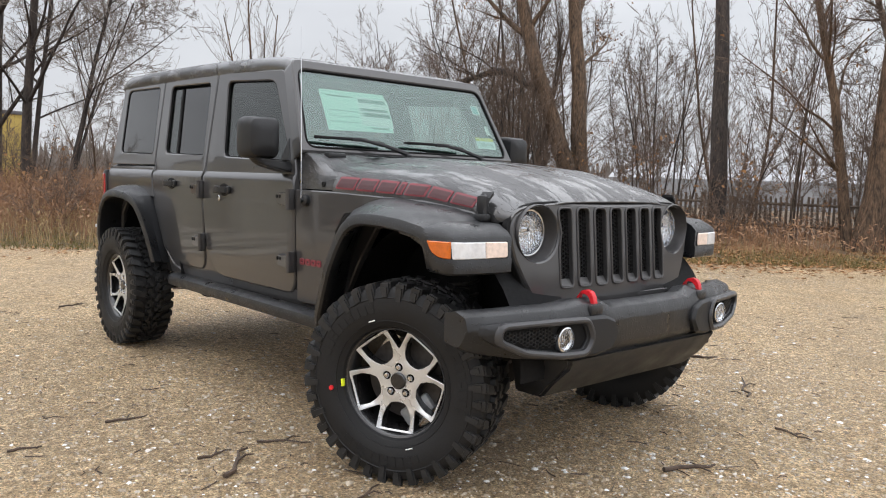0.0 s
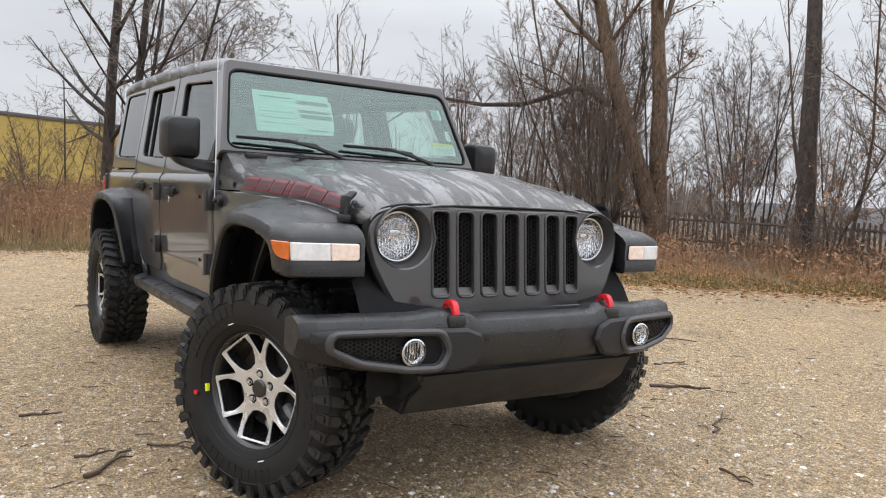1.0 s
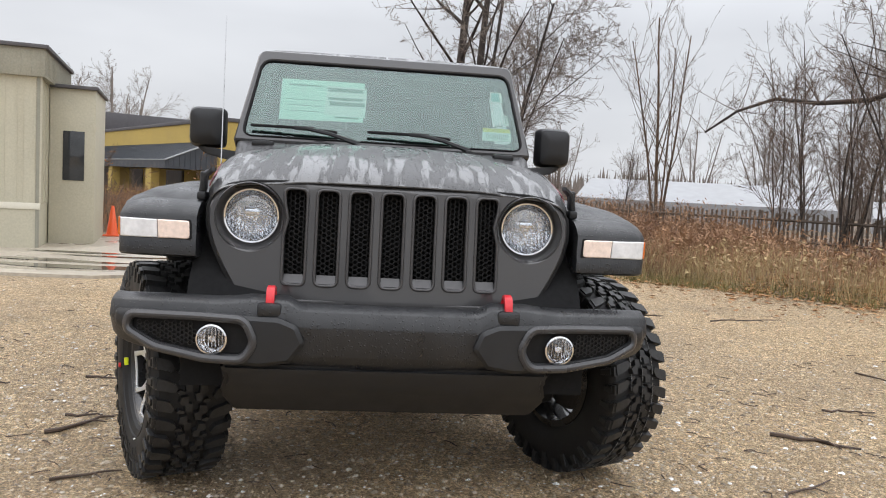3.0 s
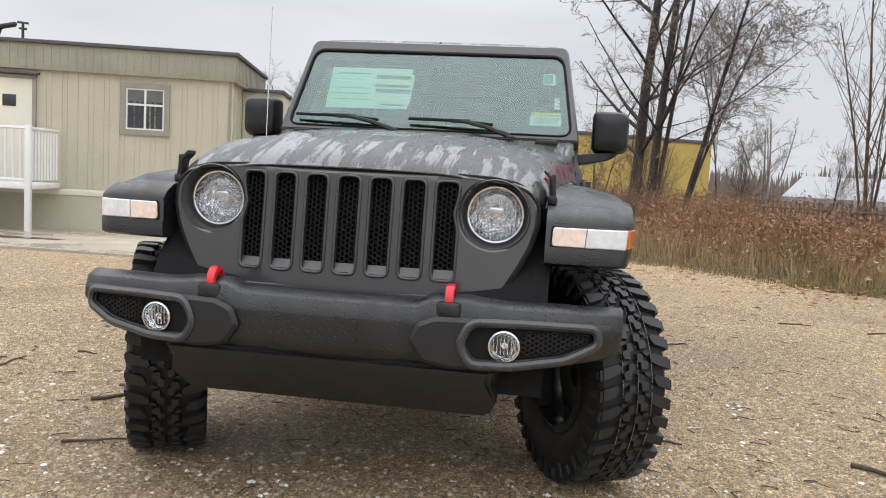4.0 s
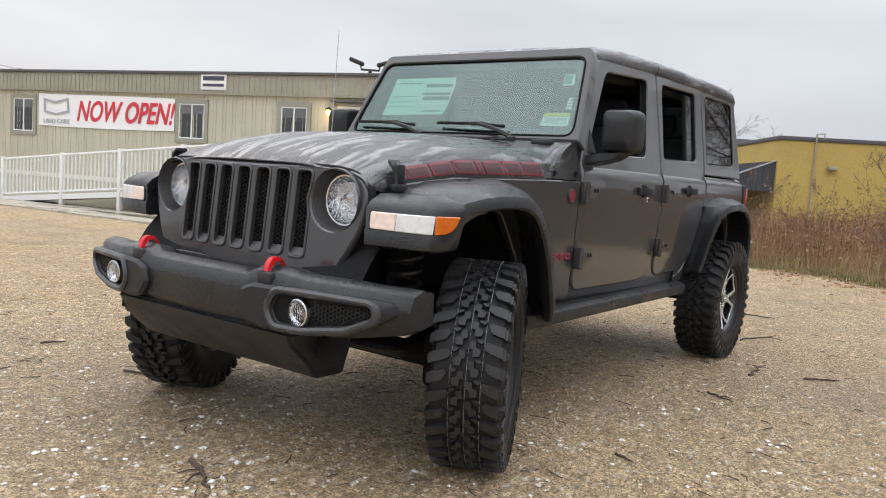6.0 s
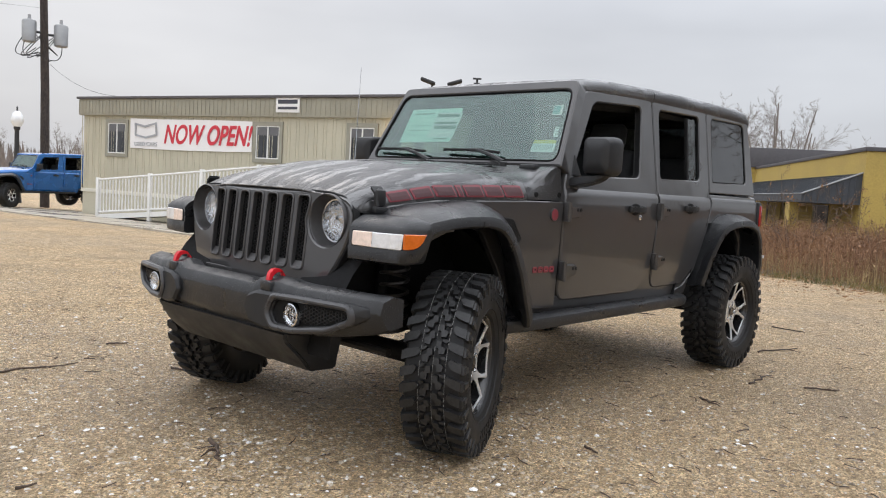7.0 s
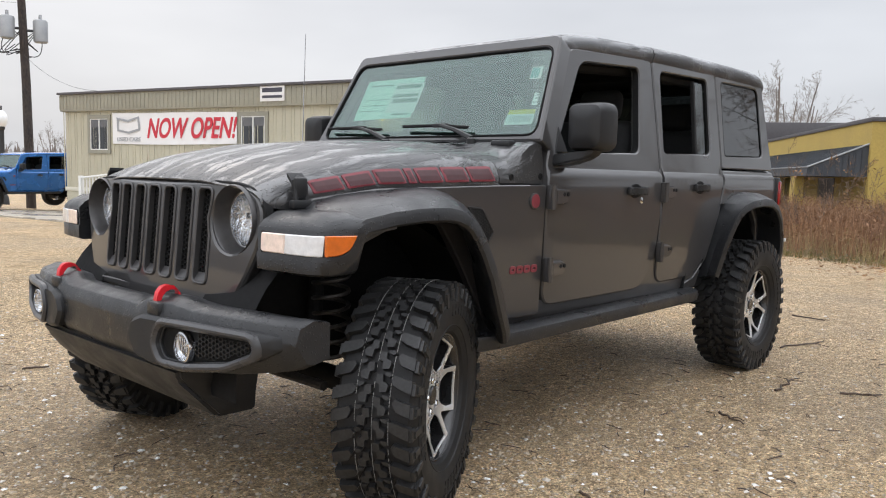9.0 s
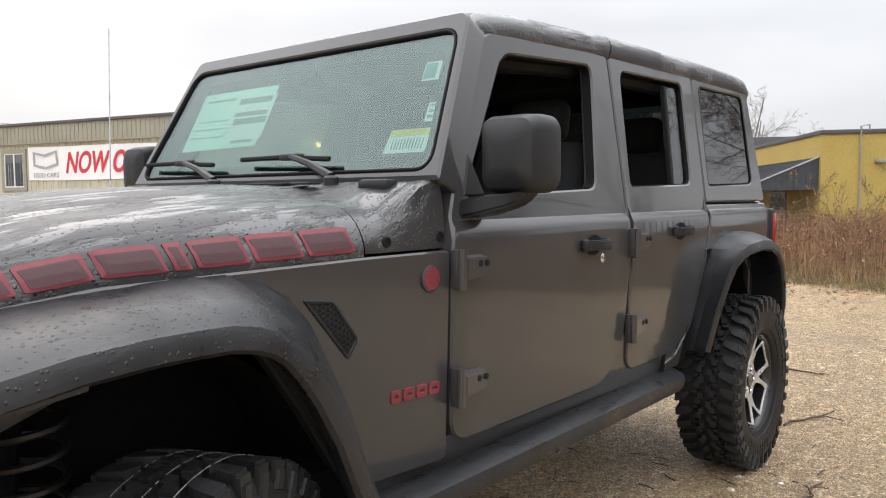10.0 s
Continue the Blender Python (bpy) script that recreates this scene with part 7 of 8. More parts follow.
tree(-24.4, 4.9, [(0, 0, 0.0, 0.14, 8.0, 0.105), (0.0, 0.05, 0.0, 0.20, 7.0, 0.06)], 25, "leaning bare tree with a wide fan of fine branches", M_bark_dark, M_twig_mid, top=4, clear=0.42, wild=0.06, min=0.006, len=(0.42, 0.68), kids=(2, 2, 2, 2), angle=(0.5, 1.1))
tree(-26.1, 2.05, [(0, 0, 0.0, -0.04, 4.6, 0.045), (0.1, 0.2, 0.1, 0.2, 3.0, 0.03)], 22, "slender bare sapling among the weeds", M_bark_dark, M_twig, top=3, name="sapling", group="saplings", clear=0.15, kids=(1, 2, 2))
tree(-21.8, 0.7, [(0, 0, 0.0, 0.1, 3.3, 0.03), (0.1, 0.15, 0.1, 0.35, 2.8, 0.022), (-0.1, -0.1, -0.1, -0.3, 2.7, 0.022), (0.05, -0.2, 0.2, -0.12, 3.0, 0.025)], 26, "spreading bare shrub among russet weeds", M_bark_warm, M_twig, top=3, name="sapling", group="saplings", clear=0.1, kids=(2, 2, 1))
# upright sapling with straight ascending shoots
tree(-19.0, 8.8, [(0, 0, -0.02, -0.03, 6.4, 0.06), (0.03, 0.05, 0.02, 0.12, 6.0, 0.045), (0.0, -0.03, 0.0, -0.16, 5.8, 0.04), (0.02, 0.02, 0.05, 0.05, 5.6, 0.035)], 23, "slender young tree with upright shoots", M_bark_warm, M_twig, top=3, name="sapling", group="saplings", angle=(0.35, 0.7), wild=0.04, up=0.12, clear=0.25, kids=(2, 1, 1))

# thicket behind the fence: a few saplings built, then repeated
kinds = []
for k, (L, r, n) in enumerate(((6.5, 0.042, 2), (5.5, 0.032, 3), (7.5, 0.055, 1), (4.2, 0.022, 4), (6.0, 0.036, 3))):
    rng = random.Random(70 + k)
    stems = [(rng.uniform(-0.3, 0.3), rng.uniform(-0.3, 0.3), rng.uniform(-0.2, 0.2), rng.uniform(-0.2, 0.2), L * rng.uniform(0.75, 1.05), r * rng.uniform(0.7, 1.1)) for _ in range(n)]
    kinds.append(tree(-11 + 2.1 * k, 13.8 + 1.1 * k, stems, 300 + k, "thin bare thicket tree with crossing branches", (M_bark, M_bark_dark, M_bark_warm)[k % 3], M_twig, top=3, name="sapling", group="thicket", angle=(0.3, 0.85), kids=(2, 2, 2), clear=0.12, wild=0.08))
rng = random.Random(9)


def along(t, off):
    """A place along the lot's edge, off metres into the weeds."""
    pts = EDGE[2:-1]
    t = t * (len(pts) - 1)
    i = min(int(t), len(pts) - 2)
    a, b = Vector(pts[i]), Vector(pts[i + 1])
    d = (b - a).normalized()
    p = a.lerp(b, t - i) + Vector((-d.y, d.x)) * off
    return p.x, p.y


for k in range(22):
    t = rng.uniform(0.58, 1.0)
    off = rng.uniform(3.2, 11.0) if t > 0.75 else rng.uniform(5, 14)
    x, y = along(t, off)
    src = kinds[rng.randrange(5)]
    sc = rng.uniform(0.7, 1.25)
    m = Matrix.Translation((x, y, ground_z(x, y) - 0.05)) @ Matrix.Rotation(rng.uniform(0, 6.28), 4, "Z") @ Matrix.Rotation(rng.uniform(-0.08, 0.08), 4, "X")
    ob = copy_thing(src, m)
    ob.scale = (sc, sc, sc)

for k in range(10):
    x, y = along(rng.uniform(0.42, 0.64), rng.uniform(8.0, 16.0))
    ob = copy_thing(kinds[rng.randrange(5)], Matrix.Translation((x, y, ground_z(x, y) - 0.05)) @ Matrix.Rotation(rng.uniform(0, 6.28), 4, "Z"))
    sc = rng.uniform(0.7, 1.15)
    ob.scale = (sc, sc, sc)
# brush round the foot of the tall trees
for k in range(11):
    x, y = rng.uniform(-36, -23), rng.uniform(3.2, 12.5)
    ob = copy_thing(kinds[rng.randrange(5)], Matrix.Translation((x, y, ground_z(x, y) - 0.05)) @ Matrix.Rotation(rng.uniform(0, 6.28), 4, "Z"))
    sc = rng.uniform(0.45, 0.85)
    ob.scale = (sc, sc, sc)

# brushy shrubs nearer the edge
shrubs = []
for k in range(3):
    rng = random.Random(90 + k)
    stems = [(rng.uniform(-0.35, 0.35), rng.uniform(-0.35, 0.35), rng.uniform(-0.5, 0.5), rng.uniform(-0.5, 0.5), rng.uniform(1.2, 2.6), rng.uniform(0.007, 0.014)) for _ in range(7)]
    shrubs.append(tree(-5.0 - 2.0 * k, 11.2 + 0.6 * k - (0.8 if k else 0), stems, 400 + k, "bare brown brushy shrub", M_bark_warm, M_twig, top=3, name="shrub", group="shrubs", leaves=60, kids=(1, 2, 1), clear=0.1, fine=0.03, len=(0.3, 0.5)))
rng = random.Random(19)
for k in range(13):
    t = rng.uniform(0.62, 1.0)
    x, y = along(t, rng.uniform(2.2, 7.0))
    m = Matrix.Translation((x, y, ground_z(x, y) - 0.04)) @ Matrix.Rotation(rng.uniform(0, 6.28), 4, "Z")
    ob = copy_thing(shrubs[rng.randrange(3)], m)
    sc = rng.uniform(0.5, 0.95)
    ob.scale = (sc, sc, sc)
for x, y, sc in ((-12.6, 1.3, 0.85), (-14.2, 2.2, 0.7), (-16.5, -1.0, 0.8), (-19, -3.5, 1.0), (-17.5, -6.5, 0.9), (-21, -8.0, 1.1), (-16.3, -8.2, 0.8), (-24, 0.0, 1.1)):
    ob = copy_thing(shrubs[int(abs(x)) % 3], Matrix.Translation((x, y, ground_z(x, y) - 0.04)) @ Matrix.Rotation(x, 4, "Z"))
    ob.scale = (sc, sc, sc)

# far trees, paled by haze put into their colour: behind the ochre building and along the horizon
far = []
for k in range(3):
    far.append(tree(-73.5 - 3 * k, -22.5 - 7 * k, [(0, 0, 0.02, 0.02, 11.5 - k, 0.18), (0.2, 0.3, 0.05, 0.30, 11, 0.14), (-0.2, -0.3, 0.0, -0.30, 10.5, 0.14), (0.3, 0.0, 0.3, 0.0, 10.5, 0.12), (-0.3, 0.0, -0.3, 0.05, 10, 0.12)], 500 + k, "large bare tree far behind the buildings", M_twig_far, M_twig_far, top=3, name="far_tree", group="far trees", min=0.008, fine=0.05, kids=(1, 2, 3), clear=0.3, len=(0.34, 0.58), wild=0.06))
rng = random.Random(29)
spots = [(-82, -30, 0.9), (-78, -38, 0.8), (-88, -26, 1.0), (-95, -20, 0.8), (-90, -34, 0.9), (-25, -64, 0.45), (-22, -70, 0.4), (-31, -75, 0.42)]
for k in range(8):
    a = radians(-100 - k * 3.2)
    spots.append((95 * math.cos(a) * 1.0, 95 * math.sin(a), rng.uniform(0.28, 0.42)))
for k in range(12):
    a = radians(108 + k * 5.2 + rng.uniform(-1, 1))
    D = rng.uniform(55, 95)
    spots.append((D * math.cos(a), D * math.sin(a), rng.uniform(0.5, 0.85)))
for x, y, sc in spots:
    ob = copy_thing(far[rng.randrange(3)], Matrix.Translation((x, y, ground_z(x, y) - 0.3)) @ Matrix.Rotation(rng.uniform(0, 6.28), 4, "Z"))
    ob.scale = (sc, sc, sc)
# far brown woods, in the same haze-paled colour, close the horizon
wv, wf = [], []
rng = random.Random(39)
for k in range(12000):
    a = radians(rng.uniform(0, 360))
    D = rng.uniform(100, 150)
    h = rng.uniform(2.0, 4.6) * (0.8 + 0.4 * noise.noise(Vector((a * 6, 0, 0))))
    if 1.7 < a < 2.95:
        h *= 1.4
    w = rng.uniform(0.2, 0.6)
    c = Vector((D * math.cos(a), D * math.sin(a), -1.0))
    tn = Vector((-math.sin(a), math.cos(a), 0))
    j = rng.uniform(-0.8, 0.8)
    k0 = len(wv)
    rad = Vector((math.cos(a), math.sin(a), 0))
    wv.extend((c - tn * w, c + tn * w, c + rad * w, c + tn * (w * 0.5 + j) + Vector((0, 0, 0.7 * h)), c + tn * j + Vector((0, 0, h + 1)), c - tn * (w * 0.4 - j) + rad * 0.4 + Vector((0, 0, 0.8 * h))))
    wf.extend(((k0, k0 + 1, k0 + 3, k0 + 4), (k0 + 1, k0 + 2, k0 + 5, k0 + 4, k0 + 3), (k0, k0 + 4, k0 + 5, k0 + 2)))
wme = bpy.data.meshes.new("far_woods")
wme.from_pydata(wv, [], wf)
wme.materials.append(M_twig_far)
tagged(new("far_woods", wme), "brown leafless woods on the horizon", "woods", kind="stuff")


# weeds, grass, leaves
def blades(name, label, cat, mat, n, place, hgt, wid, lean, seed, heads=0.0):
    rng = random.Random(seed)
    vs, fs = [], []
    for _ in range(n):
        x, y = place(rng)
        z = ground_z(x, y) - 0.02
        h, w = rng.uniform(*hgt), rng.uniform(*wid)
        a = rng.uniform(0, 2 * math.pi)
        lx, ly = rng.gauss(0, lean) * h, rng.gauss(0, lean) * h
        dx, dy = w * math.cos(a), w * math.sin(a)
        k = len(vs)
        vs.extend(((x - dx, y - dy, z), (x + dx, y + dy, z), (x - dy * 0.6, y + dx * 0.6, z)))
        vs.extend(((x - dx * 0.7 + lx * 0.35, y - dy * 0.7 + ly * 0.35, z + h * 0.55), (x + dx * 0.7 + lx * 0.35, y + dy * 0.7 + ly * 0.35, z + h * 0.55), (x - dy * 0.4 + lx * 0.35, y + dx * 0.4 + ly * 0.35, z + h * 0.55)))
        vs.append((x + lx, y + ly, z + h))
        fs.extend(((k, k + 1, k + 4, k + 3), (k + 1, k + 2, k + 5, k + 4), (k + 2, k, k + 3, k + 5), (k + 3, k + 4, k + 6), (k + 4, k + 5, k + 6), (k + 5, k + 3, k + 6)))
        if rng.random() < heads:
            for _ in range(3):
                t = rng.uniform(0.6, 1.0)
                c = Vector((x + lx * t * t, y + ly * t * t, z + h * t))
                e = Vector((rng.gauss(0, 1), rng.gauss(0, 1), rng.gauss(0.6, 0.5))).normalized()
                f = e.orthogonal().normalized()
                q = rng.uniform(0.02, 0.07)
                k = len(vs)
                vs.extend((c, c + e * q + f * q * 0.22, c + e * q * 1.7, c + e * q - f * q * 0.22))
                fs.append((k, k + 1, k + 2, k + 3))
    me = bpy.data.meshes.new(name)
    me.from_pydata([tuple(v) for v in vs], [], fs)
    me.materials.append(mat)
    return tagged(new(name, me), label, cat, kind="stuff")


def band(t0, t1, a, b, bias=1.0):
    return lambda rng: along(rng.uniform(t0, t1), a + (b - a) * rng.random() ** bias)


def west_clear(rng):
    while True:
        x, y = rng.uniform(-34, -13), rng.uniform(-10, 10)
        if beyond(x, y) > 0.2:
            return x, y


blades("dry_weeds", "tall russet dry weeds beyond the gravel", "weeds", M_weed, 9000, band(0.0, 0.45, 0.4, 5.5, 0.8), (0.3, 0.85), (0.003, 0.008), 0.16, 1, 0.55)
blades("dry_weeds", "low brown dry weeds under the trees", "weeds", M_weed, 9000, band(0.40, 1.0, 0.5, 7.5, 0.9), (0.12, 0.7), (0.002, 0.005), 0.16, 1, 0.55)
blades("dry_weeds", "tall russet dry weeds before the ochre building", "weeds", M_weed, 15000, west_clear, (0.5, 1.25), (0.004, 0.010), 0.14, 2, 0.6)
blades("straw_grass", "pale straw grass among the weeds", "grass", M_straw, 7000, band(0.05, 0.58, 0.1, 4.5, 1.1), (0.15, 0.6), (0.003, 0.006), 0.25, 3, 0.15)
blades("straw_grass", "low straw-coloured grass under the trees", "grass", M_straw, 5000, band(0.55, 1.0, 0.2, 5.5, 1.0), (0.05, 0.26), (0.003, 0.006), 0.4, 5)
blades("green_grass", "short green verge grass at the gravel's edge", "grass", M_grass, 16000, band(0.1, 1.0, -0.25, 1.3, 1.3), (0.03, 0.16), (0.003, 0.006), 0.35, 4)
rng = random.Random(49)
lv, lf = [], []
for k in range(22000):
    t = rng.uniform(0.05, 1.0) if k < 6000 else rng.uniform(0.5, 1.0)
    x, y = along(t, rng.gauss(0.5, 0.9) if k < 6000 else rng.gauss(1.5, 1.2))
    z = ground_z(x, y) + rng.uniform(0.004, 0.03)
    w = rng.uniform(0.02, 0.055)
    a = rng.uniform(0, 6.28)
    dx, dy = w * math.cos(a), w * math.sin(a)
    j = len(lv)
    lv.extend(((x - dx, y - dy, z), (x + dy * 0.6, y - dx * 0.6, z + rng.uniform(0, 0.02)), (x + dx, y + dy, z + rng.uniform(0, 0.012)), (x - dy * 0.6, y + dx * 0.6, z + rng.uniform(0, 0.02))))
    lf.append((j, j + 1, j + 2, j + 3))
lme = bpy.data.meshes.new("fallen_leaves")
lme.from_pydata(lv, [], lf)
lme.materials.append(M_litter)
tagged(new("fallen_leaves", lme), "orange-brown fallen leaves along the lot's edge", "leaves", kind="stuff")

# ---- things round the lot ----
M_blue = surf("bright_blue_paint", (0.012, 0.13, 0.42), 0.25, metal=0.3, var=0.06, bump=0, coat=1.0)
# blue SUV by the trailer, the same kind of car in another paint
b_head = math.atan2(0.14, 0.99)
bx0, by0 = -6.81, -25.23
blue = copy_thing(suv, Matrix.Translation((bx0, by0, ground_z(bx0, by0))) @ Matrix.Rotation(b_head, 4, "Z"))
blue.name = "suv"
tagged(blue, "bright blue four-door off-road SUV parked beside the trailer", "car")
for o in list(blue.children_recursive):
    base = o.name.split(".")[0]
    if base in ("price_sheet", "print_bar", "white_panel", "yellow_tag", "tag_header", "tag_bar", "side_tag", "teal_tag", "decal_block", "decal_fill", "red_mark", "yellow_mark", "white_mark", "slot_mesh", "pocket_mesh", "vent_mesh"):
        bpy.data.objects.remove(o)
        continue
    for sl in o.material_slots:
        if sl.material in (M_paint, M_paint_wet):
            sl.link = "OBJECT"
            sl.material = M_blue

# utility pole with transformers and wires
pz = ground_z(-9.445, -27.9)
pole = thing("utility_pole", "dark wooden utility pole with grey transformer cans and wires", "pole", at=(-9.445, -27.9, pz))
bm = B()
tube(bm, [(-9.445, -27.9, pz - 0.1), (-9.385, -27.9, 4.0), (-9.235, -27.95, 9.5)], [0.17, 0.15, 0.12], 12)
part("shaft", bm, M_bark_dark, pole)
IR = Vector((-0.947, 0.32, 0))
for off, z in ((-0.48, 6.0), (0.58, 5.95)):
    c = Vector((-9.305, -27.9, z)) + IR * off
    bm = B()
    lathe(bm, [(0.0, -0.40), (0.20, -0.40), (0.24, -0.36), (0.25, 0.34), (0.22, 0.40), (0.06, 0.44), (0.05, 0.60), (0, 0.62)], 18, Matrix.Translation(c))
    part("transformer", bm, M_grey_metal, pole, "grey transformer can")
    bm = B()
    tube(bm, [c, (-9.305, -27.9, z)], 0.05, 6)
    part("bracket", bm, M_black_iron, pole)
bm = B()
tube(bm, [Vector((-9.285, -27.9, 7.75)) - IR * 0.9, Vector((-9.285, -27.9, 7.75)) + IR * 0.9], 0.06, 6)
part("crossarm", bm, M_bark_dark, pole)
rng = random.Random(77)
for k in range(9):
    a = Vector((-9.305, -27.9, 6.1)) + IR * rng.choice((-0.48, 0.58, 0.1))
    b = Vector((-9.305, -27.9, 5.0 + rng.random() * 0.6)) + IR * rng.uniform(-0.3, 0.3)
    bulge = IR * rng.choice((-1.0, -0.7, 0.5, 0.9))
    bm = B()
    tube(bm, [a.lerp(b, t) + bulge * math.sin(math.pi * t) * 0.7 - Vector((0, 0, 0.55 * math.sin(math.pi * t))) for t in np.linspace(0, 1, 12)], 0.016, 5)
    part("drop_wire", bm, M_black_iron, pole)


def wire(name, a, b, sag, r=0.006):
    a, b = Vector(a), Vector(b)
    bm = B()
    tube(bm, [a.lerp(b, t) - Vector((0, 0, sag * 4 * t * (1 - t))) for t in np.linspace(0, 1, 20)], r, 5)
    part(name, bm, M_black_iron, pole)


wire("service_wire", (-9.305, -27.9, 5.1), tp(15.6, 0.0, 3.4), 0.3)
wire("line_wire", (-9.285, -27.9, 6.9), (12, -34, 8.2), 0.6, 0.004)

lz = ground_z(-10.2, -32.88)
post = thing("lamp_post", "black lamp post with a white acorn globe", "lamp", at=(-10.2, -32.88, lz))
bm = B()
lathe(bm, [(0.0, 0.0), (0.22, 0.0), (0.2, 0.3), (0.12, 0.45), (0.10, 0.5), (0.09, 3.1), (0.13, 3.15), (0.13, 3.25), (0.0, 3.25)], 14, Matrix.Translation((-10.2, -32.88, lz)))
part("column", bm, M_black_iron, post)
bm = B()
lathe(bm, [(0.14, 3.25), (0.25, 3.45), (0.25, 3.62), (0.17, 3.82), (0.05, 3.92), (0, 3.93)], 16, Matrix.Translation((-10.2, -32.88, lz)))
part("globe", bm, M_globe, post, "white frosted globe")
bm = B()
lathe(bm, [(0.05, 3.9), (0.03, 4.0), (0.04, 4.06), (0, 4.14)], 10, Matrix.Translation((-10.2, -32.88, lz)))
part("finial", bm, M_black_iron, post)

fx, fy = -21.2, -18.6
flood = thing("floodlight_pole", "pole with twin dark floodlights behind the trailer", "lamp", at=(fx, fy, ground_z(fx, fy)))
bm = B()
tube(bm, [(fx, fy, ground_z(fx, fy)), (fx, fy, 5.15)], 0.07, 8)
part("mast", bm, M_black_iron, flood)
FR_ = Vector((-0.65, 0.76, 0))
bm = B()
tube(bm, [Vector((fx, fy, 5.15)) - FR_ * 0.38 + Vector((0, 0, 0.14)), Vector((fx, fy, 5.13)) - FR_ * 0.36, Vector((fx, fy, 5.13)) + FR_ * 0.36, Vector((fx, fy, 5.15)) + FR_ * 0.38 + Vector((0, 0, 0.14))], 0.045, 6)
part("bracket", bm, M_black_iron, flood)
for q in (-1, 1):
    bm = B()
    a = math.atan2(FR_.y, FR_.x)
    box(bm, Vector((fx, fy, 5.42)) + FR_ * 0.55 * q, (0.62, 0.40, 0.14), 0.05, rot(0, 0, math.degrees(a)) @ rot(0, -18 * q, 0))
    part("floodlight", bm, M_black_iron, flood)
sx, sy = -28.3, -22.6
stub = thing("vent_mast", "thin dark mast with short crossbars behind the trailer", "mast", at=(sx, sy, ground_z(sx, sy)))
bm = B()
tube(bm, [(sx, sy, ground_z(sx, sy)), (sx, sy, 6.75)], 0.06, 6)
part("mast", bm, M_black_iron, stub)
for z, w in ((6.75, 0.22), (6.5, 0.16)):
    bm = B()
    tube(bm, [Vector((sx, sy, z)) - FR_ * w, Vector((sx, sy, z)) + FR_ * w], 0.05, 6)
    part("crossbar", bm, M_black_iron, stub)


def cone(x, y, h, lying=None):
    z = ground_z(x, y) + 0.036
    m = Matrix.Translation((x, y, z)) if lying is None else Matrix.Translation((x, y, z + 0.12)) @ rot(0, 0, lying) @ rot(0, 97, 0)
    ob = thing("traffic_cone", "orange traffic cone standing on wet concrete" if lying is None else "orange traffic cone lying on its side", "cone", "traffic cones", at=(x, y, z))
    part("cone_body", lathe(B(), [(0.14, 0.03), (0.13, 0.05), (0.035, h - 0.01), (0.028, h), (0.02, h), (0.0, h - 0.02)], 20, m), M_orange, ob)
    bm = B()
    box(bm, (0, 0, 0.015), (0.36, 0.36, 0.03), 0.008)
    bm.transform(m)
    part("cone_base", bm, M_orange if lying is None else M_black_iron, ob)


cone(-16.0, -5.75, 0.71)
cone(-16.5, -7.2, 0.5)
cone(-9.9, -11.2, 0.9, 140)
bnz = ground_z(-16.9, -7.0) + 0.036
bin_ = thing("trash_barrel", "dark green plastic trash barrel beside the weeds", "bin", at=(-16.9, -7.0, bnz))
part("barrel", lathe(B(), [(0, 0), (0.27, 0.0), (0.30, 0.3), (0.305, 0.32), (0.30, 0.34), (0.325, 0.62), (0.33, 0.64), (0.325, 0.66), (0.345, 0.92), (0.37, 0.93), (0.37, 0.97), (0.33, 0.97), (0.31, 0.5), (0, 0.45)], 26, Matrix.Translation((-16.9, -7.0, bnz))), M_binplastic, bin_)
part("rim", lathe(B(), [(0.335, 0.93), (0.365, 0.955), (0.335, 0.98)], 26, Matrix.Translation((-16.9, -7.0, bnz)), True), M_black_iron, bin_)
jug = thing("water_jug", "blue plastic jug standing on the landing", "jug", at=tp(4.55, 0.75, 0.57))
part("jug_body", lathe(B(), [(0, 0.0), (0.14, 0.0), (0.15, 0.03), (0.15, 0.28), (0.11, 0.36), (0.04, 0.42), (0.04, 0.47), (0, 0.47)], 18, Matrix.Translation(tp(4.55, 0.75, 0.57))), M_blueplastic, jug)
bm = B()
tube(bm, [tp(4.55, 0.80, 1.02), tp(4.50, 0.90, 0.95), tp(4.50, 0.90, 0.82)], 0.018, 6)
part("jug_handle", bm, M_blueplastic, jug)

# ---- sticks and stones on the gravel ----
def stick(x0, y0, x1, y1, r, seed):
    rng = random.Random(seed)
    a, b = Vector((x0, y0, 0)), Vector((x1, y1, 0))
    L = (b - a).length
    ob = thing("stick", "dark wet broken stick lying on the gravel", "stick", "sticks", at=(x0, y0, ground_z(x0, y0)))
    pts = []
    n = Vector((-(b - a).y, (b - a).x, 0)).normalized()
    for k in range(7):
        p = a.lerp(b, k / 6) + n * rng.gauss(0, 0.035 * L) * (0 < k < 6)
        pts.append((p.x, p.y, ground_z(p.x, p.y) + r * 0.7 + (0.006 * rng.random())))
    bm = B()
    tube(bm, pts, [r * (1 - 0.55 * k / 6) for k in range(7)], 6)
    part("stem", bm, M_stick, ob)
    if L > 0.15:
        bm = B()
        p = Vector(pts[3])
        q = p + (b - a) * rng.uniform(0.15, 0.3) + n * rng.choice((-1, 1)) * L * rng.uniform(0.12, 0.3)
        tube(bm, [p, p.lerp(q, 0.5) + Vector((0, 0, 0.012)), (q.x, q.y, ground_z(q.x, q.y) + 0.008)], [r * 0.6, r * 0.5, r * 0.25], 5)
        part("side_twig", bm, M_stick, ob)


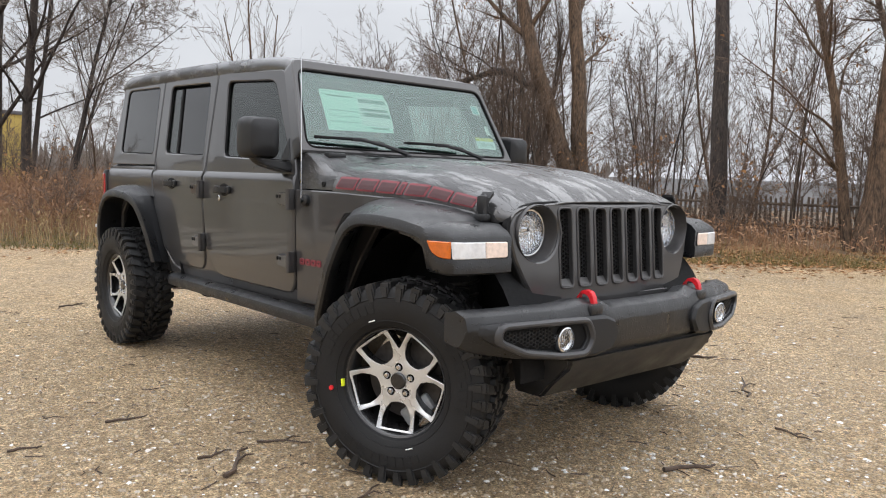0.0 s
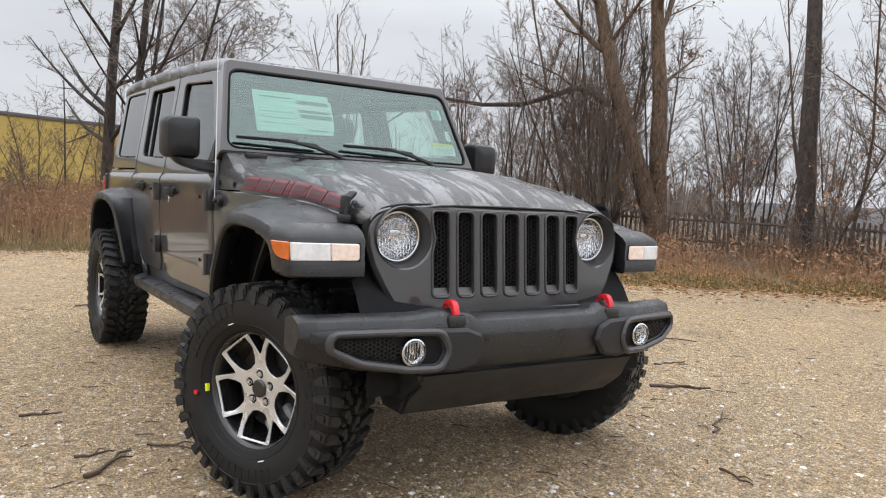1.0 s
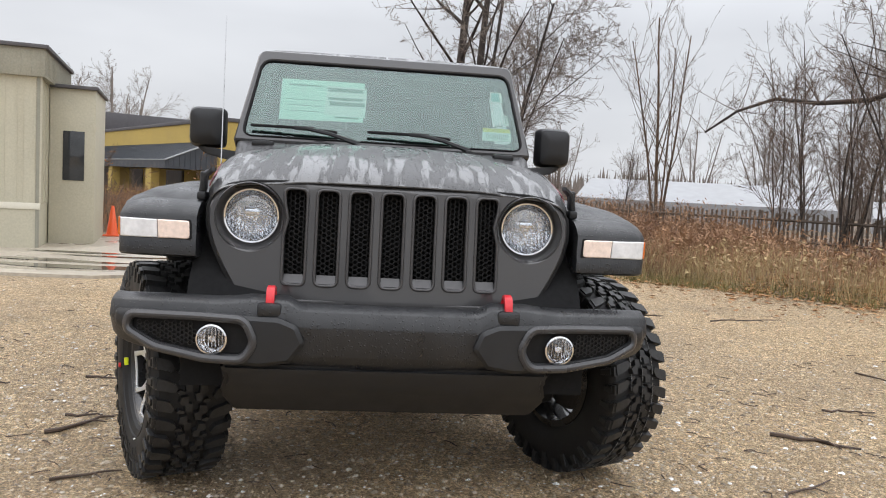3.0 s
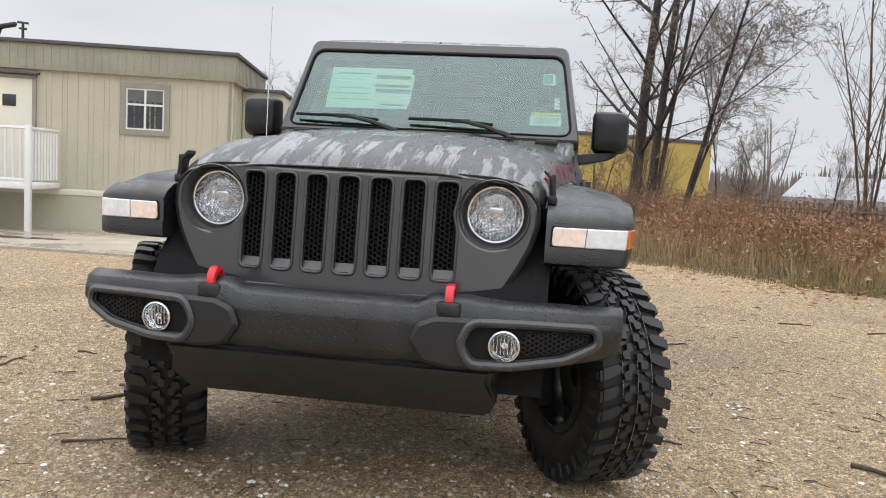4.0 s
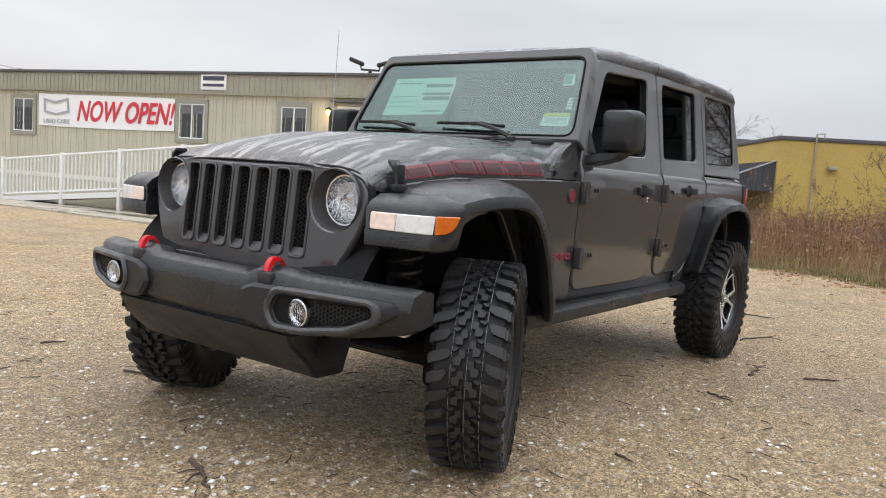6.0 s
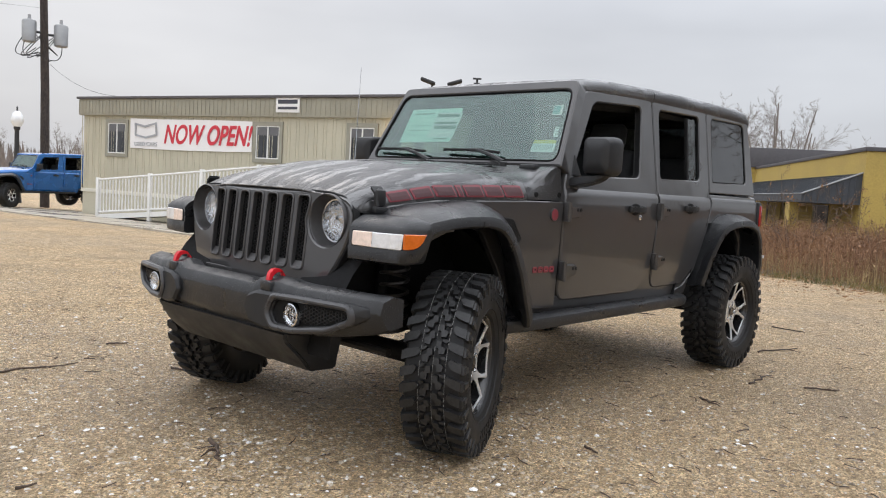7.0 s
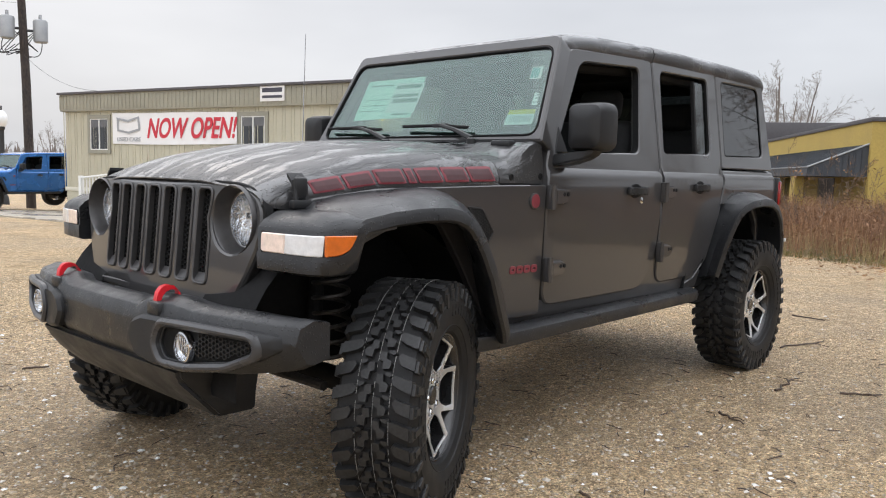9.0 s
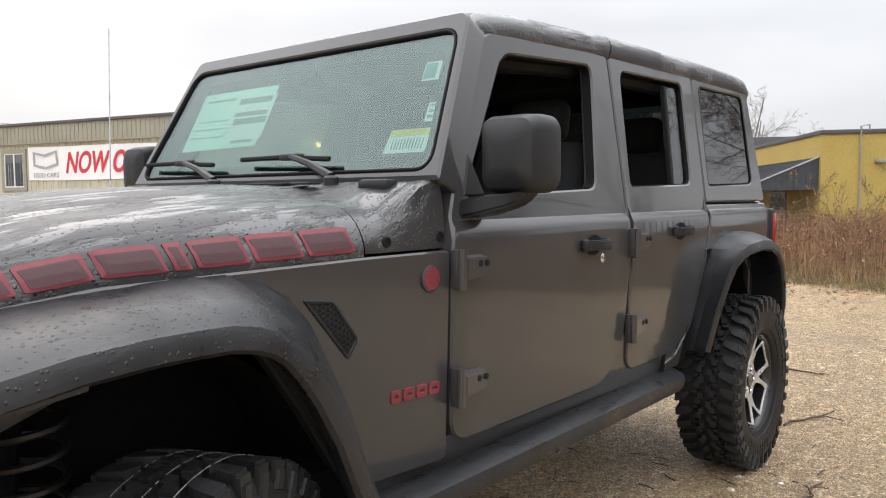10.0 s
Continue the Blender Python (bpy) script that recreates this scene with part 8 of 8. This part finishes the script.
for k, (x0, y0, x1, y1) in enumerate(((-0.33, -1.4, -0.56, -1.18), (-0.57, -1.4, -0.59, -1.24), (-0.62, -1.1, -0.46, -0.92), (-1.28, -1.54, -1.26, -1.35), (0.72, 0.07, 0.82, 0.31), (-1.13, -1.99, -1.11, -1.86), (-4.71, -0.79, -4.8, -0.56), (0.74, 1.05, 0.94, 1.0), (0.21, -1.18, 0.1, -0.96), (-0.47, 1.96, -0.27, 2.31), (-0.93, 2.53, -0.9, 2.83), (-3.97, 3.33, -4.18, 4.18), (-1.9, 3.4, -1.44, 3.65), (-0.66, -2.16, -0.93, -2.17), (-1.92, 1.16, -1.82, 1.32), (-0.56, 1.19, -0.52, 1.28))):
    stick(x0, y0, x1, y1, 0.011 if k in (0, 4, 9) else 0.007, 800 + k)
for k, (x0, y0, x1, y1) in enumerate(((-4.17, 2.67, -4.2, 2.95), (1.06, -1.63, 0.58, -1.59), (-2.55, 1.22, -2.94, 1.23), (-2.76, 1.5, -2.9, 1.68), (1.52, 0.09, 1.45, 0.1), (-5.27, 0.45, -5.19, 0.74), (0.22, -2.0, 0.09, -1.96), (-3.73, 0.86, -4.2, 1.01), (0.37, 1.49, 0.13, 1.89), (-0.75, -2.33, -0.88, -2.25))):
    stick(x0, y0, x1, y1, 0.007, 840 + k)

rng = random.Random(61)
tv, tf = [], []
for k in range(850):
    x, y = (rng.uniform(-7.5, 2.2), rng.uniform(-4.5, 6.5)) if k % 2 else (rng.gauss(-0.5, 1.8), rng.gauss(0.3, 2.0))
    L, a = rng.uniform(0.02, 0.10), rng.uniform(0, 6.28)
    r = rng.uniform(0.0012, 0.003)
    d, n = Vector((math.cos(a), math.sin(a), 0)), Vector((-math.sin(a), math.cos(a), 0))
    p = Vector((x, y, ground_z(x, y) + r))
    q, m_ = p + d * L, p + d * L * 0.5 + n * rng.gauss(0, 0.12) * L + Vector((0, 0, 0.003))
    j = len(tv)
    for c in (p, m_, q):
        tv.extend((c + n * r, c - n * r, c + Vector((0, 0, r * 1.6))))
    for s0 in (0, 3):
        for e in range(3):
            tf.append((j + s0 + e, j + s0 + (e + 1) % 3, j + s0 + 3 + (e + 1) % 3, j + s0 + 3 + e))
me = bpy.data.meshes.new("twig_litter")
me.from_pydata([tuple(v) for v in tv], [], tf)
me.materials.append(M_stick)
tagged(new("twig_litter", me), "small dark twig bits scattered over the gravel", "twigs", kind="stuff")

# loose stones: a few rough pebble shapes spread thickly where the camera passes
rng = random.Random(62)
shapes = []
for k in range(6):
    vs = []
    for (x, y, z) in ((1, 0, 0), (-1, 0, 0), (0, 1, 0), (0, -1, 0), (0, 0, 1), (0.7, 0.7, 0.35), (-0.7, 0.7, 0.4), (-0.7, -0.7, 0.3), (0.7, -0.7, 0.4)):
        vs.append(Vector((x * rng.uniform(0.75, 1.2), y * rng.uniform(0.75, 1.2), max(-0.1, z * rng.uniform(0.5, 0.9)))))
    shapes.append(vs)
ring_i = (0, 5, 2, 6, 1, 7, 3, 8)
sv, sf = [], []
for k in range(60000):
    t = rng.random()
    if k < 40000:
        x, y = rng.gauss(0.5, 2.0), rng.gauss(0.1, 1.9)
    else:
        x, y = rng.uniform(-9, 3), rng.uniform(-6, 8)
    if beyond(x, y) > -0.2 or x < -5.8:
        continue
    r = min(0.016, 0.0025 + rng.expovariate(1 / 0.0026))
    a = rng.uniform(0, 6.28)
    c, s_ = math.cos(a) * r, math.sin(a) * r
    fl = rng.uniform(0.7, 1.3)
    j = len(sv)
    z = ground_z(x, y)
    for v in shapes[k % 6]:
        sv.append((x + v.x * c - v.y * s_ * fl, y + v.x * s_ + v.y * c * fl, z + v.z * r * 0.9))
    for e in range(8):
        sf.append((j + 4, j + ring_i[e], j + ring_i[(e + 1) % 8]))
me = bpy.data.meshes.new("loose_gravel")
me.from_pydata(sv, [], sf)
M_pebble, _n, _l, _b = node_mat("loose_pebbles")
_geo = _n.new("ShaderNodeNewGeometry")
_rp = _n.new("ShaderNodeValToRGB")
for pos, col in ((0.0, (0.11, 0.082, 0.058)), (0.35, (0.28, 0.205, 0.13)), (0.75, (0.38, 0.29, 0.19)), (1.0, (0.50, 0.42, 0.32))):
    el = _rp.color_ramp.elements[0] if pos == 0 else _rp.color_ramp.elements[1] if pos == 1.0 else _rp.color_ramp.elements.new(pos)
    el.color = (*col, 1)
_l.new(_geo.outputs["Random Per Island"], _rp.inputs["Fac"])
_tc = _n.new("ShaderNodeTexCoord")
_nz = _tex("ShaderNodeTexNoise", 300.0)
_l.new(_mixc(_range(_nz.outputs["Fac"], 0.3, 0.7, 0, 0.4), _rp.outputs["Color"], (0.25, 0.19, 0.13)), _b.inputs["Base Color"])
_b.inputs["Roughness"].default_value = 0.75
me.materials.append(M_pebble)
tagged(new("loose_gravel", me), "loose tan and grey pebbles on the lot", "gravel", kind="stuff")
